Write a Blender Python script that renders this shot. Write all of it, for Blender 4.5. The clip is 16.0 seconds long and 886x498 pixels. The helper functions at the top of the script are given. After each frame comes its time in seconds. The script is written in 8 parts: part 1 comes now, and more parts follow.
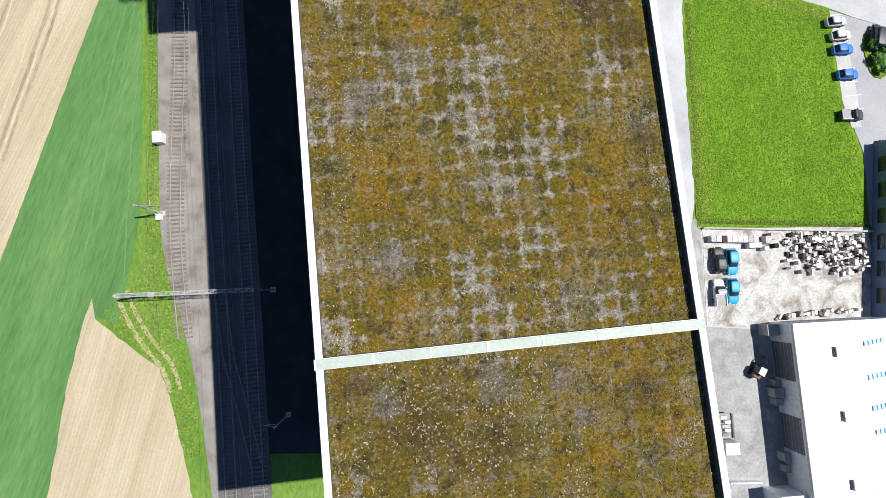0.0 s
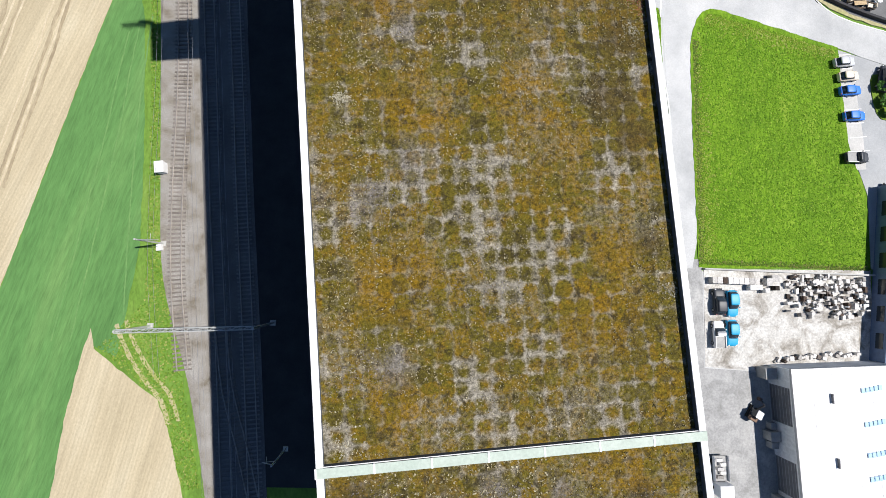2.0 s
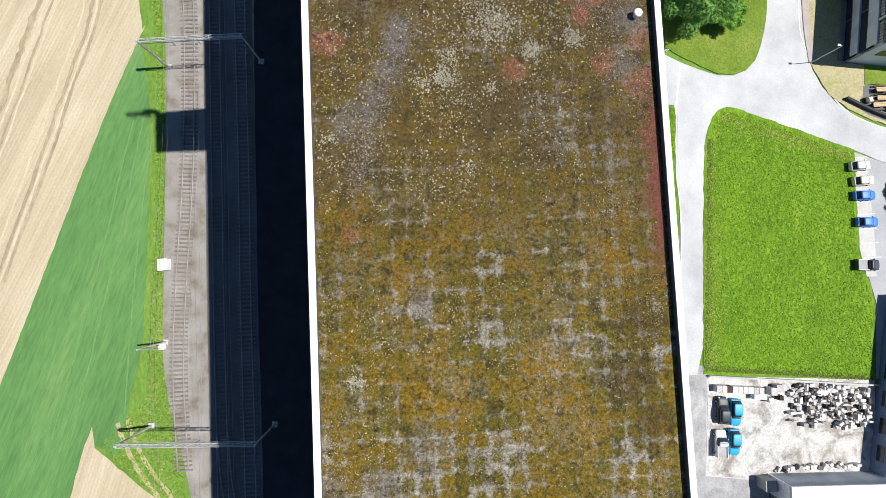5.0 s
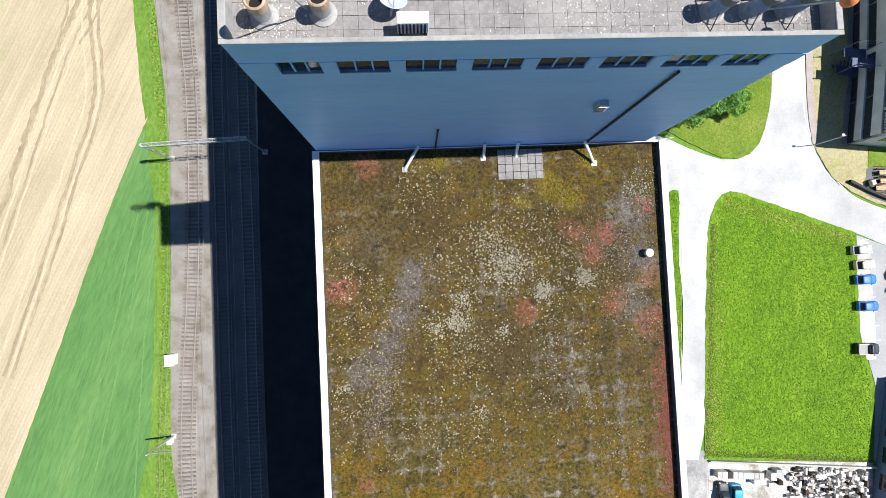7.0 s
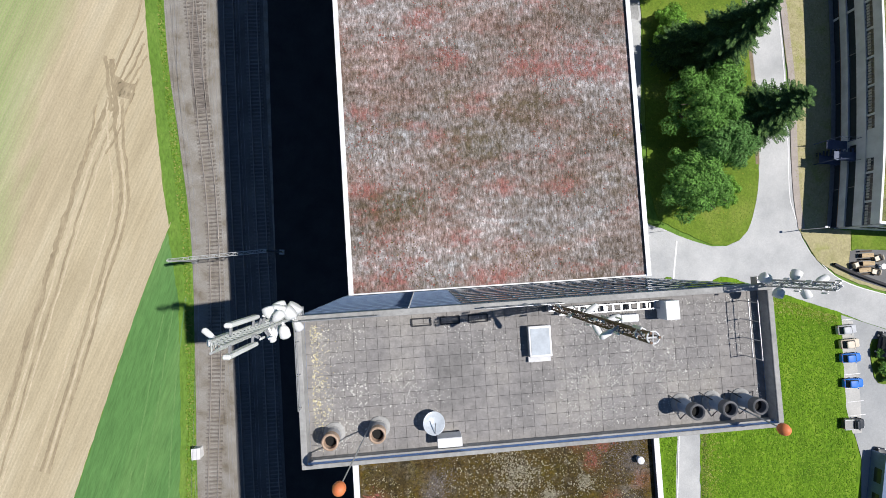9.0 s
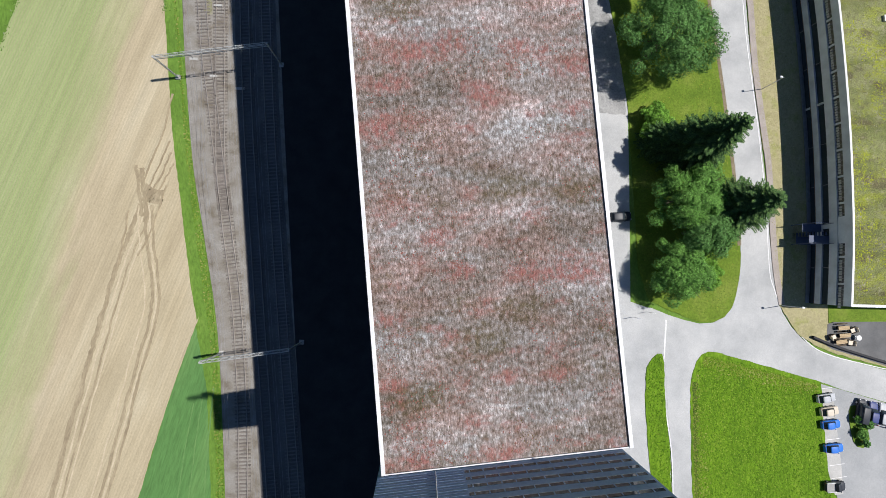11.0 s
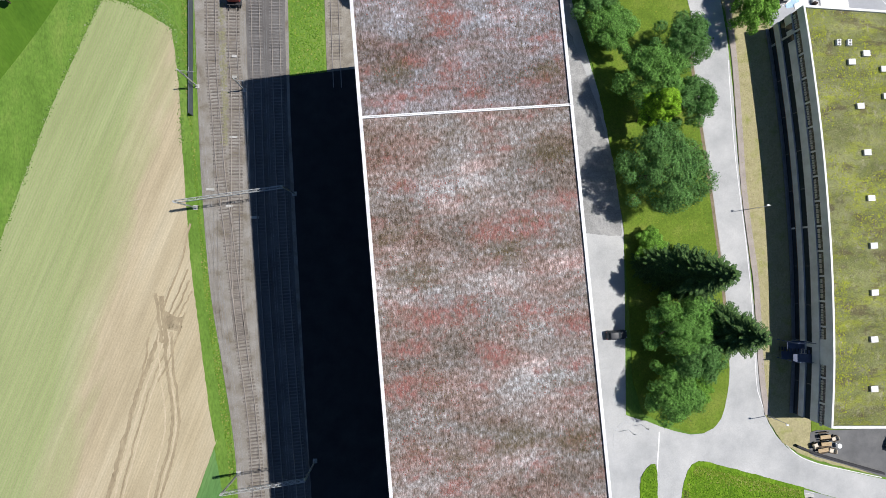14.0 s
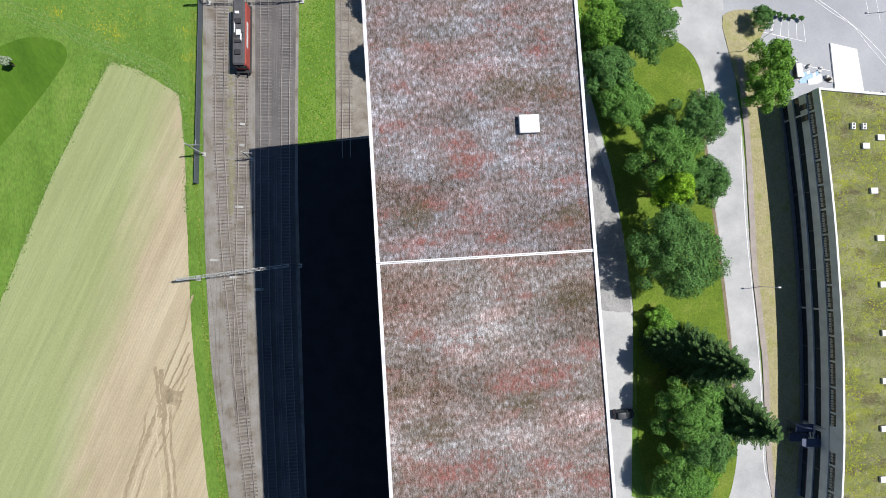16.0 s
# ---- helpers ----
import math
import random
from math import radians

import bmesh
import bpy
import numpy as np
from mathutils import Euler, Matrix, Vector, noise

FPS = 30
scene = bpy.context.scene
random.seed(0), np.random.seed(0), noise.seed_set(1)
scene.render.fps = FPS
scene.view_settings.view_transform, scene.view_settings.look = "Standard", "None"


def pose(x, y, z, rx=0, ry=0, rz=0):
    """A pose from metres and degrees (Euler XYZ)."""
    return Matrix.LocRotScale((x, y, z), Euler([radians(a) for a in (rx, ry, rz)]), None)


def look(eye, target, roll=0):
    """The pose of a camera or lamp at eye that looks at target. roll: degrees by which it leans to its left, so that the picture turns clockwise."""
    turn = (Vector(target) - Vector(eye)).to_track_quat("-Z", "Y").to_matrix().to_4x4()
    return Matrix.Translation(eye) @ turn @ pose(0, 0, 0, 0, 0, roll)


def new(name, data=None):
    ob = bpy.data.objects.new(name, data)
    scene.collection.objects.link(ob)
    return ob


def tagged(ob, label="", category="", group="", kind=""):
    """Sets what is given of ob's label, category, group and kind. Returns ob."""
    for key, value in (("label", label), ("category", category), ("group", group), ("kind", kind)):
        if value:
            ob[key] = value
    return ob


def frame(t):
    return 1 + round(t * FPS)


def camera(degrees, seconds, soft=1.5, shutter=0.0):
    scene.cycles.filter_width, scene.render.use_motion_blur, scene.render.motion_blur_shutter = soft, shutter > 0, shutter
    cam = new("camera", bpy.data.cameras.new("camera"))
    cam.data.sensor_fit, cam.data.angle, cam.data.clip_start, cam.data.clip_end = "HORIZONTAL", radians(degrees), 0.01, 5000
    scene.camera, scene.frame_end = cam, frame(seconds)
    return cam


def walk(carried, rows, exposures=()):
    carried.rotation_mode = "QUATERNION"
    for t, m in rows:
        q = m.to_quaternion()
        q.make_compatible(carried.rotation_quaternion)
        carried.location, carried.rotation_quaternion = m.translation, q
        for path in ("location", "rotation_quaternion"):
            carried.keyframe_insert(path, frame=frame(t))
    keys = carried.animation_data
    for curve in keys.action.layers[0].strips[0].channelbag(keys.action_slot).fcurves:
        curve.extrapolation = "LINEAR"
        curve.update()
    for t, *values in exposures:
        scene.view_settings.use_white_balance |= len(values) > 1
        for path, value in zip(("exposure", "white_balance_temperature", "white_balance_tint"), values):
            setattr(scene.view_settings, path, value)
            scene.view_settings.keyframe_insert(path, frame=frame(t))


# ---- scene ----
cam = camera(93.3, 16.0, soft=0.8)
ROWS = [
    (0.0, -0.00, -0.00, 63.02, 5.44, -2.70, 0.75),
    (0.5, -0.03, 1.25, 63.14, 5.33, -2.76, 1.10),
    (1.0, -0.09, 2.68, 63.25, 5.24, -2.78, 1.37),
    (1.5, -0.27, 4.29, 63.33, 4.99, -2.87, 1.56),
    (2.0, -0.46, 6.14, 63.41, 4.71, -2.91, 2.08),
    (2.5, -0.72, 8.33, 63.50, 4.60, -2.98, 2.72),
    (3.0, -1.02, 10.90, 63.63, 4.30, -3.02, 3.14),
    (3.5, -1.31, 13.63, 63.71, 3.97, -3.04, 3.40),
    (4.0, -1.64, 16.59, 63.82, 3.76, -3.07, 3.69),
    (6.5, -3.70, 34.17, 63.98, 2.28, -3.22, 3.78),
    (7.0, -4.26, 38.07, 64.88, 2.10, -3.27, 3.62),
    (7.5, -4.78, 41.66, 65.34, 2.08, -3.30, 3.41),
    (8.0, -5.31, 45.36, 66.46, 2.11, -3.29, 3.13),
    (8.5, -5.98, 49.01, 67.67, 2.08, -3.27, 2.94),
    (9.0, -6.54, 52.73, 69.27, 2.13, -3.26, 2.69),
    (11.5, -9.04, 70.63, 77.03, 2.84, -3.25, 1.29),
    (12.0, -9.53, 74.42, 78.54, 2.77, -3.32, 1.24),
    (12.5, -10.06, 78.28, 79.71, 2.65, -3.49, 1.19),
    (13.0, -10.55, 82.17, 80.42, 2.52, -3.59, 1.15),
    (13.5, -10.97, 86.07, 80.51, 2.44, -3.74, 1.22),
    (14.0, -11.39, 90.05, 80.38, 2.37, -3.87, 1.35),
    (14.5, -11.92, 94.23, 80.03, 2.41, -4.04, 1.52),
    (15.0, -12.48, 97.98, 79.61, 2.65, -4.19, 2.51),
    (15.5, -13.09, 101.02, 79.47, 2.60, -4.32, 2.58),
    (16.0, -13.78, 103.62, 79.54, 2.69, -4.30, 2.69),
]
EXPOSURE = [(0.0, 0.28), (4.0, 0.28), (6.3, 0.5), (7.0, 0.52), (7.5, 0.46), (8.2, 0.26), (8.6, 0.1), (9.0, -0.02), (12.0, -0.08), (16.0, -0.06)]
walk(cam, [(t, pose(x, y, z, rx, ry, rz)) for t, x, y, z, rx, ry, rz in ROWS], EXPOSURE)

# ---- world and sun ----
SUN_RAY = Vector((-32.2, -6.0, -52.0))
world = bpy.data.worlds.new("sky")
scene.world = world
world.use_nodes = True
wn = world.node_tree
sky = wn.nodes.new("ShaderNodeTexSky")
sky.sky_type, sky.sun_disc = "NISHITA", False
sky.air_density, sky.dust_density, sky.ozone_density = 1.0, 0.0, 8.0
sky.sun_elevation, sky.sun_rotation = radians(57.8), radians(79.4)
wn.links.new(sky.outputs[0], wn.nodes["Background"].inputs[0])
wn.nodes["Background"].inputs[1].default_value = 0.06
sun_data = bpy.data.lights.new("sun", "SUN")
sun_data.energy, sun_data.angle, sun_data.color = 5.0, radians(0.53), (1.0, 0.955, 0.915)
sun = new("sun", sun_data)
sun.matrix_world = look((60, 11, 97), Vector((60, 11, 97)) + SUN_RAY)

from mathutils.geometry import tessellate_polygon

# ---- materials ----
def nodes_of(name, rough, metal=0.0):
    m = bpy.data.materials.new(name)
    m.use_nodes = True
    t = m.node_tree
    b = t.nodes["Principled BSDF"]
    b.inputs["Roughness"].default_value, b.inputs["Metallic"].default_value = rough, metal
    b.inputs["Specular IOR Level"].default_value = 0.2 if rough > 0.65 else 0.5
    return m, t, b


def link(t, a, b):
    t.links.new(a, b)


def noise_tex(t, vec, scale, detail=4.0, rough=0.6, distort=0.0):
    n = t.nodes.new("ShaderNodeTexNoise")
    n.inputs["Scale"].default_value, n.inputs["Detail"].default_value = scale, detail
    n.inputs["Roughness"].default_value, n.inputs["Distortion"].default_value = rough, distort
    link(t, vec, n.inputs["Vector"])
    return n.outputs["Fac"]


def ramp(t, fac, stops):
    r = t.nodes.new("ShaderNodeValToRGB")
    e = r.color_ramp.elements
    while len(e) < len(stops):
        e.new(0.5)
    for el, (p, c) in zip(e, stops):
        el.position = p
        el.color = (*c, 1) if isinstance(c, tuple) else (c, c, c, 1)
    link(t, fac, r.inputs[0])
    return r.outputs[0]


def mix(t, kind, fac, a, b):
    n = t.nodes.new("ShaderNodeMix")
    n.data_type, n.blend_type = "RGBA", kind
    for v, s in ((fac, n.inputs[0]), (a, n.inputs[6]), (b, n.inputs[7])):
        if isinstance(v, (int, float)):
            s.default_value = v
        elif isinstance(v, tuple):
            s.default_value = (*v, 1)
        else:
            link(t, v, s)
    return n.outputs[2]


def place(t, stretch=(1, 1, 1), turn=0.0):
    """World position, turned about z and stretched."""
    g = t.nodes.new("ShaderNodeNewGeometry")
    m = t.nodes.new("ShaderNodeMapping")
    m.vector_type = "POINT"
    m.inputs["Rotation"].default_value = (0, 0, radians(turn))
    link(t, g.outputs["Position"], m.inputs["Vector"])
    k = t.nodes.new("ShaderNodeVectorMath")
    k.operation = "MULTIPLY"
    k.inputs[1].default_value = stretch
    link(t, m.outputs[0], k.inputs[0])
    return k.outputs[0]


def bump(t, b, height, strength, distance):
    n = t.nodes.new("ShaderNodeBump")
    n.inputs["Strength"].default_value, n.inputs["Distance"].default_value = strength, distance
    link(t, height, n.inputs["Height"])
    link(t, n.outputs[0], b.inputs["Normal"])


def surface(name, stops, scale, fine=3.0, grain=(0.75, 1.2), rough=0.9, metal=0.0, relief=0.3, depth=0.03,
            stretch=(1, 1, 1), turn=0.0, vary=0.0, warp=0.0):
    """A weathered surface: broad patches of the stops' colours, fine grain over them, and relief."""
    m, t, b = nodes_of(name, rough, metal)
    v = place(t, stretch, turn)
    base = ramp(t, noise_tex(t, v, scale, 5, 0.62, warp), stops)
    g = noise_tex(t, v, fine, 6, 0.7)
    col = mix(t, "MULTIPLY", 1.0, base, ramp(t, g, [(0.3, grain[0]), (0.7, grain[1])]))
    if vary:
        o = t.nodes.new("ShaderNodeObjectInfo")
        col = mix(t, "MULTIPLY", 1.0, col, ramp(t, o.outputs["Random"], [(0, 1 - vary), (1, 1 + vary)]))
    link(t, col, b.inputs["Base Color"])
    if relief:
        bump(t, b, g, relief, depth)
    return m


def plain(name, col, rough=0.6, metal=0.0, wear=0.12, scale=2.0):
    """Paint, metal or plastic with slight dirt."""
    lo = tuple(c * (1 - wear) for c in col)
    hi = tuple(min(1, c * (1 + wear)) for c in col)
    return surface(name, [(0.35, lo), (0.65, hi)], scale, 14.0, (0.93, 1.05), rough, metal, 0.05, 0.01)


# ---- building blocks ----
def box(bm, x0, y0, z0, x1, y1, z1):
    vs = [bm.verts.new(p) for p in ((x0, y0, z0), (x1, y0, z0), (x1, y1, z0), (x0, y1, z0), (x0, y0, z1), (x1, y0, z1), (x1, y1, z1), (x0, y1, z1))]
    for f in ((3, 2, 1, 0), (4, 5, 6, 7), (0, 1, 5, 4), (1, 2, 6, 5), (2, 3, 7, 6), (3, 0, 4, 7)):
        bm.faces.new([vs[i] for i in f])
    return vs


def prism(bm, pts, z0, z1):
    """An upright prism over a polygon given anticlockwise."""
    lo = [bm.verts.new((x, y, z0)) for x, y in pts]
    hi = [bm.verts.new((x, y, z1)) for x, y in pts]
    for tri in tessellate_polygon([[Vector((x, y, 0)) for x, y in pts]]):
        a, b, c = (Vector(pts[i]) for i in tri)
        i, j, k = tri if (b - a).cross(c - a) > 0 else tri[::-1]
        bm.faces.new((hi[i], hi[j], hi[k]))
        bm.faces.new((lo[k], lo[j], lo[i]))
    for i in range(len(pts)):
        j = (i + 1) % len(pts)
        bm.faces.new((lo[i], lo[j], hi[j], hi[i]))


def tube(bm, a, b, r0, r1=None, sides=8, caps=True):
    """A round bar from a to b."""
    a, b = Vector(a), Vector(b)
    r1 = r0 if r1 is None else r1
    q = (b - a).to_track_quat("Z", "Y")
    rings = []
    for p, r in ((a, r0), (b, r1)):
        rings.append([bm.verts.new(p + q @ Vector((r * math.cos(2 * math.pi * i / sides), r * math.sin(2 * math.pi * i / sides), 0))) for i in range(sides)])
    for i in range(sides):
        j = (i + 1) % sides
        bm.faces.new((rings[0][i], rings[0][j], rings[1][j], rings[1][i]))
    if caps:
        bm.faces.new(rings[0][::-1])
        bm.faces.new(rings[1])


def bar(bm, a, b, w, h):
    """A square bar from a to b."""
    a, b = Vector(a), Vector(b)
    q = (b - a).to_track_quat("Y", "Z")
    n = (b - a).length
    vs = [bm.verts.new(a + q @ Vector(p)) for p in ((-w / 2, 0, -h / 2), (w / 2, 0, -h / 2), (w / 2, n, -h / 2), (-w / 2, n, -h / 2), (-w / 2, 0, h / 2), (w / 2, 0, h / 2), (w / 2, n, h / 2), (-w / 2, n, h / 2))]
    for f in ((3, 2, 1, 0), (4, 5, 6, 7), (0, 1, 5, 4), (1, 2, 6, 5), (2, 3, 7, 6), (3, 0, 4, 7)):
        bm.faces.new([vs[i] for i in f])


def lathe(bm, profile, centre=(0, 0, 0), sides=16):
    """A turned shape about the vertical through centre; profile of (radius, z)."""
    rings = [[bm.verts.new((centre[0] + r * math.cos(2 * math.pi * i / sides), centre[1] + r * math.sin(2 * math.pi * i / sides), centre[2] + z)) for i in range(sides)] for r, z in profile]
    for k in range(len(rings) - 1):
        for i in range(sides):
            j = (i + 1) % sides
            bm.faces.new((rings[k][i], rings[k][j], rings[k + 1][j], rings[k + 1][i]))
    bm.faces.new(rings[0][::-1])
    bm.faces.new(rings[-1])


def mesh_of(name, bm, material, bevel=0.0, smooth=False):
    if bevel:
        bmesh.ops.bevel(bm, geom=[e for e in bm.edges], offset=bevel, segments=1, affect="EDGES", clamp_overlap=True)
    me = bpy.data.meshes.new(name)
    bm.to_mesh(me)
    bm.free()
    me.materials.append(material)
    if smooth:
        for p in me.polygons:
            p.use_smooth = True
    return me


def part(name, bm, material, parent, label="", bevel=0.0, smooth=False, kind=""):
    ob = new(name, mesh_of(name, bm, material, bevel, smooth))
    ob.parent = parent
    return tagged(ob, label, kind=kind)


def thing(name, label, category, at=None, group="", kind=""):
    ob = new(name)
    ob.empty_display_size = 0.5
    if at is not None:
        ob.matrix_world = at
    return tagged(ob, label, category, group, kind)


def solid(name, bm, material, label, category, group="", kind="", at=None, bevel=0.0, smooth=False):
    ob = new(name, mesh_of(name, bm, material, bevel, smooth))
    if at is not None:
        ob.matrix_world = at
    return tagged(ob, label, category, group, kind)


def clean(pts):
    """The polygon's points, anticlockwise."""
    a = sum(pts[i][0] * pts[(i + 1) % len(pts)][1] - pts[(i + 1) % len(pts)][0] * pts[i][1] for i in range(len(pts)))
    return list(pts) if a > 0 else list(pts)[::-1]


def soften(pts, rounds=2):
    """A polygon with its corners cut round."""
    for _ in range(rounds):
        out = []
        for i in range(len(pts)):
            (ax, ay), (bx, by) = pts[i], pts[(i + 1) % len(pts)]
            out += [(ax * 0.75 + bx * 0.25, ay * 0.75 + by * 0.25), (ax * 0.25 + bx * 0.75, ay * 0.25 + by * 0.75)]
        pts = out
    return pts


def ragged(pts, step, amount):
    """The polygon with its edges broken into short uneven lengths."""
    rnd = random.Random(len(pts))
    out = []
    for (ax, ay), (bx, by) in zip(pts, pts[1:] + pts[:1]):
        n = max(1, min(120, int(math.hypot(bx - ax, by - ay) / step)))
        for i in range(n):
            k = amount if i else 0.0
            out.append((ax + (bx - ax) * i / n + rnd.uniform(-k, k), ay + (by - ay) * i / n + rnd.uniform(-k, k)))
    return out


def sheet(name, pts, top, material, label, category, kind="structure", thick=0.3, rounds=0, rough=0.0):
    bm = bmesh.new()
    pts = clean(pts)
    pts = soften(pts, rounds) if rounds else pts
    prism(bm, ragged(pts, 0.9, rough) if rough else pts, top - thick, top)
    return solid(name, bm, material, label, category, kind=kind)


def strip_mesh(bm, left, right, z0, z1):
    """A band between two lines of equal length."""
    prev = None
    for (ax, ay), (bx, by) in zip(left, right):
        cur = [bm.verts.new(p) for p in ((ax, ay, z0), (ax, ay, z1), (bx, by, z1), (bx, by, z0))]
        if prev:
            for k in range(3):
                bm.faces.new((prev[k], prev[k + 1], cur[k + 1], cur[k]))
        prev = cur
    bmesh.ops.recalc_face_normals(bm, faces=bm.faces)


def along(line, step):
    """Points and headings at even steps along a line of (x, y)."""
    out, carry = [], 0.0
    for (ax, ay), (bx, by) in zip(line, line[1:]):
        n = math.hypot(bx - ax, by - ay)
        d = carry
        while d < n:
            out.append((ax + (bx - ax) * d / n, ay + (by - ay) * d / n, math.atan2(by - ay, bx - ax)))
            d += step
        carry = d - n
    return out


def curve(pts, n=8):
    """A smooth line through points."""
    p = [pts[0]] + list(pts) + [pts[-1]]
    out = []
    for i in range(1, len(p) - 2):
        for k in range(n):
            t = k / n
            out.append(tuple(0.5 * (2 * p[i][j] + (p[i + 1][j] - p[i - 1][j]) * t + (2 * p[i - 1][j] - 5 * p[i][j] + 4 * p[i + 1][j] - p[i + 2][j]) * t * t + (3 * p[i][j] - p[i - 1][j] - 3 * p[i + 1][j] + p[i + 2][j]) * t ** 3) for j in (0, 1)))
    out.append(tuple(pts[-1]))
    return out


def beside(line, off):
    """The line moved sideways to its right by off."""
    out = []
    for i, (x, y) in enumerate(line):
        ax, ay = line[max(i - 1, 0)]
        bx, by = line[min(i + 1, len(line) - 1)]
        n = math.hypot(bx - ax, by - ay) or 1
        out.append((x + (by - ay) / n * off, y - (bx - ax) / n * off))
    return out


def tufts(name, spots, size, height, material, parent, label="", sides=4):
    """Many low clumps, each a small uneven pyramid, in one mesh."""
    vs, fs = [], []
    for x, y, z in spots:
        r = size * random.uniform(0.5, 1.3)
        h = height * random.uniform(0.5, 1.3)
        a0 = random.uniform(0, 6.28)
        n = len(vs)
        for i in range(sides):
            a = a0 + 6.283 * i / sides
            q = r * random.uniform(0.6, 1.2)
            vs.append((x + q * math.cos(a), y + q * math.sin(a), z - 0.02))
        vs.append((x + random.uniform(-r, r) * 0.4, y + random.uniform(-r, r) * 0.4, z + h))
        fs += [(n + i, n + (i + 1) % sides, n + sides) for i in range(sides)]
    me = bpy.data.meshes.new(name)
    me.from_pydata(vs, [], fs)
    me.materials.append(material)
    ob = new(name, me)
    ob.parent = parent
    return tagged(ob, label, kind="stuff")


def flecks(name, spots, length, material, parent):
    """Dry curled stalks and rosettes: small bent slivers lying on the plants, in one mesh."""
    vs, fs = [], []
    for x, y, z in spots:
        a = random.uniform(0, 6.283)
        for _ in range(random.choice((1, 1, 2, 3))):
            a += random.uniform(0.5, 1.6)
            n = length * random.uniform(0.4, 1.3)
            w = n * random.uniform(0.18, 0.38)
            c, q = math.cos(a), math.sin(a)
            k = len(vs)
            vs += [(x, y, z), (x + c * n * 0.5 - q * w, y + q * n * 0.5 + c * w, z + 0.05), (x + c * n, y + q * n, z + 0.03), (x + c * n * 0.5 + q * w, y + q * n * 0.5 - c * w, z + 0.05)]
            fs += [(k, k + 3, k + 2), (k, k + 2, k + 1)]
    me = bpy.data.meshes.new(name)
    me.from_pydata(vs, [], fs)
    me.materials.append(material)
    ob = new(name, me)
    ob.parent = parent
    return tagged(ob, kind="stuff")


def island_mat(name, stops, rough=0.9):
    """A colour of its own for each loose piece of a mesh."""
    m, t, b = nodes_of(name, rough)
    g = t.nodes.new("ShaderNodeNewGeometry")
    col = ramp(t, g.outputs["Random Per Island"], stops)
    n = noise_tex(t, place(t), 6.0, 4, 0.7)
    link(t, mix(t, "MULTIPLY", 1.0, col, ramp(t, n, [(0.3, 0.7), (0.7, 1.25)])), b.inputs["Base Color"])
    return m

# ---- the surfaces of this place ----
def speckle(t, col, v, lo, hi):
    """Fine plant grain at two sizes."""
    f1 = noise_tex(t, v, 5.0, 5, 0.78)
    f2 = noise_tex(t, v, 14.0, 3, 0.8)
    col = mix(t, "MULTIPLY", 1.0, col, ramp(t, f1, [(0.34, lo), (0.66, hi)]))
    return mix(t, "MULTIPLY", 1.0, col, ramp(t, f2, [(0.32, 0.66), (0.68, 1.36)])), f1


def cells(t, v, scale, jitter):
    n = t.nodes.new("ShaderNodeTexVoronoi")
    n.voronoi_dimensions = "2D"
    n.inputs["Scale"].default_value, n.inputs["Randomness"].default_value = scale, jitter
    link(t, v, n.inputs["Vector"])
    return n


def calc(t, op, a, b):
    n = t.nodes.new("ShaderNodeMath")
    n.operation = op
    for v, s in ((a, n.inputs[0]), (b, n.inputs[1])):
        if isinstance(v, (int, float)):
            s.default_value = v
        else:
            link(t, v, s)
    return n.outputs[0]


def on_roof(t, across=1.0, lengthwise=1.0):
    return place(t, (across, lengthwise, 0), -6.3)


def patches(t, spots, fray, across=1.0, lengthwise=1.0):
    """How far a place lies inside any of the patches (u, v, radius) of the roofs, with frayed borders."""
    v = on_roof(t, across, lengthwise)
    out = None
    for u, w, r in spots:
        d = t.nodes.new("ShaderNodeVectorMath")
        d.operation = "DISTANCE"
        link(t, v, d.inputs[0])
        d.inputs[1].default_value = ((u - 6.165) * across, (w - 3.444) * lengthwise, 0)
        f = calc(t, "DIVIDE", d.outputs["Value"], -r)
        out = f if out is None else calc(t, "MAXIMUM", out, f)
    f = calc(t, "ADD", out, fray)
    return ramp(t, calc(t, "ADD", f, 1.0), [(0.05, 0.0), (0.75, 1.0)])


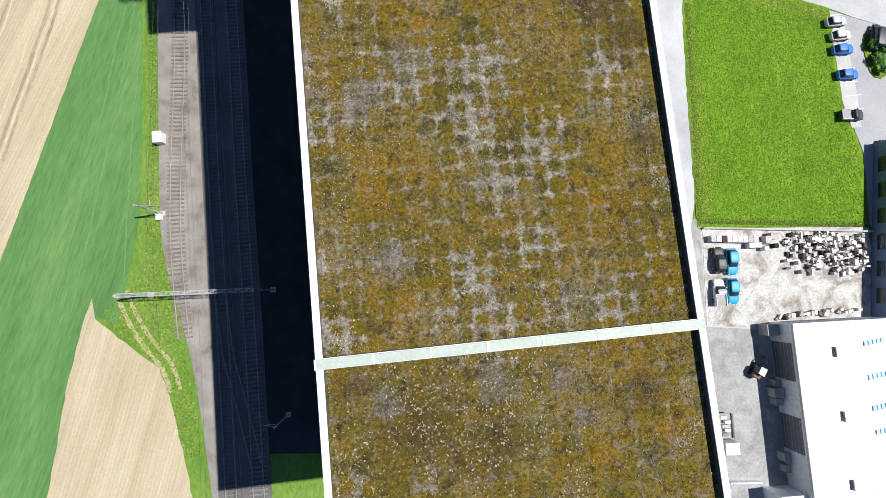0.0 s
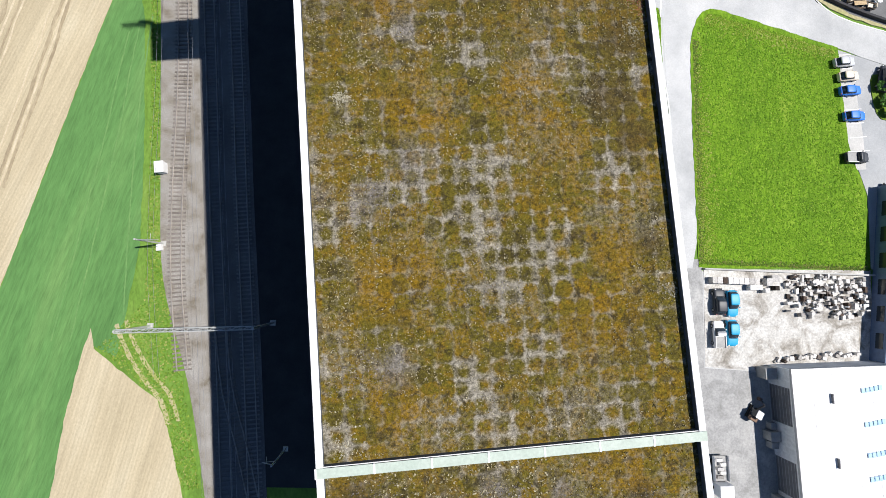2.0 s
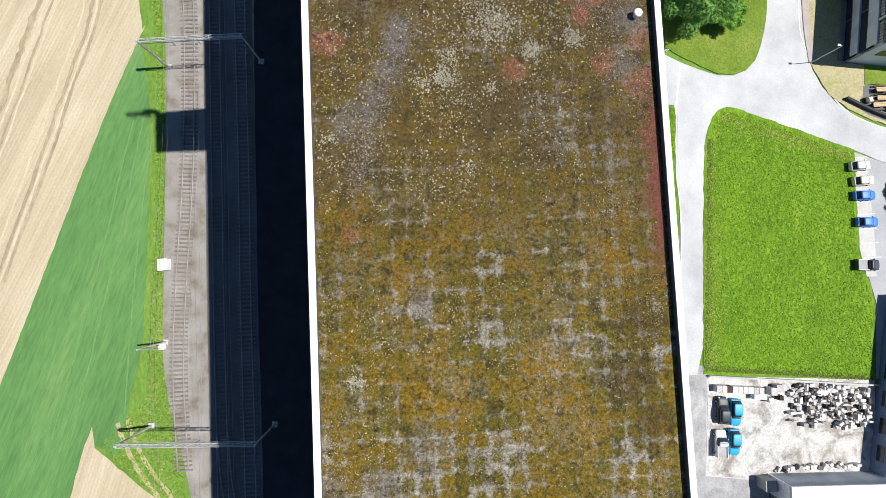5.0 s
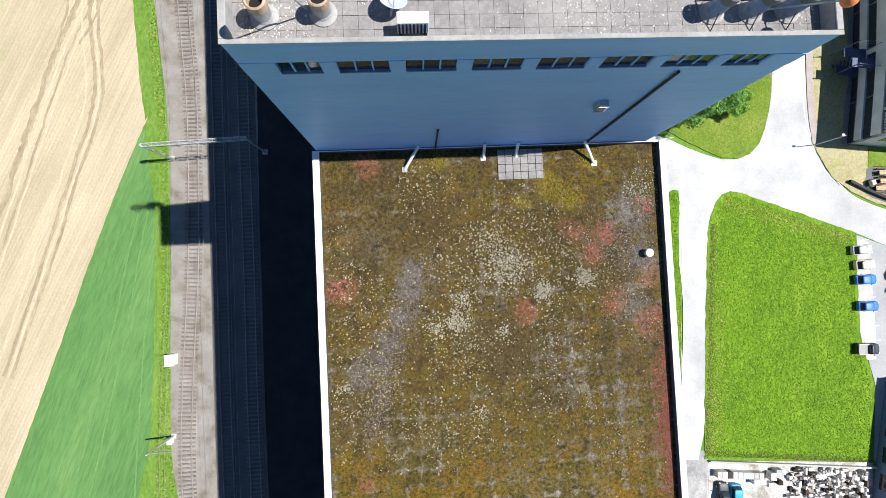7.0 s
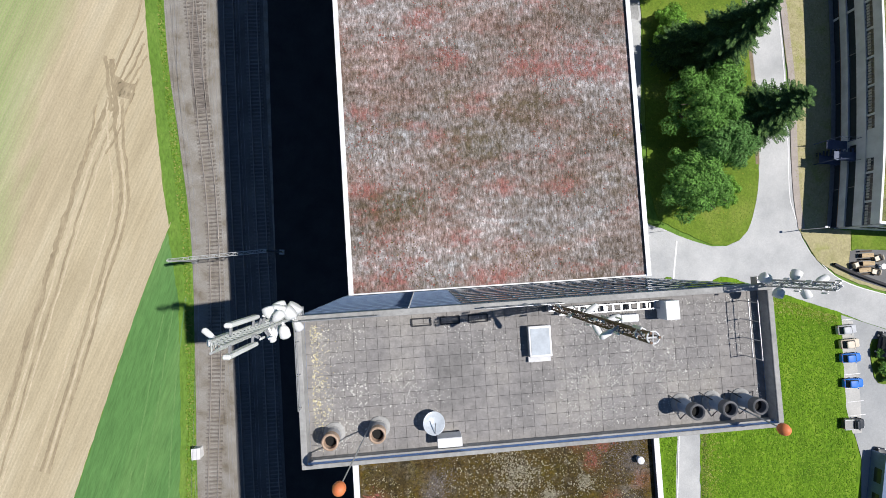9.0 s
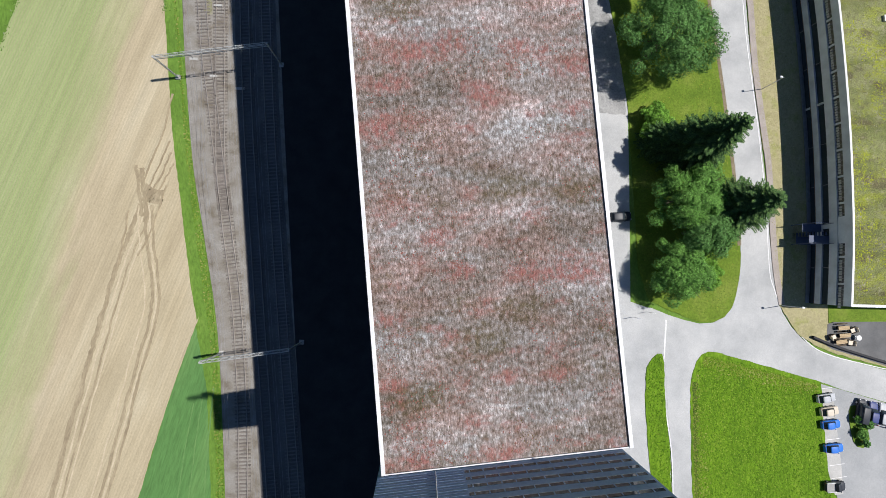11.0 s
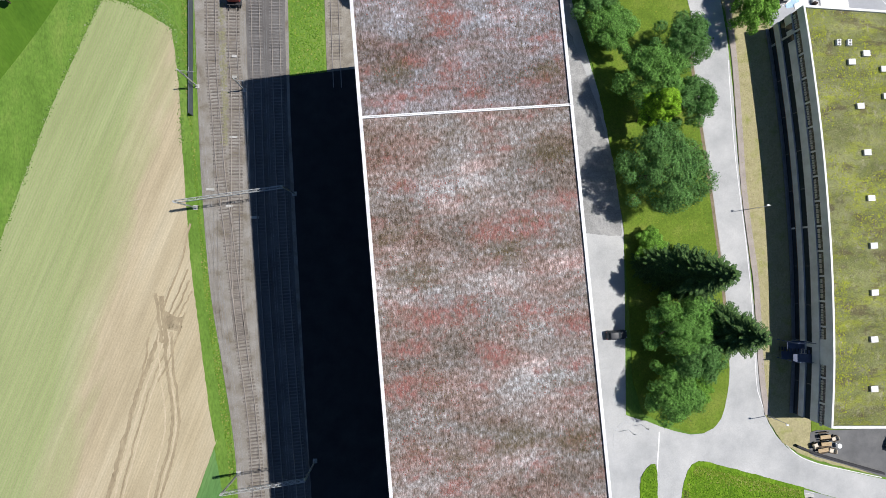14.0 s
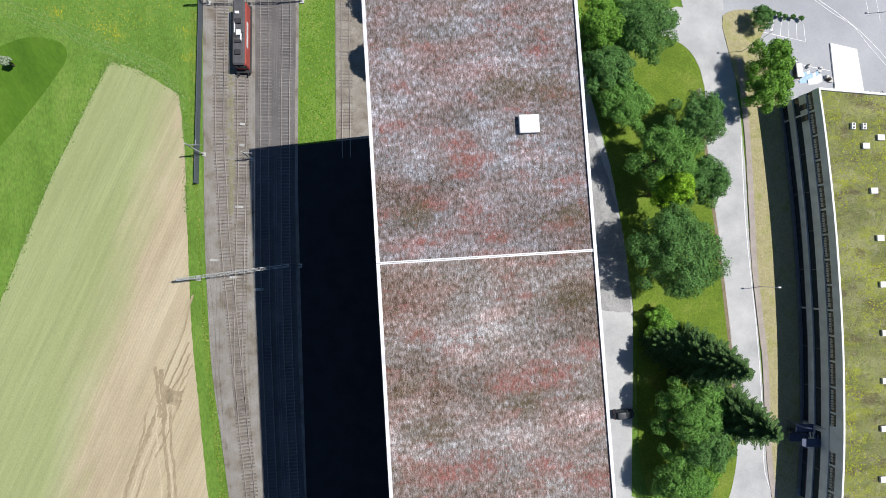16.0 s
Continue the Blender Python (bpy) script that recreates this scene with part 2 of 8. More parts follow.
def sedum(name, moss, matrix, cover, slate, mustard, dark, stains, net=0.2):
    """A planted roof: moss cushions on a grid of plugs, grown together or parted by pale gravel."""
    m, t, b = nodes_of(name, 0.95)
    v = on_roof(t)
    warp = t.nodes.new("ShaderNodeTexNoise")
    warp.inputs["Scale"].default_value, warp.inputs["Detail"].default_value = 1.9, 4.0
    link(t, v, warp.inputs["Vector"])
    bent = mix(t, "LINEAR_LIGHT", 0.17, v, warp.outputs["Color"])
    cell = cells(t, bent, 0.98, 0.3)
    fray = calc(t, "MULTIPLY", calc(t, "SUBTRACT", noise_tex(t, v, 0.42, 6, 0.72), 0.5), 2.2)
    bare_in, gold_in, dark_in = patches(t, slate, fray), patches(t, mustard, fray), patches(t, dark, fray)
    density = calc(t, "ADD", calc(t, "MULTIPLY", noise_tex(t, v, 0.2, 5, 0.65, 0.4), 0.55), 0.275)
    density = calc(t, "SUBTRACT", density, calc(t, "MULTIPLY", bare_in, net))
    density = calc(t, "ADD", density, calc(t, "MULTIPLY", gold_in, 0.16))
    reach = calc(t, "ADD", calc(t, "MULTIPLY", density, 1.9), cover)
    shreds = calc(t, "ADD", calc(t, "MULTIPLY", noise_tex(t, v, 5.0, 5, 0.75), 0.6), 0.11)
    edge = calc(t, "SUBTRACT", calc(t, "ADD", cell.outputs["Distance"], shreds), reach)
    tone = calc(t, "ADD", calc(t, "MULTIPLY", noise_tex(t, v, 0.2, 5, 0.7), 0.6), calc(t, "MULTIPLY", noise_tex(t, v, 1.5, 5, 0.7), 0.4))
    own = t.nodes.new("ShaderNodeSeparateColor")
    link(t, cell.outputs["Color"], own.inputs[0])
    tone = calc(t, "ADD", tone, calc(t, "MULTIPLY", calc(t, "SUBTRACT", own.outputs[0], 0.5), 0.13))
    moss_col = ramp(t, tone, moss)
    moss_col = mix(t, "MIX", calc(t, "MULTIPLY", gold_in, ramp(t, own.outputs[1], [(0.15, 0.25), (0.75, 0.85)])), moss_col, (0.168, 0.1, 0.006))
    bare = ramp(t, noise_tex(t, v, 0.6, 6, 0.75), matrix)
    col = mix(t, "MIX", ramp(t, edge, [(-0.02, 0.0), (0.3, 0.9)]), moss_col, bare)
    seam = calc(t, "ADD", cell.outputs["Distance"], calc(t, "MULTIPLY", noise_tex(t, v, 4.0, 5, 0.75), 0.45))
    loose = ramp(t, noise_tex(t, v, 0.13, 5, 0.65, 0.4), [(0.42, 0.15), (0.54, 1.0)])
    col = mix(t, "MIX", calc(t, "MULTIPLY", ramp(t, seam, [(0.7, 0.0), (0.86, 0.62)]), loose), col, bare)
    dust = calc(t, "ADD", calc(t, "MULTIPLY", noise_tex(t, v, 0.17, 5, 0.7), 0.45), calc(t, "MULTIPLY", noise_tex(t, v, 3.2, 6, 0.8), 0.55))
    col = mix(t, "MIX", ramp(t, dust, [(0.5, 0.0), (0.6, 0.5)]), col, (0.2, 0.19, 0.175))
    col = mix(t, "MIX", calc(t, "MULTIPLY", dark_in, 0.7), col, (0.06, 0.043, 0.016))
    g = t.nodes.new("ShaderNodeSeparateXYZ")
    link(t, v, g.inputs[0])
    old = t.nodes.new("ShaderNodeMapRange")
    old.inputs[1].default_value, old.inputs[2].default_value, old.inputs[3].default_value, old.inputs[4].default_value = 18.0, 32.0, 0.0, 0.9
    link(t, g.outputs[1], old.inputs[0])
    withered = calc(t, "MULTIPLY", old.outputs[0], ramp(t, noise_tex(t, v, 0.8, 6, 0.75), [(0.36, 0.35), (0.6, 1.0)]))
    col = mix(t, "MIX", withered, col, (0.06, 0.043, 0.02))
    for tint, amount, spots in stains:
        torn = ramp(t, noise_tex(t, v, 2.4, 6, 0.75), [(0.36, 0.3), (0.56, 1.0)])
        col = mix(t, "MIX", calc(t, "MULTIPLY", calc(t, "MULTIPLY", patches(t, spots, fray), amount), torn), col, tint)
    gaps = noise_tex(t, v, 1.3, 6, 0.75, 0.4)
    col = mix(t, "MIX", ramp(t, gaps, [(0.53, 0.0), (0.62, 0.75)]), col, (0.03, 0.025, 0.013))
    col, grain = speckle(t, col, v, 0.36, 1.8)
    col = mix(t, "MULTIPLY", 1.0, col, (0.985, 0.94, 0.815))
    link(t, col, b.inputs["Base Color"])
    bump(t, b, grain, 0.8, 0.07)
    return m


def stonecrop(name, tones, red, olive, pale):
    """A planted roof of low fibrous stonecrop: pale and brown mottles in broad bands, with red and olive patches."""
    m, t, b = nodes_of(name, 0.95)
    v = on_roof(t)
    mottle = noise_tex(t, on_roof(t, 1.2, 0.85), 2.0, 5, 0.66)
    fibre = noise_tex(t, on_roof(t, 2.2, 0.65), 3.4, 4, 0.75)
    band = noise_tex(t, on_roof(t, 0.4, 1.1), 0.16, 4, 0.6)
    fray = calc(t, "MULTIPLY", calc(t, "SUBTRACT", noise_tex(t, on_roof(t, 0.8, 1.3), 0.5, 6, 0.75), 0.5), 2.4)
    red_in, olive_in, pale_in = patches(t, red, fray, 0.55, 1.25), patches(t, olive, fray, 0.6, 1.1), patches(t, pale, fray, 0.9, 1.0)
    f = calc(t, "ADD", calc(t, "MULTIPLY", mottle, 0.5), calc(t, "MULTIPLY", fibre, 0.38))
    f = calc(t, "ADD", f, calc(t, "MULTIPLY", noise_tex(t, on_roof(t, 1.0, 0.8), 0.7, 5, 0.7), 0.12))
    plug = cells(t, on_roof(t, 1.15, 0.9), 1.6, 0.65)
    f = calc(t, "ADD", f, calc(t, "MULTIPLY", calc(t, "SUBTRACT", 0.36, plug.outputs["Distance"]), 0.09))
    f = calc(t, "ADD", f, calc(t, "MULTIPLY", calc(t, "SUBTRACT", band, 0.5), 0.38))
    f = calc(t, "ADD", f, calc(t, "MULTIPLY", pale_in, 0.05))
    f = calc(t, "SUBTRACT", f, calc(t, "MULTIPLY", olive_in, 0.05))
    col = ramp(t, f, tones)
    stray = ramp(t, noise_tex(t, on_roof(t, 0.6, 1.2), 0.33, 6, 0.72), [(0.53, 0.0), (0.64, 0.75)])
    rusty = noise_tex(t, on_roof(t, 0.5, 1.3), 0.24, 6, 0.7, 0.5)
    col = mix(t, "MULTIPLY", 1.0, col, ramp(t, rusty, [(0.38, (0.93, 1.02, 1.06)), (0.5, (1.0, 1.0, 1.0)), (0.62, (1.1, 0.93, 0.9))]))
    blush = calc(t, "MAXIMUM", calc(t, "MULTIPLY", red_in, 0.85), stray)
    blush = calc(t, "MULTIPLY", blush, ramp(t, noise_tex(t, on_roof(t, 1.3, 0.9), 1.5, 5, 0.7), [(0.4, 0.1), (0.56, 1.0)]))
    col = mix(t, "MIX", blush, col, mix(t, "MIX", fibre, (0.195, 0.082, 0.066), (0.4, 0.152, 0.128)))
    tint = ramp(t, noise_tex(t, on_roof(t, 0.7, 1.2), 0.28, 6, 0.72), [(0.54, 0.0), (0.66, 0.5)])
    green = calc(t, "MULTIPLY", calc(t, "MAXIMUM", calc(t, "MULTIPLY", olive_in, 0.6), tint), ramp(t, mottle, [(0.4, 1.0), (0.6, 0.3)]))
    col = mix(t, "MIX", green, col, (0.115, 0.092, 0.042))
    col = mix(t, "MULTIPLY", 1.0, col, ramp(t, noise_tex(t, on_roof(t, 2.0, 0.6), 4.4, 5, 0.75), [(0.33, 0.42), (0.67, 1.6)]))
    col = mix(t, "MULTIPLY", 1.0, col, (1.0, 1.02, 1.08))
    grain = noise_tex(t, v, 11.0, 3, 0.8)
    col = mix(t, "MULTIPLY", 1.0, col, ramp(t, grain, [(0.32, 0.72), (0.68, 1.28)]))
    link(t, col, b.inputs["Base Color"])
    bump(t, b, grain, 0.6, 0.06)
    return m


def blotchy(name, layers, turn=6.3):
    """A planted roof of mingled low plants: (scale, stretch across, threshold, colour) over a ground colour."""
    m, t, b = nodes_of(name, 0.95)
    v = place(t, (1, 1, 1), -turn)
    col = layers[0]
    for i, (scale, lo, hi, amount, c) in enumerate(layers[1:]):
        w = place(t, (0.8, 1.7, 1) if scale < 0.6 else (1.3, 1.0, 1), -turn + i * 3)
        f = noise_tex(t, w, scale, 5, 0.68, 0.3)
        f = calc(t, "ADD", calc(t, "MULTIPLY", f, 0.82 if scale < 0.3 else 0.68), calc(t, "MULTIPLY", noise_tex(t, w, 2.6 + i * 0.7, 5, 0.75), 0.18 if scale < 0.3 else 0.32))
        col = mix(t, "MIX", ramp(t, f, [(lo, 0.0), (hi, amount)]), col, c)
    broad = noise_tex(t, place(t, (0.5, 1.6, 1), -turn), 0.16, 3, 0.5)
    col = mix(t, "MULTIPLY", 1.0, col, ramp(t, broad, [(0.35, 0.8), (0.65, 1.18)]))
    col, grain = speckle(t, col, v, 0.45, 1.6)
    link(t, col, b.inputs["Base Color"])
    bump(t, b, grain, 0.6, 0.06)
    return m



MOSS = [(0.34, (0.04, 0.032, 0.012)), (0.42, (0.075, 0.064, 0.012)), (0.48, (0.098, 0.084, 0.01)), (0.54, (0.14, 0.092, 0.008)), (0.6, (0.1, 0.082, 0.014)), (0.68, (0.06, 0.045, 0.018))]
SEDUM_SOUTH = sedum("sedum_olive", MOSS, [(0.3, (0.13, 0.122, 0.112)), (0.5, (0.22, 0.212, 0.2)), (0.68, (0.34, 0.33, 0.32))], -0.02,
                    [(6.4, 16.3, 3.2), (10.7, 15.8, 3.6), (3.4, 14.2, 2.6), (0.8, 13.0, 1.8), (0.9, 16.5, 1.6), (18.0, 15.0, 2.4), (10.1, 12.8, 3.0), (13.9, 11.0, 3.0), (10.8, 9.0, 2.2), (12.8, 5.6, 2.8), (8.8, 4.0, 2.2), (10.0, 1.0, 2.6), (13.6, 2.4, 2.4), (1.4, 1.4, 2.0), (7.2, 1.2, 2.0), (17.0, 1.0, 2.2), (0.8, 5.5, 1.4), (4.8, 5.2, 1.7), (5.7, 24.6, 2.2), (10.2, 22.8, 2.0), (14.6, 22.6, 2.0), (20.6, 21.4, 1.3), (10.4, 26.6, 1.8), (15.0, 35.0, 3.0), (17.7, 33.0, 2.4), (19.0, 44.4, 2.6), (19.6, 40.0, 2.0), (15.1, 36.6, 2.0), (10.6, 40.6, 2.8)],
                    [(4.9, 9.8, 3.4), (6.8, 19.6, 2.6), (14.7, 18.2, 2.4), (16.6, 6.8, 3.4), (18.0, 10.2, 2.2), (4.6, 2.9, 2.4), (2.6, 30.4, 1.8), (8.5, 28.9, 2.4), (5.1, 26.4, 1.8), (17.6, 27.2, 2.2), (13.1, 20.6, 2.2), (18.5, 29.8, 1.8), (2.0, 44.5, 2.2)],
                    [(13.9, 33.6, 2.0), (19.4, 23.4, 2.2), (18.2, 19.8, 2.2), (2.1, 33.2, 2.0), (6.9, 44.2, 3.0), (17.9, 41.8, 2.6), (4.0, 46.8, 2.4), (11.3, 36.4, 2.6), (19.6, 11.0, 1.5), (19.6, 17.5, 1.8), (14.0, 44.0, 2.6)],
                    [((0.132, 0.125, 0.132), 0.75, [(5.6, 41.6, 1.0), (5.3, 40.2, 1.1), (4.7, 38.6, 1.1), (3.9, 37.2, 1.1), (3.2, 36.2, 1.2), (2.2, 35.4, 1.2), (19.4, 44.6, 1.7), (19.8, 41.6, 1.5), (19.2, 38.8, 1.3), (4.8, 5.2, 1.5), (6.4, 24.6, 1.2), (3.4, 14.4, 1.8), (6.2, 16.6, 1.8), (0.9, 15.0, 1.2)]),
                     ((0.2, 0.085, 0.06), 0.75, [(17.6, 43.0, 1.2), (16.9, 41.9, 0.9), (20.2, 40.2, 1.0), (20.2, 37.6, 1.2), (1.5, 40.4, 1.2), (12.6, 38.6, 1.0), (3.2, 47.9, 1.0), (18.0, 39.0, 1.1), (15.6, 43.4, 1.0), (2.4, 29.0, 0.7)]),
                     ((0.19, 0.155, 0.02), 0.7, [(14.2, 46.2, 1.3), (15.6, 45.4, 1.0), (7.6, 48.1, 0.9), (16.8, 47.8, 0.9), (12.6, 45.2, 0.8)])])
SEDUM_FAR = sedum("sedum_mossy", MOSS, [(0.3, (0.1, 0.092, 0.078)), (0.5, (0.17, 0.157, 0.135)), (0.68, (0.24, 0.23, 0.215))], 0.12,
                  [(3.8, -2.7, 1.7), (9.7, -1.8, 2.0), (13.2, -2.2, 1.0), (14.2, -4.4, 1.0), (8.6, -6.7, 1.8), (1.6, -6.4, 1.4), (5.6, -6.8, 1.6)], [(16.6, -1.7, 2.4), (15.5, -6.4, 2.4), (19.4, -5.0, 1.6)], [(5.5, -3.8, 3.6), (17.8, -3.4, 1.6), (9.4, -5.2, 2.6), (2.0, -1.5, 1.6)],
                  [((0.12, 0.113, 0.12), 0.8, [(13.3, -2.3, 0.9), (14.3, -4.3, 0.8), (9.6, -1.9, 1.4), (3.8, -2.6, 1.2)]), ((0.15, 0.15, 0.06), 0.6, [(11.7, -4.1, 1.4), (11.0, -6.5, 1.6)])], 0.26)
NORTH_TONES = [(0.365, (0.085, 0.064, 0.043)), (0.44, (0.165, 0.131, 0.105)), (0.5, (0.238, 0.198, 0.17)), (0.56, (0.33, 0.29, 0.265)), (0.64, (0.55, 0.51, 0.48))]
SEDUM_NORTH = stonecrop("sedum_red", NORTH_TONES,
                        [(15.8, 97.3, 2.4), (12.6, 96.6, 2.0), (20.2, 99.4, 1.6), (4.4, 101.9, 1.3), (5.7, 89.4, 2.2), (2.8, 82.8, 2.0), (9.2, 89.7, 1.5), (15.0, 89.0, 1.4), (11.4, 85.2, 1.8), (20.0, 87.2, 1.8), (14.7, 69.9, 1.9), (18.8, 69.6, 2.0), (8.3, 70.6, 1.3), (3.1, 86.6, 1.6), (15.8, 61.3, 1.1), (2.1, 61.8, 1.2), (10.3, 55.6, 1.6), (11.5, 61.6, 1.0), (2.2, 67.1, 1.2), (3.2, 55.6, 1.6), (6.4, 73.4, 1.2)],
                        [(4.7, 93.2, 2.2), (13.5, 95.0, 2.0), (18.7, 104.4, 2.4), (12.8, 77.2, 2.2), (9.4, 64.6, 2.4), (13.0, 67.0, 1.8), (18.7, 76.6, 2.2), (4.1, 60.4, 2.2)],
                        [(7.5, 100.6, 2.4), (10.9, 102.8, 2.6), (16.0, 87.6, 2.2), (15.0, 83.3, 2.4), (3.7, 95.6, 1.8), (7.5, 94.6, 2.0), (3.2, 71.0, 2.0), (13.6, 75.0, 2.4), (19.4, 93.4, 2.2), (11.4, 68.4, 2.0), (5.5, 58.8, 1.8), (10.2, 58.9, 1.8), (17.2, 58.1, 2.0)])
SEDUM_PURPLE = stonecrop("sedum_purple", [(p, (r * 0.94, g * 0.97, b * 1.06)) for p, (r, g, b) in NORTH_TONES],
                         [(9.9, 117.7, 1.7), (8.6, 119.4, 1.2), (6.5, 113.8, 1.1), (17.2, 128.1, 1.2), (12.0, 110.4, 1.1)],
                         [(4.3, 112.9, 1.8), (19.3, 112.1, 2.0), (18.5, 124.2, 2.2), (14.0, 125.0, 2.2)],
                         [(4.6, 117.6, 2.2), (10.9, 114.1, 2.2), (4.1, 127.3, 2.2), (12.0, 121.0, 2.0)])
SEDUM_OFFICE = blotchy("sedum_green", [(0.17, 0.19, 0.07), (0.12, 0.47, 0.56, 0.9, (0.235, 0.245, 0.115)), (0.3, 0.52, 0.58, 0.6, (0.26, 0.295, 0.03)), (0.22, 0.53, 0.59, 0.9, (0.125, 0.11, 0.06)), (0.8, 0.53, 0.59, 0.6, (0.25, 0.28, 0.04)), (1.1, 0.53, 0.6, 0.7, (0.11, 0.11, 0.05)), (0.6, 0.56, 0.61, 0.6, (0.33, 0.31, 0.21))])
MEADOW = surface("meadow_grass", [(0.28, (0.07, 0.16, 0.009)), (0.42, (0.108, 0.215, 0.011)), (0.58, (0.14, 0.265, 0.013)), (0.72, (0.2, 0.3, 0.03))], 0.2, 1.6, (0.6, 1.35), relief=0.6, depth=0.1, stretch=(1.3, 0.55, 1), turn=4)
LAWN = surface("lawn_grass", [(0.3, (0.095, 0.165, 0.018)), (0.5, (0.14, 0.22, 0.024)), (0.7, (0.2, 0.255, 0.045))], 0.15, 2.5, (0.7, 1.3), relief=0.6, depth=0.1)
CROP = surface("young_crop", [(0.3, (0.08, 0.19, 0.055)), (0.5, (0.105, 0.235, 0.07)), (0.7, (0.14, 0.27, 0.085))], 0.09, 1.4, (0.76, 1.22), relief=0.4, depth=0.06, stretch=(2.0, 0.22, 1), turn=14)
WILD = surface("rough_grass", [(0.3, (0.1, 0.193, 0.028)), (0.5, (0.138, 0.256, 0.04)), (0.7, (0.2, 0.298, 0.062))], 0.14, 1.8, (0.7, 1.25), relief=0.6, depth=0.12, stretch=(1.3, 0.6, 1), turn=-6)
def soil(name, sprouting, turn):
    """Tilled earth in fine drilled rows; in places a thin green of sprouts."""
    m, t, b = nodes_of(name, 0.95)
    v = place(t, (1, 1, 1), turn)
    long = place(t, (1.0, 0.22, 1), turn)
    earth = ramp(t, noise_tex(t, long, 0.16, 6, 0.65), [(0.3, (0.42, 0.355, 0.235)), (0.5, (0.49, 0.42, 0.285)), (0.7, (0.55, 0.485, 0.345))])
    lines = []
    for scale, wobble in ((0.62, 0.5), (0.105, 0.3)):
        rows = t.nodes.new("ShaderNodeTexWave")
        rows.inputs["Scale"].default_value, rows.inputs["Distortion"].default_value, rows.inputs["Detail"].default_value, rows.inputs["Detail Scale"].default_value = scale, wobble, 2.0, 0.4
        link(t, v, rows.inputs["Vector"])
        lines.append(rows.outputs["Fac"])
    g = t.nodes.new("ShaderNodeNewGeometry")
    xyz = t.nodes.new("ShaderNodeSeparateXYZ")
    link(t, g.outputs["Position"], xyz.inputs[0])
    far = calc(t, "ADD", calc(t, "MULTIPLY", xyz.outputs[0], -0.125), calc(t, "MULTIPLY", xyz.outputs[1], 0.0225))
    far = calc(t, "ADD", far, calc(t, "MULTIPLY", noise_tex(t, long, 0.22, 5, 0.6), 1.6))
    green = ramp(t, calc(t, "SUBTRACT", far, 10.75), [(0.0, 0.0), (0.3, 0.35), (1.6, 0.85)])
    green = mix(t, "MULTIPLY", 1.0, green, ramp(t, lines[0], [(0.1, 0.7), (0.8, 1.0)]))
    col = mix(t, "MIX", green if sprouting else 0.0, earth, (0.28, 0.37, 0.14))
    fine = noise_tex(t, place(t, (1.0, 0.6, 1), turn), 5.0, 5, 0.75)
    col = mix(t, "MULTIPLY", 1.0, col, ramp(t, fine, [(0.3, 0.84), (0.7, 1.12)]))
    streak = noise_tex(t, place(t, (1.0, 0.03, 1), turn), 1.3, 5, 0.7)
    col = mix(t, "MULTIPLY", 1.0, col, ramp(t, streak, [(0.3, 0.88), (0.7, 1.1)]))
    col = mix(t, "MULTIPLY", 0.28, col, ramp(t, lines[0], [(0.0, 0.82), (1.0, 1.1)]))
    col = mix(t, "MULTIPLY", 0.15, col, ramp(t, lines[1], [(0.0, 0.86), (0.3, 1.02), (1.0, 1.06)]))
    link(t, col, b.inputs["Base Color"])
    bump(t, b, lines[0], 0.12, 0.04)
    return m


SOIL = soil("tilled_soil", True, 19)
SOIL_BARE = soil("bare_soil", False, 12)
MUD = surface("dry_mud_rut", [(0.3, (0.29, 0.235, 0.155)), (0.5, (0.355, 0.295, 0.195)), (0.7, (0.45, 0.38, 0.26))], 0.5, 4, (0.8, 1.15), relief=0.4, depth=0.04, stretch=(1.2, 0.3, 1), turn=12)
RIDGE = surface("crumbled_ridge", [(0.3, (0.5, 0.42, 0.29)), (0.7, (0.62, 0.54, 0.39))], 0.6, 4, (0.8, 1.12), relief=0.4, depth=0.04)
FLOWER = island_mat("dandelion_yellow", [(0.0, (0.5, 0.42, 0.02)), (1.0, (0.62, 0.5, 0.03))])
MOWN = surface("dark_mown_grass", [(0.3, (0.062, 0.148, 0.012)), (0.5, (0.085, 0.185, 0.016)), (0.7, (0.118, 0.225, 0.026))], 0.1, 1.8, (0.8, 1.15), relief=0.4, depth=0.06, stretch=(1.4, 0.4, 1), turn=-35)
TRAM = surface("thin_crop", [(0.3, (0.11, 0.24, 0.075)), (0.7, (0.155, 0.285, 0.095))], 0.6, 2, (0.85, 1.15), relief=0.3, depth=0.04)
STAIR_BLUE = plain("dark_blue_stair_paint", (0.06, 0.085, 0.16), 0.6)
PATH = surface("trodden_path", [(0.3, (0.13, 0.235, 0.04)), (0.7, (0.19, 0.285, 0.07))], 0.4, 3, (0.75, 1.2), relief=0.4, depth=0.05)
PAVING = surface("pinkish_paving", [(0.3, (0.36, 0.32, 0.29)), (0.7, (0.46, 0.41, 0.38))], 0.5, 5, (0.8, 1.12), relief=0.2, depth=0.02)
TRODDEN = surface("bare_brown_edge", [(0.3, (0.2, 0.16, 0.1)), (0.7, (0.3, 0.25, 0.17))], 0.6, 4, (0.75, 1.2), relief=0.4, depth=0.04)
BALLAST = surface("track_ballast", [(0.32, (0.185, 0.16, 0.125)), (0.45, (0.265, 0.245, 0.215)), (0.55, (0.295, 0.28, 0.255)), (0.7, (0.35, 0.335, 0.31))], 0.35, 8.0, (0.55, 1.35), relief=0.8, depth=0.05)
GRAVEL = surface("brown_gravel", [(0.3, (0.2, 0.175, 0.14)), (0.5, (0.29, 0.265, 0.225)), (0.7, (0.36, 0.34, 0.3))], 0.4, 6.0, (0.6, 1.3), relief=0.6, depth=0.04)
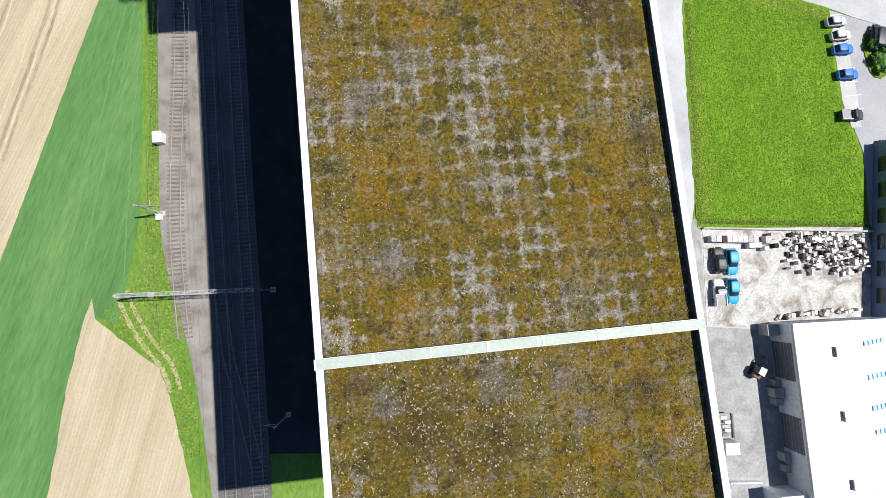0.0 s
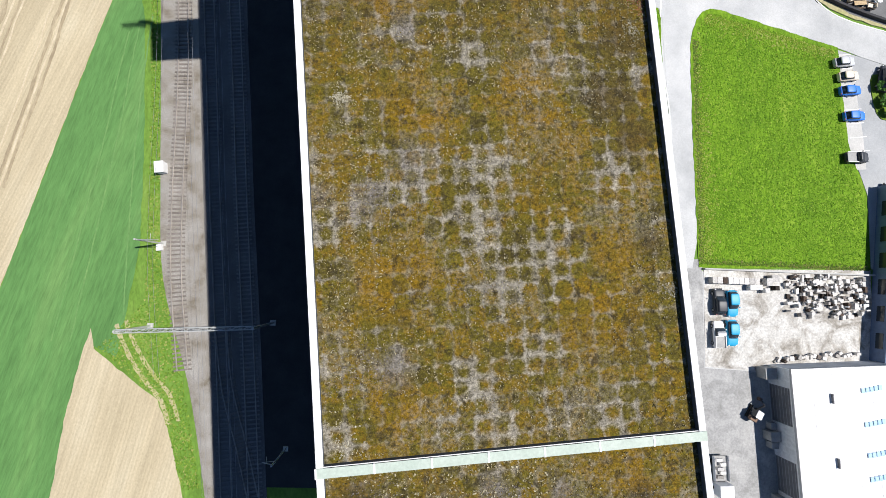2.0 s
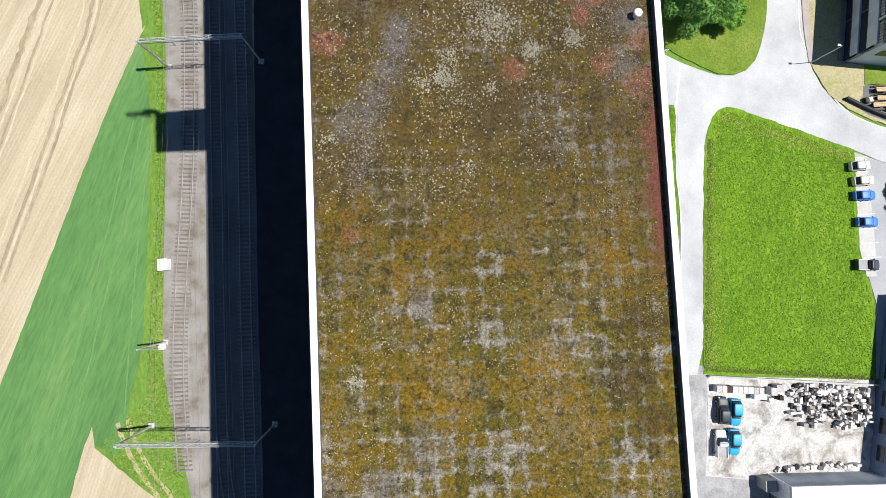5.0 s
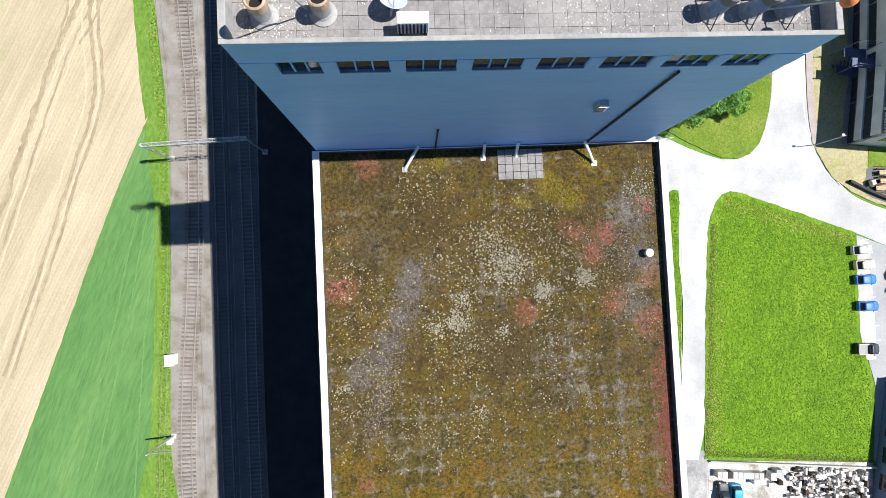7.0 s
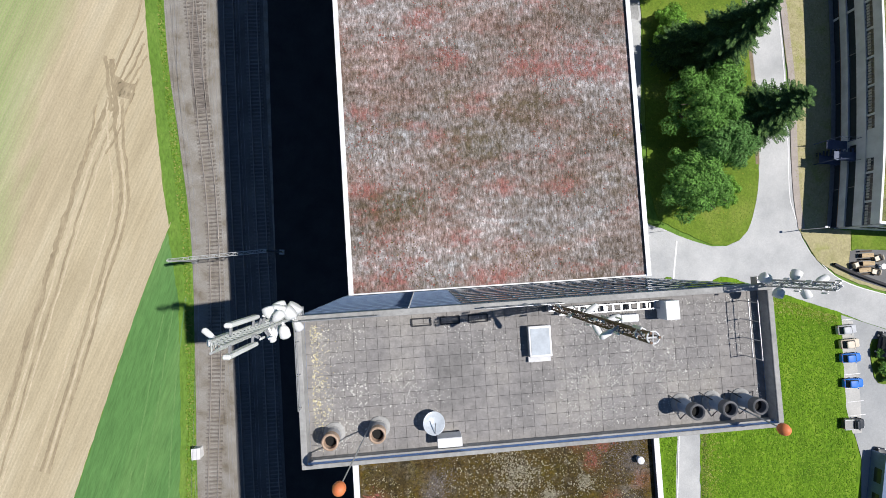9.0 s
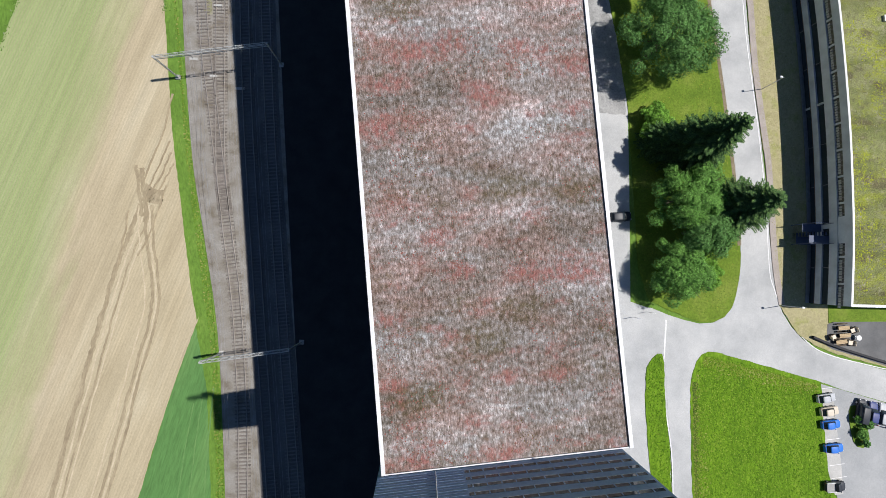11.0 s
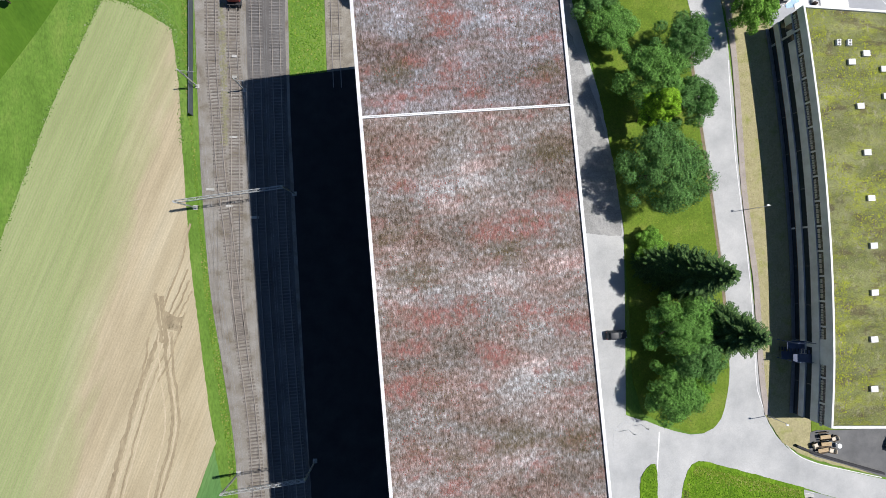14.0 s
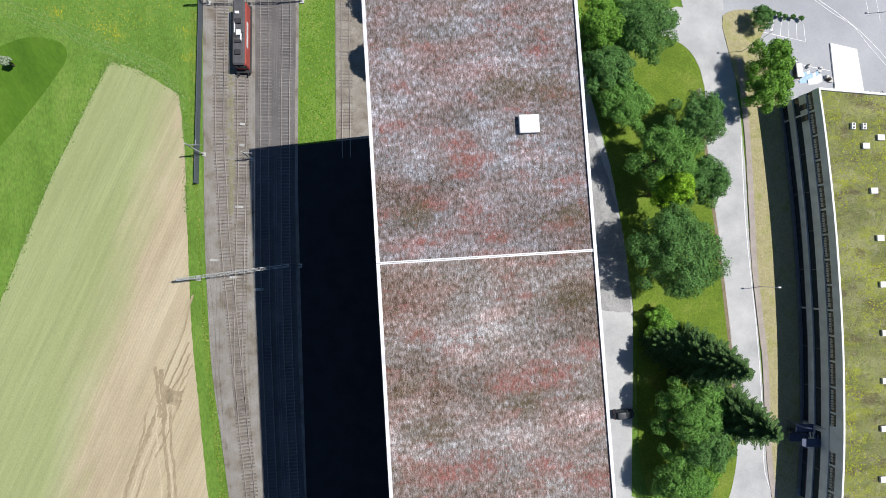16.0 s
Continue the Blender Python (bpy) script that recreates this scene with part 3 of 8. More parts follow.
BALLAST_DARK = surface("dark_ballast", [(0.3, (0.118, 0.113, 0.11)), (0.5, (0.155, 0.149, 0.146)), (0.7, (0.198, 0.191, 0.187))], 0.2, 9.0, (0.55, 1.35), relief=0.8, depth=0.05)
ASPHALT = surface("grey_asphalt", [(0.3, (0.4, 0.41, 0.415)), (0.5, (0.5, 0.51, 0.51)), (0.7, (0.59, 0.595, 0.59))], 0.13, 6.0, (0.84, 1.1), relief=0.15, depth=0.01)
ALLEY = surface("worn_alley", [(0.3, (0.26, 0.262, 0.255)), (0.5, (0.36, 0.362, 0.358)), (0.7, (0.46, 0.46, 0.45))], 0.3, 3.0, (0.74, 1.16), relief=0.2, depth=0.02, warp=0.8)
FORECOURT = surface("pale_smooth_asphalt", [(0.3, (0.36, 0.375, 0.4)), (0.5, (0.42, 0.435, 0.46)), (0.7, (0.49, 0.505, 0.53))], 0.07, 2.0, (0.93, 1.05), relief=0.1, depth=0.01)
PARKING = surface("smooth_asphalt", [(0.3, (0.33, 0.345, 0.355)), (0.7, (0.45, 0.46, 0.465))], 0.15, 5.0, (0.86, 1.1), relief=0.15, depth=0.01)
DARK_ASPHALT = surface("dark_asphalt", [(0.3, (0.13, 0.133, 0.137)), (0.7, (0.2, 0.203, 0.207))], 0.3, 6.0, (0.84, 1.12), relief=0.15, depth=0.01)
CONCRETE = surface("pale_concrete", [(0.3, (0.4, 0.4, 0.38)), (0.5, (0.5, 0.5, 0.48)), (0.7, (0.58, 0.57, 0.55))], 0.25, 5.0, (0.85, 1.1), relief=0.2, depth=0.01)
YARD = surface("dusty_yard", [(0.34, (0.28, 0.26, 0.225)), (0.44, (0.42, 0.4, 0.365)), (0.52, (0.56, 0.55, 0.52)), (0.66, (0.66, 0.65, 0.62))], 0.3, 3.0, (0.62, 1.2), relief=0.4, depth=0.03, warp=1.0)
DRY = surface("dry_verge", [(0.3, (0.34, 0.32, 0.16)), (0.5, (0.42, 0.38, 0.22)), (0.7, (0.3, 0.32, 0.1))], 0.3, 3.0, (0.75, 1.2), relief=0.5, depth=0.06)
WHITE = plain("white_sheet_metal", (0.8, 0.8, 0.8), 0.5)
BLUE_WALL = surface("blue_paint", [(0.3, (0.25, 0.47, 0.93)), (0.7, (0.3, 0.53, 0.97))], 0.25, 1.5, (0.92, 1.05), 0.5, relief=0.05, stretch=(0.5, 1, 3))
OFFICE_WALL = plain("pale_grey_render", (0.6, 0.63, 0.66), 0.8, scale=0.4)
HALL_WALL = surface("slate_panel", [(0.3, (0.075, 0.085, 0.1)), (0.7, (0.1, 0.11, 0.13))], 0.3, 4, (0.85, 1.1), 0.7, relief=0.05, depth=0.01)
GREY_WALL = plain("grey_render", (0.42, 0.45, 0.5), 0.8, scale=0.4)
SLAB = surface("roof_slab", [(0.3, (0.21, 0.205, 0.2)), (0.5, (0.275, 0.265, 0.26)), (0.7, (0.335, 0.32, 0.3))], 0.4, 5.0, (0.74, 1.2), relief=0.3, depth=0.01, vary=0.05)
STEEL = plain("galvanised_steel", (0.45, 0.46, 0.48), 0.45, 0.6)
RUST = surface("rusty_steel", [(0.3, (0.16, 0.1, 0.07)), (0.7, (0.26, 0.18, 0.13))], 2.0, 20, relief=0.1)
BARRIER = plain("dark_grey_barrier", (0.1, 0.12, 0.14), 0.7)
RUST_BRIGHT = surface("orange_rust", [(0.3, (0.42, 0.28, 0.19)), (0.7, (0.58, 0.46, 0.36))], 2.0, 12, relief=0.1)
GREY_SLEEPER = surface("dusty_concrete_sleeper", [(0.3, (0.17, 0.165, 0.165)), (0.7, (0.235, 0.23, 0.228))], 1.0, 12, vary=0.15)
TIMBER = surface("old_sleeper_wood", [(0.3, (0.15, 0.132, 0.118)), (0.7, (0.24, 0.215, 0.195))], 1.0, 12, vary=0.2)
# near-black that stands in for deep shade on the ground beside the warehouse
SHADE_BLACK = surface("painted_shade", [(0.3, (0.03, 0.031, 0.034)), (0.7, (0.05, 0.05, 0.053))], 0.3, 6, (0.8, 1.15), 0.85, relief=0.2, depth=0.01)
TAN_WOOD = surface("tan_planks", [(0.3, (0.45, 0.33, 0.19)), (0.7, (0.58, 0.44, 0.27))], 1.5, 12, (0.85, 1.1), 0.7, relief=0.1, depth=0.005, stretch=(0.3, 2, 1))
DARK = plain("dark_bitumen", (0.05, 0.05, 0.055), 0.8)
JOINT = plain("sandy_joint", (0.13, 0.125, 0.12), 0.9)
CLADDING = surface("slate_blue_cladding", [(0.3, (0.17, 0.26, 0.4)), (0.7, (0.22, 0.32, 0.47))], 0.5, 4, (0.85, 1.1), 0.6, relief=0.1, depth=0.01)
HATCH_PANE = plain("hatch_pane", (0.5, 0.55, 0.6), 0.25)
GLASS = plain("window_glass_dark", (0.03, 0.04, 0.05), 0.08)
BARK = surface("bark", [(0.3, (0.08, 0.06, 0.045)), (0.7, (0.15, 0.12, 0.09))], 2.0, 15)
COPING = plain("white_coping", (0.78, 0.79, 0.8), 0.5, scale=0.6)
COPING_GREEN = surface("pale_green_coping", [(0.3, (0.4, 0.48, 0.41)), (0.7, (0.5, 0.57, 0.5))], 0.6, 5, (0.85, 1.1), 0.6, relief=0.1, depth=0.005)
PALE_TUFT = island_mat("dry_tufts", [(0.0, (0.3, 0.28, 0.2)), (0.5, (0.5, 0.47, 0.38)), (1.0, (0.2, 0.18, 0.11))])
STRAW = island_mat("bleached_stalks", [(0.0, (0.2, 0.17, 0.08)), (0.5, (0.34, 0.3, 0.18)), (1.0, (0.55, 0.51, 0.38))])
PURPLE_TUFT = island_mat("purple_grey_tufts", [(0.0, (0.1, 0.085, 0.085)), (0.5, (0.17, 0.155, 0.17)), (1.0, (0.26, 0.245, 0.26))])
OLIVE_TUFT = island_mat("olive_tufts", [(0.0, (0.04, 0.03, 0.01)), (0.35, (0.08, 0.062, 0.01)), (0.7, (0.15, 0.095, 0.006)), (1.0, (0.08, 0.075, 0.012))])
RED_TUFT = island_mat("red_stonecrop", [(0.0, (0.24, 0.085, 0.065)), (0.5, (0.32, 0.115, 0.095)), (1.0, (0.22, 0.1, 0.07))])
GREY_TUFT = island_mat("grey_pink_tufts", [(0.0, (0.12, 0.095, 0.075)), (0.35, (0.2, 0.172, 0.155)), (0.7, (0.31, 0.28, 0.265)), (1.0, (0.21, 0.125, 0.105))])
GRASS_TUFT = island_mat("meadow_tufts", [(0.0, (0.075, 0.17, 0.008)), (0.4, (0.125, 0.25, 0.012)), (0.8, (0.16, 0.3, 0.016)), (1.0, (0.23, 0.34, 0.04))])
YELLOW_TUFT = island_mat("yellow_stonecrop", [(0.0, (0.22, 0.26, 0.03)), (0.6, (0.33, 0.38, 0.025)), (1.0, (0.45, 0.48, 0.03))])
NEEDLES = island_mat("spruce_needles", [(0.0, (0.035, 0.08, 0.028)), (0.6, (0.07, 0.14, 0.042)), (1.0, (0.13, 0.23, 0.06))])
LEAVES = {k: island_mat("leaves_" + k, [(0.0, tuple(v * 0.6 for v in c)), (0.5, c), (1.0, tuple(v * 1.4 for v in c))], 0.7)
          for k, c in (("dark", (0.112, 0.25, 0.062)), ("mid", (0.135, 0.3, 0.056)), ("bright", (0.165, 0.35, 0.044)), ("yellow", (0.245, 0.46, 0.025)), ("pale", (0.28, 0.36, 0.24)))}
CAR = {k: plain("car_paint_" + k, c, 0.5, 0.0, 0.05) for k, c in (("blue", (0.02, 0.18, 0.68)), ("cyan", (0.02, 0.35, 0.6)), ("dark", (0.03, 0.035, 0.045)), ("white", (0.8, 0.8, 0.8)), ("navy", (0.05, 0.07, 0.22)), ("cream", (0.7, 0.62, 0.5)), ("tan", (0.5, 0.33, 0.22)), ("silver", (0.5, 0.52, 0.55)))}
RUBBER_AND_HOLES = plain("black_rubber_and_holes", (0.02, 0.02, 0.02), 0.9)
RED_PAINT = plain("red_loco_paint", (0.42, 0.08, 0.065), 0.45)
LOCO_ROOF = plain("dusty_loco_roof", (0.1, 0.1, 0.108), 0.7)
LOCO_GREY = plain("loco_roof_grey", (0.18, 0.18, 0.19), 0.7)
ORANGE = plain("orange_ball_paint", (0.75, 0.22, 0.08), 0.6)
MAST_STEEL = plain("pale_mast_steel", (0.55, 0.57, 0.56), 0.5, 0.3)
RAILHEAD = plain("worn_rail_steel", (0.4, 0.37, 0.34), 0.4, 0.5)
CONCRETE_DARK = surface("stained_concrete", [(0.3, (0.3, 0.3, 0.29)), (0.7, (0.45, 0.45, 0.44))], 0.8, 6, (0.8, 1.1), relief=0.2, depth=0.01)
ICE = plain("pale_blue_skylight", (0.45, 0.65, 0.85), 0.2)
LINE = plain("road_paint", (0.8, 0.8, 0.8), 0.7)
def goods(name):
    m, t, b = nodes_of(name, 0.8)
    o = t.nodes.new("ShaderNodeObjectInfo")
    col = ramp(t, o.outputs["Random"], [(0.0, (0.03, 0.025, 0.022)), (0.14, (0.1, 0.07, 0.055)), (0.24, (0.6, 0.58, 0.55)), (0.8, (0.8, 0.79, 0.77)), (1.0, (0.3, 0.28, 0.26))])
    n = noise_tex(t, place(t), 4.0, 4, 0.7)
    link(t, mix(t, "MULTIPLY", 1.0, col, ramp(t, n, [(0.3, 0.6), (0.7, 1.15)])), b.inputs["Base Color"])
    return m


BOXWOOD = goods("stacked_goods")
BLUE_DARK = plain("shaded_blue_metal", (0.12, 0.18, 0.3), 0.6)
FLUE_BLUE = plain("blue_grey_flue", (0.2, 0.28, 0.4), 0.5, 0.2)

# ---- ground ----
bm = bmesh.new()
box(bm, -3000, -3000, -1.0, 3000, 3000, 0.0)
solid("ground", bm, WILD, "flat open grassland round the whole site", "ground", kind="structure")

WEST_SOIL = curve([(-37.0, 86.0), (-41.5, 72.0), (-46.0, 59.5), (-50.4, 45.0), (-54.2, 30.0), (-58.1, 14.0), (-63.0, -6.0), (-70.0, -40.0)])
sheet("tilled_field", [(-46.9, 57.0), *[p for p in WEST_SOIL if p[1] < 58], (-200.0, -40.0), (-200.0, 60.0), (-98.0, 60.0), (-86.0, 92.7), (-79.0, 117.0), (-71.0, 139.0), (-66.0, 138.0), (-58.3, 133.8), (-56.3, 122.0), (-55.4, 112.0), (-52.8, 90.0), (-48.4, 64.0)],
      0.04, SOIL, "pale beige tilled field with faint green rows and wheel marks", "field", rough=0.08)
sheet("crop_field", [(-47.0, 56.0), *[(x + 0.05, y) for x, y in WEST_SOIL if y < 56], (-60.0, -40.0), (-51.5, -40.0), (-49.4, -10.9), (-47.9, -4.1), (-43.8, -6.0), (-42.0, 10.0), (-42.8, 25.0), (-44.5, 45.0)],
      0.03, CROP, "smooth dark green field of young crop", "field", rough=0.08)
sheet("tilled_patch", [(-47.7, -2.0), (-47.0, -4.9), (-44.3, -6.9), (-40.2, -10.0), (-37.5, -11.8), (-35.8, -15.6), (-34.3, -20.2), (-33.0, -24.8), (-31.0, -32.0), (-28.0, -45.0), (-54.0, -45.0), (-50.9, -27.0), (-50.4, -20.2), (-49.9, -14.0), (-48.9, -7.8), (-48.4, -4.6)],
      0.045, SOIL_BARE, "pale bare soil patch between crop and verge", "field", rough=0.1)
for n, off in enumerate((-0.7, 0.7)):
    bm = bmesh.new()
    line = beside(curve([(-43.6, -1.0), (-42.4, -3.6), (-40.4, -6.9), (-38.2, -9.6), (-36.4, -11.6), (-35.0, -15.0)], 6), off)
    strip_mesh(bm, beside(line, -0.3), [(x + random.uniform(-0.12, 0.12), y) for x, y in beside(line, 0.3)], -0.1, 0.034 + n * 0.002)
    solid("worn_track", bm, DRY, "pale worn wheel track across the grass corner", "wheel track", kind="structure")

# wheel ruts: pairs of pressed tracks that fan out from a churned turning place
random.seed(12)
rut_top = 0.042


def rut(line, w, material=MUD, wander=0.12):
    global rut_top
    rut_top += 0.0025
    line = curve([(x + random.uniform(-wander, wander), y) for x, y in curve(line, 4)], 3)
    left, right = beside(line, -w), beside(line, w)
    left = [(x + random.uniform(-w, w) * 0.35, y) for x, y in left]
    right = [(x + random.uniform(-w, w) * 0.35, y) for x, y in right]
    bm = bmesh.new()
    strip_mesh(bm, left, right, 0.0, rut_top)
    solid("wheel_rut", bm, material, "brown wheel rut pressed into the tilled field" if material is MUD else "pale crumbled ridge beside a wheel rut", "wheel rut", kind="structure")


WESTERN = [(-56.7, 77.0), (-57.7, 72.7), (-59.0, 69.1), (-59.9, 65.7), (-61.9, 57.0), (-63.6, 49.0), (-66.2, 36.8), (-70.4, 16.0), (-76.0, -8.0)]
EASTERN = [(-56.3, 77.0), (-56.0, 72.7), (-55.0, 66.5), (-54.3, 61.8), (-54.5, 57.0), (-56.3, 48.9), (-58.8, 36.7), (-63.0, 18.0)]
for off, w, m in ((0.9, 0.42, MUD), (-0.1, 0.14, RIDGE), (-0.9, 0.16, MUD), (-1.5, 0.12, RIDGE)):
    rut(beside(WESTERN, off), w, m)
for off, w, m in ((0.3, 0.26, MUD), (-0.35, 0.13, RIDGE), (-0.85, 0.22, MUD), (1.5, 0.12, RIDGE)):
    rut(beside(EASTERN, off), w, m)
for line, w in (([(-58.7, 84.0), (-58.0, 80.0), (-57.0, 75.0)], 0.3), ([(-57.6, 83.5), (-57.0, 79.5), (-56.3, 74.0)], 0.4), ([(-56.9, 80.4), (-55.4, 79.4), (-53.6, 79.2)], 0.5), ([(-57.2, 78.3), (-55.5, 77.9), (-53.7, 77.6)], 0.55), ([(-56.8, 79.5), (-55.7, 78.7), (-54.2, 78.2)], 0.7), ([(-56.6, 79.0), (-54.8, 84.0), (-53.2, 88.5)], 0.14), ([(-56.0, 78.5), (-54.0, 83.0), (-52.8, 86.5)], 0.16), ([(-55.2, 78.5), (-53.4, 82.0), (-52.3, 84.5)], 0.14), ([(-57.4, 80.0), (-55.8, 85.5), (-54.3, 90.5), (-53.2, 97.0)], 0.16), ([(-59.4, 76.0), (-60.0, 71.0), (-60.9, 66.0)], 0.16), ([(-53.4, 80.6), (-54.2, 77.0), (-55.6, 72.0), (-57.4, 68.0)], 0.13)):
    rut(line, w)

# faint tramlines in the young crop
for n, line in enumerate(([(-46.6, 43.0), (-47.6, 36.0), (-48.4, 28.0), (-50.6, 12.0), (-53.0, -4.0)], [(-45.2, 44.0), (-46.0, 36.0), (-46.6, 28.0), (-48.4, 12.0), (-50.4, -4.0)], [(-43.4, 46.0), (-43.9, 36.0), (-44.1, 26.0), (-43.8, 12.0), (-43.4, 0.0)])):
    line = [(x + random.uniform(-0.05, 0.05), y) for x, y in curve(line, 12)]
    bm = bmesh.new()
    strip_mesh(bm, beside(line, -0.1), beside(line, 0.1), 0.0, 0.036 + n * 0.001)
    solid("tramline", bm, TRAM, "faint pale tramline in the young crop", "wheel track", kind="structure")

# ---- railway bed ----
LEFT = curve([(-26.2, -45.0), (-29.8, -25.0), (-33.4, -9.5), (-38.2, 5.3), (-39.9, 20.0), (-41.2, 35.0), (-43.2, 55.0), (-46.4, 72.0), (-49.0, 85.0), (-51.5, 105.0), (-53.0, 122.0), (-55.2, 150.0), (-57.0, 180.0)], 5)
RIGHT = curve([(-21.0, -45.0), (-22.5, -25.0), (-23.8, -8.0), (-24.9, 5.3), (-26.4, 20.0), (-28.0, 35.0), (-30.0, 55.0), (-31.6, 72.0), (-32.8, 85.0), (-34.6, 105.0), (-36.0, 122.0), (-37.6, 150.0), (-39.5, 180.0)], 5)
bm = bmesh.new()
strip_mesh(bm, LEFT, RIGHT, -0.2, 0.12)
solid("railway_bed", bm, BALLAST, "grey-brown crushed stone ballast under the tracks", "ballast", kind="structure")

# ---- roads and paving ----
sheet("lane", [(20.0, -60.0), (58.0, -60.0), (58.0, -5.0), (43.0, 10.0), (38.9, 12.0), (37.0, 60.0), (30.5, 62.0), (30.2, 84.0), (29.6, 110.0), (20.0, 140.0), (12.0, 170.0), (0.0, 170.0), (10.0, 60.0), (14.0, 5.0)],
      0.05, ASPHALT, "grey asphalt alley along the warehouse", "lane")
sheet("lane_south", [(12.0, 11.5), (43.3, 11.5), (43.4, -5.2), (53.3, -5.6), (57.5, -60.0), (20.0, -60.0), (14.0, -20.0)], 0.06, ALLEY, "worn grey asphalt between warehouse and hall", "lane")
sheet("road", [(28.0, 60.0), (33.0, 61.5), (39.0, 59.2), (45.2, 57.9), (49.5, 60.0), (51.3, 65.0), (52.0, 72.0), (51.0, 86.5), (48.6, 106.0), (46.0, 123.0), (43.1, 145.0), (39.5, 158.0), (32.0, 185.0), (43.0, 185.0), (48.8, 156.0), (52.5, 134.0), (54.2, 108.0), (56.8, 88.0), (57.8, 70.0), (59.0, 62.0), (62.5, 56.5), (68.0, 52.9), (83.0, 49.5), (120.0, 42.0), (120.0, 34.0), (72.5, 46.0), (67.3, 47.8), (50.0, 52.2), (45.0, 53.4), (42.5, 49.0), (41.9, 44.0), (42.2, 29.0), (42.7, 10.0), (38.7, 10.0), (38.6, 30.0), (37.3, 46.0), (37.2, 52.5), (28.0, 53.0)],
      0.07, ASPHALT, "pale grey asphalt road forking at a junction", "road", rounds=1)
sheet("meadow", [(42.7, 10.2), (42.1, 29.0), (41.8, 44.0), (41.9, 47.0), (42.3, 49.2), (43.0, 51.2), (44.0, 52.5), (45.3, 53.1), (47.0, 53.0), (50.0, 52.2), (67.2, 47.8), (67.6, 39.4), (68.4, 31.0), (71.0, 23.0), (70.9, 11.0)],
      0.12, MEADOW, "bright green unmown meadow bounded by roads", "meadow", rough=0.12)
sheet("lawn", [(29.6, 102.6), (30.9, 83.7), (32.3, 63.1), (39.0, 60.0), (45.2, 58.0), (49.5, 60.0), (51.2, 65.0), (51.9, 72.0), (50.9, 86.5), (48.4, 106.0), (45.8, 123.0), (42.9, 145.0), (36.0, 153.0), (30.0, 160.0), (22.0, 175.0), (14.0, 160.0), (22.0, 138.0)],
      0.14, LAWN, "tree-shaded lawn with yellow flowers between alley and road", "lawn", rounds=1, rough=0.1)
sheet("lawn_corner", [(45.0, 126.0), (44.2, 140.0), (43.9, 143.4), (43.0, 146.6), (41.6, 149.6), (39.2, 152.0), (35.4, 153.3), (28.0, 146.0), (34.0, 126.0)], 0.12, LAWN, "short grass rounding the bend of the road", "lawn", rough=0.08)
sheet("grass_sliver", [(35.2, 52.6), (36.9, 52.6), (36.9, 45.0), (38.2, 33.0), (38.2, 10.0), (36.8, 10.0), (34.0, 33.0), (33.0, 49.2)],
      0.14, MEADOW, "narrow strip of grass beside the lane", "grass strip", rounds=1, rough=0.08)
sheet("yard", [(43.5, 10.0), (71.0, 10.8), (71.0, -3.5), (52.0, -5.5), (43.5, -5.0)], 0.09, YARD, "pale dusty gravel storage yard", "yard")
sheet("verge", [(50.2, 160.0), (52.7, 134.0), (54.4, 108.0), (57.0, 88.0), (58.0, 70.0), (59.2, 62.0), (62.7, 56.7), (66.0, 54.6), (69.8, 53.2), (78.0, 51.2), (84.0, 49.8), (84.0, 50.6), (76.0, 53.0), (69.0, 55.6), (68.8, 62.3), (65.4, 62.3), (65.4, 64.0), (66.0, 86.0), (65.9, 98.0), (65.0, 109.0), (64.0, 120.0), (62.4, 133.0), (61.2, 141.5), (57.0, 152.0)],
      0.14, DRY, "straw-coloured dry grass verge", "verge", rough=0.12)
EAST_KERB = [(50.6, 150.0), (52.6, 134.0), (53.6, 120.0), (54.4, 108.0), (55.6, 98.0), (56.9, 88.0), (57.9, 70.0), (59.1, 62.0)]
bm = bmesh.new()
strip_mesh(bm, beside(curve(EAST_KERB), -1.25), beside(curve(EAST_KERB), -0.05), -0.1, 0.16)
solid("pavement", bm, PAVING, "narrow pinkish pavement beside the road", "pavement", kind="structure")
bm = bmesh.new()
WEST_KERB = [(52.0, 73.0), (51.1, 86.5), (48.6, 106.0), (46.0, 123.0), (43.1, 143.0)]
strip_mesh(bm, beside(curve(WEST_KERB), -0.85), beside(curve(WEST_KERB), -0.2), -0.1, 0.155)
solid("trodden_edge", bm, TRODDEN, "bare brown earth along the lawn's edge", "bare earth", kind="structure")
bm = bmesh.new()
strip_mesh(bm, beside(curve(WEST_KERB), -0.19), beside(curve(WEST_KERB), 0.0), -0.1, 0.17)
solid("kerb", bm, CONCRETE, "pale concrete kerb beside the lawn", "kerb", kind="structure")
sheet("gravel_patch", [(14.0, 97.6), (29.4, 97.0), (29.4, 103.0), (27.6, 112.0), (24.0, 124.0), (17.0, 142.0), (9.0, 165.0), (2.0, 165.0), (8.0, 130.0)], 0.06, ALLEY, "dusty gravel surface of the shaded alley", "gravel", rough=0.15)
sheet("side_road", [(30.0, 154.0), (36.4, 159.8), (41.0, 159.5), (45.0, 150.0), (43.8, 144.0), (42.3, 148.5), (39.8, 151.5), (36.0, 153.2)], 0.16, ASPHALT, "short asphalt spur crossing the lawn", "road", rounds=1)
sheet("mown_grass", [(-84.5, 143.2), (-77.0, 141.1), (-81.6, 132.3), (-88.0, 122.0), (-100.0, 105.0), (-120.0, 105.0), (-105.0, 130.0), (-92.0, 139.0)], 0.012, MOWN, "darker mown grass beside the path", "grass", rounds=2)
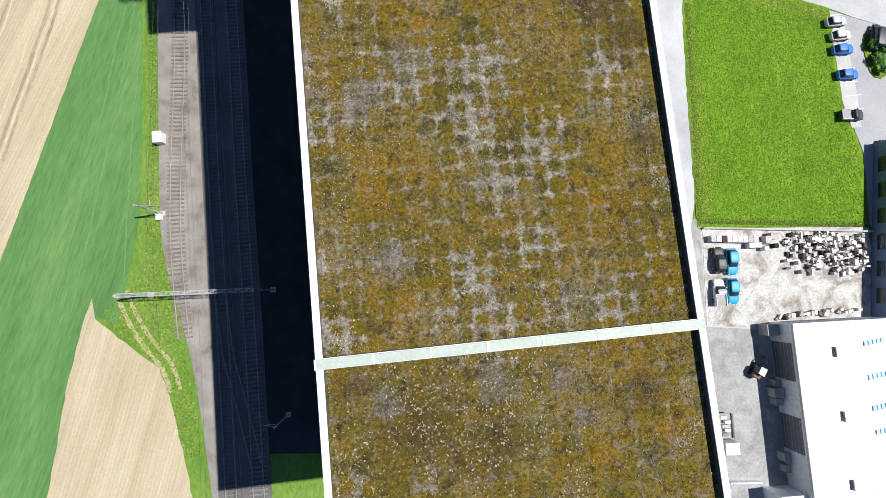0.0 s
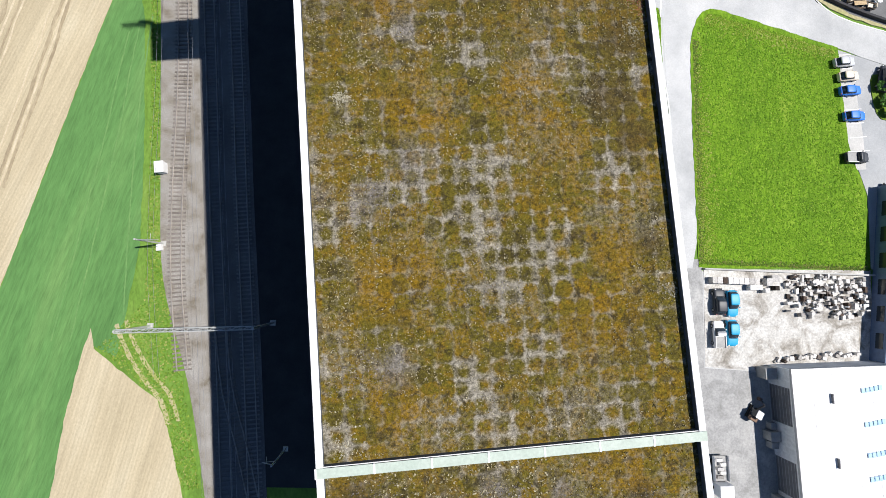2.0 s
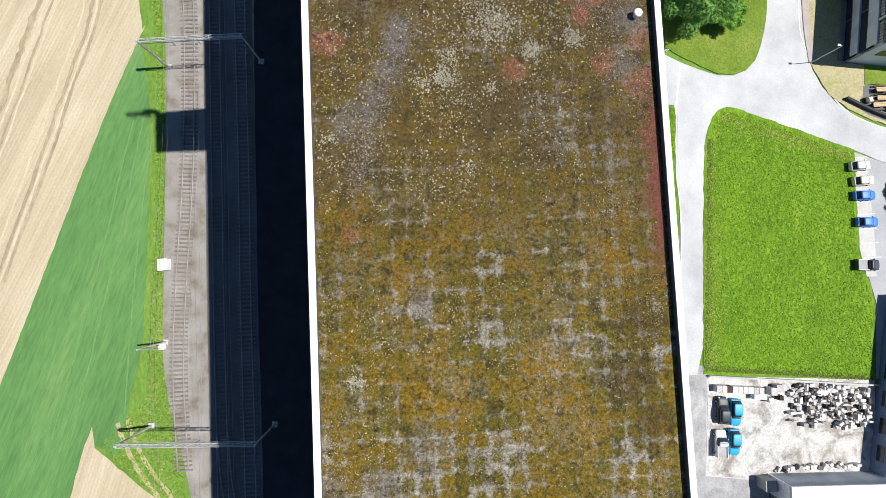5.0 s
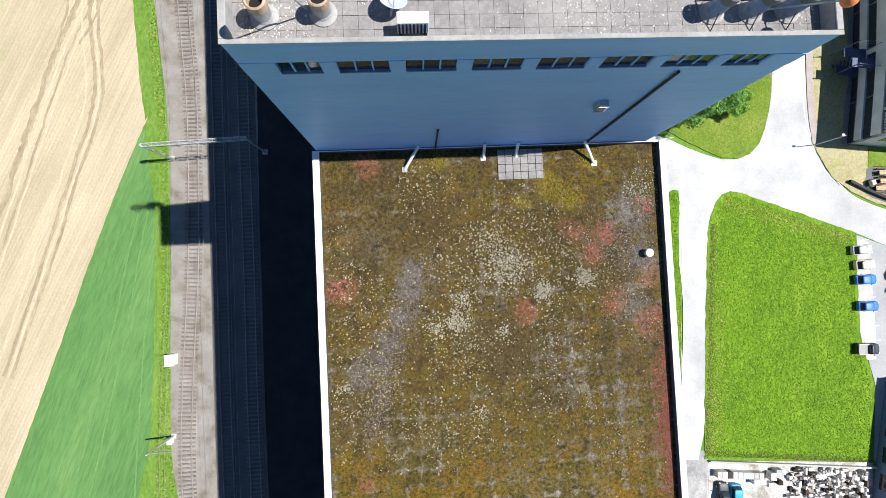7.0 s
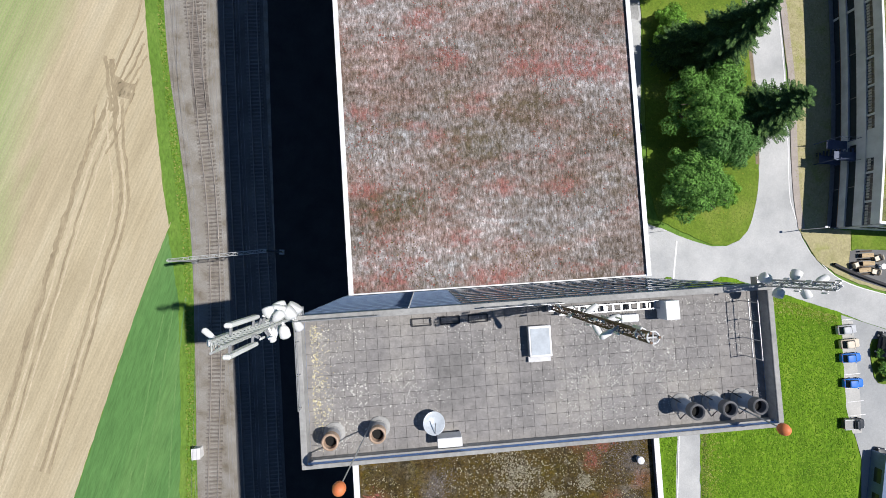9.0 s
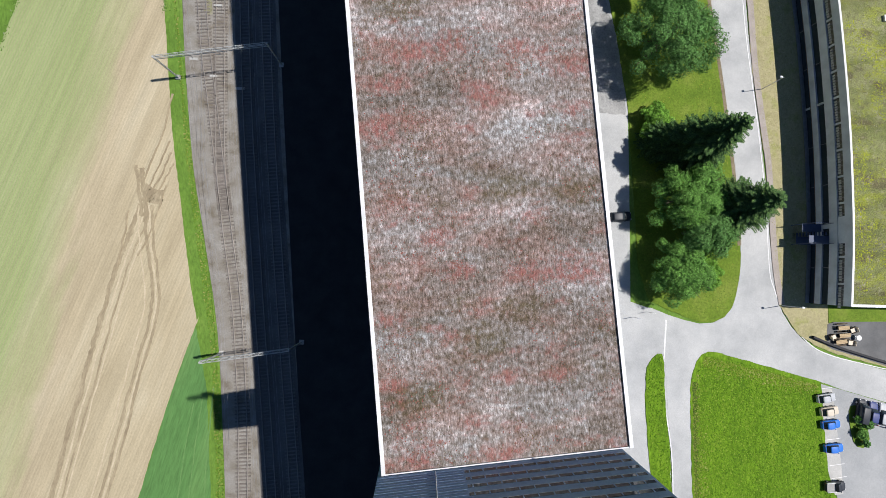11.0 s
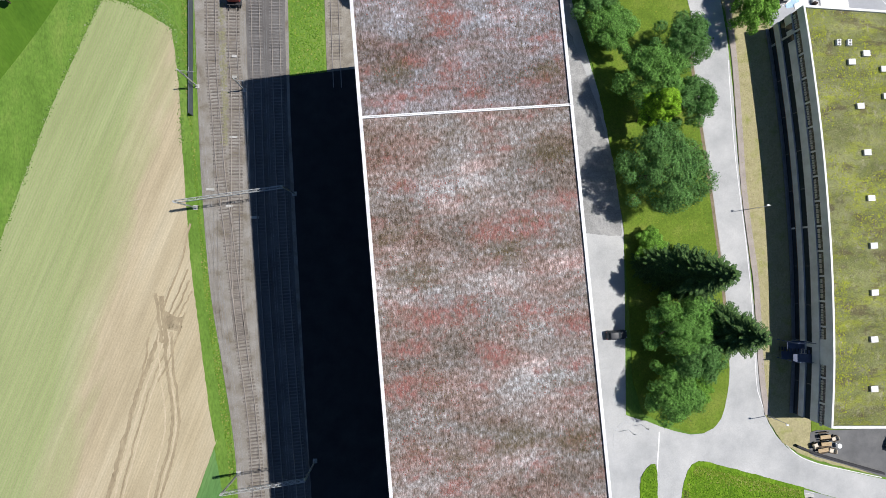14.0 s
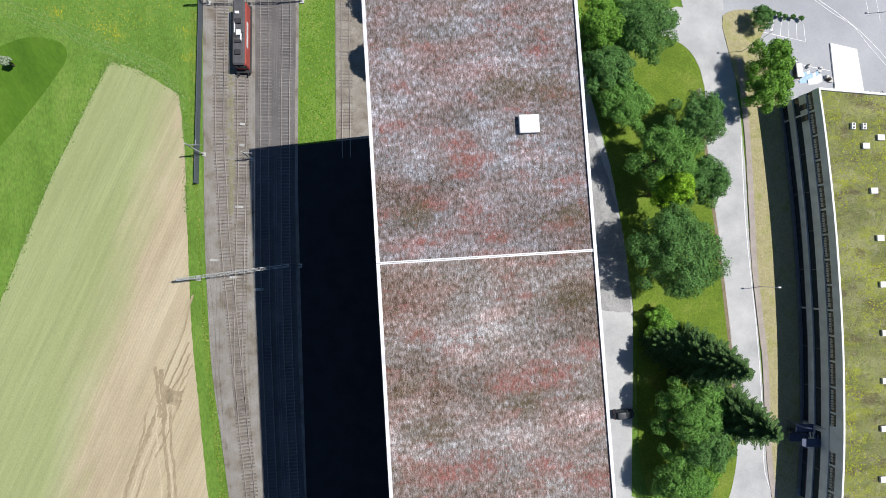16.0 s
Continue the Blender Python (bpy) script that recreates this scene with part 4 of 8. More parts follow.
for off, w, z in ((0.0, 0.16, 0.03), (1.3, 0.1, 0.028), (-1.4, 0.12, 0.026)):
    bm = bmesh.new()
    line = beside(curve([(-104.0, 152.0), (-90.6, 147.9), (-80.4, 144.7), (-72.4, 142.1), (-66.5, 140.0), (-60.8, 137.4), (-57.6, 132.0)], 10), off)
    line = [(x, y + random.uniform(-0.1, 0.1)) for x, y in line]
    strip_mesh(bm, beside(line, -w), beside(line, w), -0.1, z)
    solid("trodden_path", bm, PATH, "faint trodden track through the grass", "path", kind="structure")
sheet("parking_lot", [(66.5, 47.6), (71.5, 46.3), (110.0, 36.0), (110.0, 11.0), (71.2, 11.0), (71.2, 23.0), (68.6, 31.0), (67.8, 39.4)],
      0.08, PARKING, "grey asphalt car park", "parking lot")
sheet("forecourt", [(55.0, 141.0), (46.5, 158.0), (42.0, 172.0), (38.0, 190.0), (130.0, 190.0), (130.0, 130.0), (72.0, 137.0)], 0.06, FORECOURT, "grey asphalt forecourt with marked bays", "parking lot")

# ---- the warehouse: its own frame, u across, v along ----
SITE = pose(-5.75, -4.1, 0, 0, 0, 6.3)
HALL_S, HALL_N, TOP = 39.7, 41.0, 52.0


def hall(label, u0, u1, v0, v1, z, planting, ends=(0.4, 0.4), coping=0.42, rise=0.36):
    """A windowless wing: four walls with white copings round a planted roof."""
    e = thing("warehouse", label, "warehouse", SITE, group="warehouse wings")
    s, n = ends
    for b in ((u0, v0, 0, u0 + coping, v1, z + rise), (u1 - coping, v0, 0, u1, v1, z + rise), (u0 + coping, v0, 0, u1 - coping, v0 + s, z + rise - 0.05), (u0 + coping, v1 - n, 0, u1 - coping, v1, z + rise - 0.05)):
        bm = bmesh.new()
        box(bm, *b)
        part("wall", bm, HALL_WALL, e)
        bm = bmesh.new()
        x0, y0, _, x1, y1, zt = b
        box(bm, x0 - 0.03, y0, zt + 0.004, x1 + 0.03, y1, zt + 0.05)
        part("coping", bm, COPING, e, "white metal coping", bevel=0.01)
    bm = bmesh.new()
    box(bm, u0 + coping, v0 + s, z - 0.5, u1 - coping, v1 - n, z)
    part("roof", bm, planting, e, "planted roof of stonecrop and moss")
    return e


south = hall("tall windowless warehouse wing with an olive planted roof", 0.15, 21.6, 0.25, 48.7, HALL_S, SEDUM_SOUTH, (0.05, 0.05), 0.34)
far_south = hall("tall windowless warehouse wing with a mossy planted roof", 0.15, 21.6, -20.0, -0.25, HALL_S, SEDUM_FAR, (0.4, 0.05), 0.34)
north = hall("tall windowless warehouse wing with a reddish planted roof", 0.7, 21.4, 54.8, 108.6, HALL_N, SEDUM_NORTH, (0.1, 0.12), 0.27, 0.12)
far_north = hall("tall windowless warehouse wing with a reddish planted roof and a skylight", 0.7, 21.4, 108.62, 134.0, HALL_N, SEDUM_PURPLE, (0.12, 0.4), 0.27, 0.12)

# expansion joint between the southern wings, in capped lengths
joint = thing("parapet", "pale green sheet-metal parapet cap in butted lengths", "parapet", SITE)
for i in range(7):
    u = 0.12 + i * 3.075
    bm = bmesh.new()
    box(bm, u, -0.2, HALL_S - 0.3, u + 3.06, 0.2, HALL_S + 0.38)
    box(bm, u + 0.01, -0.26, HALL_S + 0.43, u + 3.05, 0.26, HALL_S + 0.47)
    part("cap", bm, COPING_GREEN, joint)
    bm = bmesh.new()
    box(bm, u - 0.05, -0.275, HALL_S + 0.475, u + 0.05, 0.275, HALL_S + 0.49)
    part("joint_cover", bm, COPING, joint)


# ---- the tower ----
U0, U1, V0, V1, DECK = 0.35, 20.5, 48.75, 54.75, 51.5
tower = thing("stair_tower", "blue-painted concrete tower rising above the planted roofs", "tower", SITE)


def tower_wall(bounds, material, label=""):
    bm = bmesh.new()
    box(bm, *bounds)
    return part("wall", bm, material, tower, label)


tower_wall((U0, V0 + 0.2, 0, U0 + 0.2, V1 - 0.2, DECK), BLUE_WALL)
tower_wall((U1 - 0.2, V0 + 0.2, 0, U1, V1 - 0.2, DECK), BLUE_WALL)
tower_wall((U0, V1 - 0.2, 0, U1, V1, DECK), CLADDING, "ribbed slate-blue metal cladding")
for b in ((U0, V0 + 0.2, U0 + 0.2, V1 - 0.2), (U1 - 0.2, V0 + 0.2, U1, V1 - 0.2), (U0, V1 - 0.2, U1, V1)):
    bm = bmesh.new()
    box(bm, b[0], b[1], DECK + 0.003, b[2], b[3], TOP)
    part("parapet", bm, CONCRETE_DARK, tower, "pale concrete parapet")
bm = bmesh.new()
box(bm, U0 + 0.2, V0 + 0.124, DECK - 0.5, U1 - 0.2, V0 + 0.2, TOP - 0.2)
part("parapet", bm, CONCRETE_DARK, tower)
front = tower_wall((U0, V0, 0, U1, V0 + 0.2, 49.95), BLUE_WALL, "smooth pale blue painted wall")
tower_wall((U0, V0, 50.75, U1, V0 + 0.12, TOP), BLUE_WALL, "grey-blue band above the windows")
# ribs of the northern cladding
for i in range(26):
    bm = bmesh.new()
    box(bm, U0, V1 + 0.003, 41.4 + i * 0.38, 7.2, V1 + 0.03, 41.46 + i * 0.38)
    part("cladding_rib", bm, BLUE_DARK if i % 2 else CLADDING, tower)
for i in range(9):
    z = 41.7 + i * 1.1
    bm = bmesh.new()
    box(bm, 7.25, V1 + 0.003, z, U1 - 0.2, V1 + 0.03, z + 0.36)
    part("window_band", bm, GLASS, tower, "dark strip of glazing")
    bm = bmesh.new()
    box(bm, 7.25, V1 + 0.003, z - 0.04, U1 - 0.2, V1 + 0.034, z - 0.004)
    part("sill", bm, GREY_WALL, tower, "thin pale sill")
    for k in range(12):
        bm = bmesh.new()
        box(bm, 7.6 + k * 1.08, V1 + 0.033, z, 7.68 + k * 1.08, V1 + 0.05, z + 0.36)
        part("mullion", bm, CLADDING, tower)
bm = bmesh.new()
tube(bm, (5.0, V1 + 0.04, 41.3), (4.9, V1 + 0.04, 51.4), 0.03, sides=6)
part("cable", bm, COPING, tower, "white downlead cable")
# piers and panes of the window band
PIERS = 8
pitch = (U1 - U0 - 1.2) / PIERS
for i in range(PIERS + 1):
    bm = bmesh.new()
    x = U0 + 0.6 + i * pitch
    w = 0.6 if i in (0, PIERS) else 0.27
    box(bm, max(U0, x - w), V0 - 0.02, 49.954, min(U1, x + w), V0 + 0.18, 50.746)
    part("pier", bm, BLUE_WALL, tower)
for i in range(PIERS):
    win = thing("window", "", "")
    win.parent = tower
    x = U0 + 0.6 + i * pitch + (0.62 if i == 0 else 0.28)
    x1 = U0 + 0.6 + (i + 1) * pitch - (0.62 if i == PIERS - 1 else 0.28)
    bm = bmesh.new()
    box(bm, x, V0 - 0.05, 49.96, x1, V0 + 0.1, 50.02)
    part("sill", bm, CLADDING, win)
    for k in range(3):
        a, b = x + (x1 - x) * k / 3 + 0.03, x + (x1 - x) * (k + 1) / 3 - 0.03
        bm = bmesh.new()
        box(bm, a, V0 + 0.06, 50.05, b, V0 + 0.09, 50.7)
        part("pane", bm, GLASS, win)
        bm = bmesh.new()
        box(bm, b + 0.002, V0 + 0.0, 50.035, b + 0.056, V0 + 0.12, 50.74)
        part("mullion", bm, BLUE_WALL, win)
bm = bmesh.new()
box(bm, U0 + 0.2, V0 + 0.2, DECK - 0.4, U1 - 0.2, V1 - 0.2, DECK - 0.06)
part("roof", bm, JOINT, tower, "dark bed under the paving slabs")
for nm, b in (("coping", (U0 - 0.04, V0 - 0.04, U1 + 0.04, V0 + 0.13)), ("coping", (U0 - 0.06, V1 - 0.2, U1 + 0.06, V1 + 0.06)), ("coping", (U0 - 0.04, V0 + 0.135, U0 + 0.2, V1 - 0.205)), ("coping", (U1 - 0.2, V0 + 0.135, U1 + 0.04, V1 - 0.205))):
    bm = bmesh.new()
    box(bm, b[0], b[1], TOP + 0.004, b[2], b[3], TOP + 0.06)
    part(nm, bm, CONCRETE_DARK, tower, "pale weathered coping", bevel=0.015)

# on the southern face: a cable conduit, a vent and struts onto the roof
bm = bmesh.new()
tube(bm, (16.6, V0 - 0.07, 40.0), (16.4, V0 - 0.07, 49.6), 0.06)
part("conduit", bm, DARK, tower, "black slanting cable conduit")
bm = bmesh.new()
tube(bm, (7.4, V0 - 0.07, 40.0), (7.4, V0 - 0.07, 43.4), 0.05)
part("conduit", bm, DARK, tower, "black upright cable conduit")
bm = bmesh.new()
box(bm, 14.55, V0 - 0.28, 46.0, 14.95, V0 - 0.003, 46.75)
for i in range(4):
    box(bm, 14.52, V0 - 0.32, 46.08 + i * 0.17, 14.98, V0 - 0.29, 46.18 + i * 0.17)
part("vent", bm, STEEL, tower, "white louvred wall vent")
for x, y, lean in ((6.4, 48.4, -0.9), (10.3, 48.4, 0.0), (12.3, 48.4, 0.0), (16.3, 48.4, 0.9)):
    strut = thing("wind_strut", "white steel strut from roof to tower wall", "strut", SITE, group="struts at the tower foot")
    bm = bmesh.new()
    tube(bm, (x + lean, y - 0.9 if lean else y - 0.35, HALL_S + 0.03), (x, V0 - 0.08, HALL_S + 0.95), 0.09, 0.09, 10)
    part("tube", bm, COPING, strut)
    bm = bmesh.new()
    bx, by = x + lean, (y - 0.9 if lean else y - 0.35)
    box(bm, bx - 0.16, by - 0.16, HALL_S + 0.004, bx + 0.16, by + 0.16, HALL_S + 0.06)
    part("foot", bm, STEEL, strut)

# paving slabs by the tower foot
pave = thing("roof_paving", "small field of grey paving slabs among the plants", "paving", SITE)
slab_me = None
for i in range(6):
    for k in range(4):
        if slab_me is None:
            bm = bmesh.new()
            box(bm, -0.22, -0.22, 0, 0.22, 0.22, 0.06)
            slab_me = mesh_of("slab", bm, SLAB, 0.01)
        ob = new("slab", slab_me)
        ob.parent = pave
        ob.location = (11.4 + i * 0.47, 46.9 + k * 0.47, HALL_S + 0.006 + random.uniform(0, 0.015))


# paving slabs over the whole deck
deck = thing("roof_terrace", "worn grey concrete slabs covering the tower roof", "roof terrace", SITE)
NU, NV = 40, 12
du, dv = (U1 - U0 - 0.4) / NU, (V1 - V0 - 0.4) / NV
bm = bmesh.new()
box(bm, -du / 2 + 0.005, -dv / 2 + 0.005, -0.05, du / 2 - 0.005, dv / 2 - 0.005, 0.0)
edge_slabs = bmesh.new()
big_slab = mesh_of("slab", bm, SLAB)
for i in range(NU):
    for k in range(NV):
        m = pose(U0 + 0.2 + (i + 0.5) * du, V0 + 0.2 + (k + 0.5) * dv, DECK + random.uniform(-0.006, 0.006), random.uniform(-0.4, 0.4), random.uniform(-0.4, 0.4), 0)
        if 7 <= i < 32:
            ob = new("slab", big_slab)
            ob.parent = deck
            ob.matrix_local = m
        else:
            for v in box(edge_slabs, -du / 2 + 0.005, -dv / 2 + 0.005, -0.05, du / 2 - 0.005, dv / 2 - 0.005, 0.0):
                v.co = m @ v.co
part("slabs_beyond", edge_slabs, SLAB, deck, kind="stuff")
spots = []
while len(spots) < 5200:
    u, v = random.uniform(U0 + 0.4, U1 - 0.4), random.uniform(V0 + 0.4, V1 - 0.4)
    if noise.noise(Vector((u * 0.35, v * 0.5, 2.0))) + (0.25 if u > 11 or u < 3 else -0.15) > random.uniform(-0.2, 0.5):
        spots.append((u, v, DECK + 0.012))
tufts("lichen", spots, 0.033, 0.008, island_mat("pale_lichen", [(0.0, (0.5, 0.5, 0.46)), (1.0, (0.8, 0.79, 0.75))]), deck, sides=6)

tufts("yellow_lichen", [(U0 + 0.4 + abs(random.gauss(0, 0.35)), random.uniform(V0 + 0.4, V1 - 0.4), DECK + 0.012) for _ in range(420)], 0.04, 0.008, island_mat("yellow_lichen", [(0.0, (0.55, 0.48, 0.25)), (1.0, (0.7, 0.66, 0.5))]), deck, sides=6)


# ---- things on the tower roof ----
def flue(u, v, r, h, label, group, bend=None, material=STEEL):
    """A round flue with base flange and open rim."""
    e = thing("flue", label, "flue", SITE @ Matrix.Translation((u, v, DECK)), group=group)
    bm = bmesh.new()
    lathe(bm, [(r * 1.55, 0.0), (r * 1.55, 0.04), (r * 1.15, 0.12), (r * 1.02, 0.2)], sides=20)
    part("flange", bm, CONCRETE_DARK, e)
    bm = bmesh.new()
    if bend is None:
        lathe(bm, [(r, 0.1), (r, h), (r * 1.08, h + 0.02), (r * 1.08, h + 0.14), (r * 0.9, h + 0.16), (r * 0.9, h - 0.5)], sides=20)
    else:
        lathe(bm, [(r, 0.1), (r, h * 0.5)], sides=20)
        tube(bm, (0, 0, h * 0.42), (bend, 0, h * 0.95), r * 0.96, r * 0.96, 20)
    part("pipe", bm, material, e, smooth=False)
    cx = bend or 0.0
    top = h if bend is None else h * 0.95
    bm = bmesh.new()
    lathe(bm, [(r * 1.12, 0.0), (r * 1.16, 0.3), (r * 1.0, 0.34), (r * 0.85, 0.3), (r * 0.8, 0.02)], (cx, 0, top), 20)
    part("cowl", bm, RUST_BRIGHT if material is STEEL else LOCO_GREY, e, "rust-rimmed open cowl" if material is STEEL else "dark steel cowl")
    # closed black disc, coloured to pass for the shaded inside of the pipe
    bm = bmesh.new()
    lathe(bm, [(r * 0.82, 0.0), (r * 0.82, 0.01)], (cx, 0, top + 0.06), 20)
    part("mouth", bm, RUBBER_AND_HOLES, e, "black disc painted as the dark of the open mouth")
    for k in range(3 if material is FLUE_BLUE else 0):
        a = k * 2.1 + 0.4
        bm = bmesh.new()
        tube(bm, (r * 0.9 * math.cos(a), r * 0.9 * math.sin(a), h * 0.5), (r * 2.3 * math.cos(a), r * 2.3 * math.sin(a), 0.0), 0.02, sides=5)
        part("stay", bm, DARK, e)
    return e


flue(1.55, 49.85, 0.29, 0.62, "short round steel flue with rusty rim", "western flues", material=STEEL)
flue(3.4, 49.95, 0.29, 0.6, "short round steel flue with rusty rim", "western flues")
for u in (16.4, 17.8, 19.1):
    flue(u, 49.85, 0.29, 0.8, "upright blue-grey steel flue with a dark mouth", "eastern flues", material=FLUE_BLUE)

e = thing("satellite_dish", "round pale blue dish lying back on a stand", "satellite dish", SITE @ pose(5.55, 49.9, DECK, -20, 12, 0))
bm = bmesh.new()
lathe(bm, [(0.05, 0.42), (0.3, 0.47), (0.45, 0.56), (0.46, 0.58), (0.44, 0.58), (0.29, 0.5), (0.02, 0.45)], sides=24)
part("reflector", bm, HATCH_PANE, e, smooth=True)
bm = bmesh.new()
tube(bm, (0, 0, 0.45), (0.0, -0.05, -0.05), 0.04)
tube(bm, (0, -0.4, 0.55), (0, 0.0, 0.85), 0.02)
part("stand", bm, STEEL, e)
e = thing("condenser_unit", "white boxed air conditioner with dark grille", "air conditioner", SITE @ pose(6.25, 49.35, DECK, 0, 0, 0))
bm = bmesh.new()
box(bm, -0.5, -0.18, 0.15, 0.5, 0.2, 0.75)
part("casing", bm, COPING, e, bevel=0.02)
bm = bmesh.new()
for i in range(8):
    box(bm, -0.46 + i * 0.115, -0.2, 0.2, -0.4 + i * 0.115, -0.183, 0.7)
part("grille", bm, DARK, e)
for x in (-0.4, 0.4):
    bm = bmesh.new()
    box(bm, x - 0.05, -0.18, 0, x + 0.05, 0.2, 0.147)
    part("foot", bm, DARK, e)
e = thing("roof_hatch", "raised pale grey roof hatch with step", "roof hatch", SITE @ pose(10.3, 53.05, DECK))
bm = bmesh.new()
box(bm, -0.45, -0.62, 0, 0.45, 0.62, 0.35)
part("kerb", bm, CONCRETE_DARK, e)
bm = bmesh.new()
box(bm, -0.48, -0.65, 0.355, 0.48, 0.65, 0.44)
part("lid", bm, COPING, e, bevel=0.02)
bm = bmesh.new()
box(bm, -0.4, -0.55, 0.444, 0.4, 0.55, 0.452)
part("pane", bm, HATCH_PANE, e, "translucent hatch pane")
bm = bmesh.new()
box(bm, -0.48, -0.9, 0, 0.48, -0.68, 0.15)
part("step", bm, STEEL, e)

for u, v, du, dv, h in ((3.0, 50.0, -0.7, -0.8, 3.2), (18.2, 49.9, 1.25, -0.75, 1.75)):
    e = thing("warning_ball", "orange warning ball on a slanting pole", "warning ball", SITE @ Matrix.Translation((u, v, DECK)), group="warning balls")
    bm = bmesh.new()
    tube(bm, (0, 0, 0), (du * 0.95, dv * 0.95, h - 0.12), 0.03, 0.025, 6)
    part("pole", bm, STEEL, e)
    bm = bmesh.new()
    bmesh.ops.create_uvsphere(bm, u_segments=16, v_segments=10, radius=0.24, matrix=Matrix.Translation((du, dv, h)))
    part("ball", bm, ORANGE, e, smooth=True)

# railings along the parapets and cable trays
def railing(label, line, z0, h, rails, step):
    e = thing("railing", label, "railing", SITE, group="roof railings")
    for k in range(rails):
        z = z0 + h * (k + 1) / rails
        for a, b in zip(line, line[1:]):
            bm = bmesh.new()
            tube(bm, (*a, z), (*b, z), 0.02, sides=6)
            part("rail", bm, STEEL, e)
    for x, y, _ in along(line, step):
        bm = bmesh.new()
        tube(bm, (x, y, z0), (x, y, z0 + h), 0.02, sides=6)
        part("post", bm, STEEL, e)


railing("pale steel railing along the tower's western parapet", [(U0 + 0.1, 51.2), (U0 + 0.1, V1 - 0.1), (3.8, V1 - 0.1)], TOP + 0.05, 0.55, 2, 1.3)
railing("pale steel railing beside the tower's northern parapet", [(8.0, V1 - 0.1), (11.2, V1 - 0.1)], TOP + 0.05, 0.6, 2, 1.05)
railing("thin steel railing inside the tower's eastern parapet", [(U1 - 1.05, 51.7), (U1 - 1.05, 54.2)], DECK, 1.0, 2, 0.8)
tray = thing("cable_tray", "ladder-like steel cable tray along the parapet", "cable tray", SITE)
for y in (54.05, 54.35):
    bm = bmesh.new()
    box(bm, 11.2, y, DECK + 0.25, 15.6, y + 0.05, DECK + 0.36)
    part("side", bm, STEEL, tray)
for i in range(12):
    bm = bmesh.new()
    box(bm, 11.3 + i * 0.37, 54.056, DECK + 0.28, 11.4 + i * 0.37, 54.344, DECK + 0.33)
    part("rung", bm, STEEL, tray)
for i in range(5):
    bm = bmesh.new()
    box(bm, 11.4 + i * 0.95, 54.1, DECK - 0.05, 11.46 + i * 0.95, 54.3, DECK + 0.246)
    part("leg", bm, STEEL, tray)
for u, v, w, d, h, lab in ((15.9, 54.0, 0.6, 0.8, 0.8, "white equipment cabinet beside the cable tray"), (14.2, 53.75, 0.75, 0.32, 0.5, "low white equipment box on the slabs")):
    e = thing("cabinet", lab, "cabinet", SITE @ Matrix.Translation((u, v, DECK)), group="roof cabinets")
    bm = bmesh.new()
    box(bm, -w / 2, -d / 2, 0.06, w / 2, d / 2, h)
    part("body", bm, COPING, e, bevel=0.02)
    bm = bmesh.new()
    box(bm, -w / 2 + 0.04, -d / 2 + 0.04, -0.02, w / 2 - 0.04, d / 2 - 0.04, 0.056)
    part("plinth", bm, DARK, e)


# ---- antenna masts ----
def lattice(bm, h, w, step, legs=3):
    pts = [(w * math.cos(6.2832 * i / legs), w * math.sin(6.2832 * i / legs)) for i in range(legs)]
    for x, y in pts:
        tube(bm, (x, y, 0), (x, y, h), 0.035, sides=5)
    n = int(h / step)
    for k in range(n):
        for i in range(legs):
            a, b = pts[i], pts[(i + 1) % legs]
            tube(bm, (*a, k * step), (*b, (k + 1) * step), 0.016, sides=4)
            tube(bm, (*a, (k + 1) * step), (*b, (k + 1) * step), 0.016, sides=4)


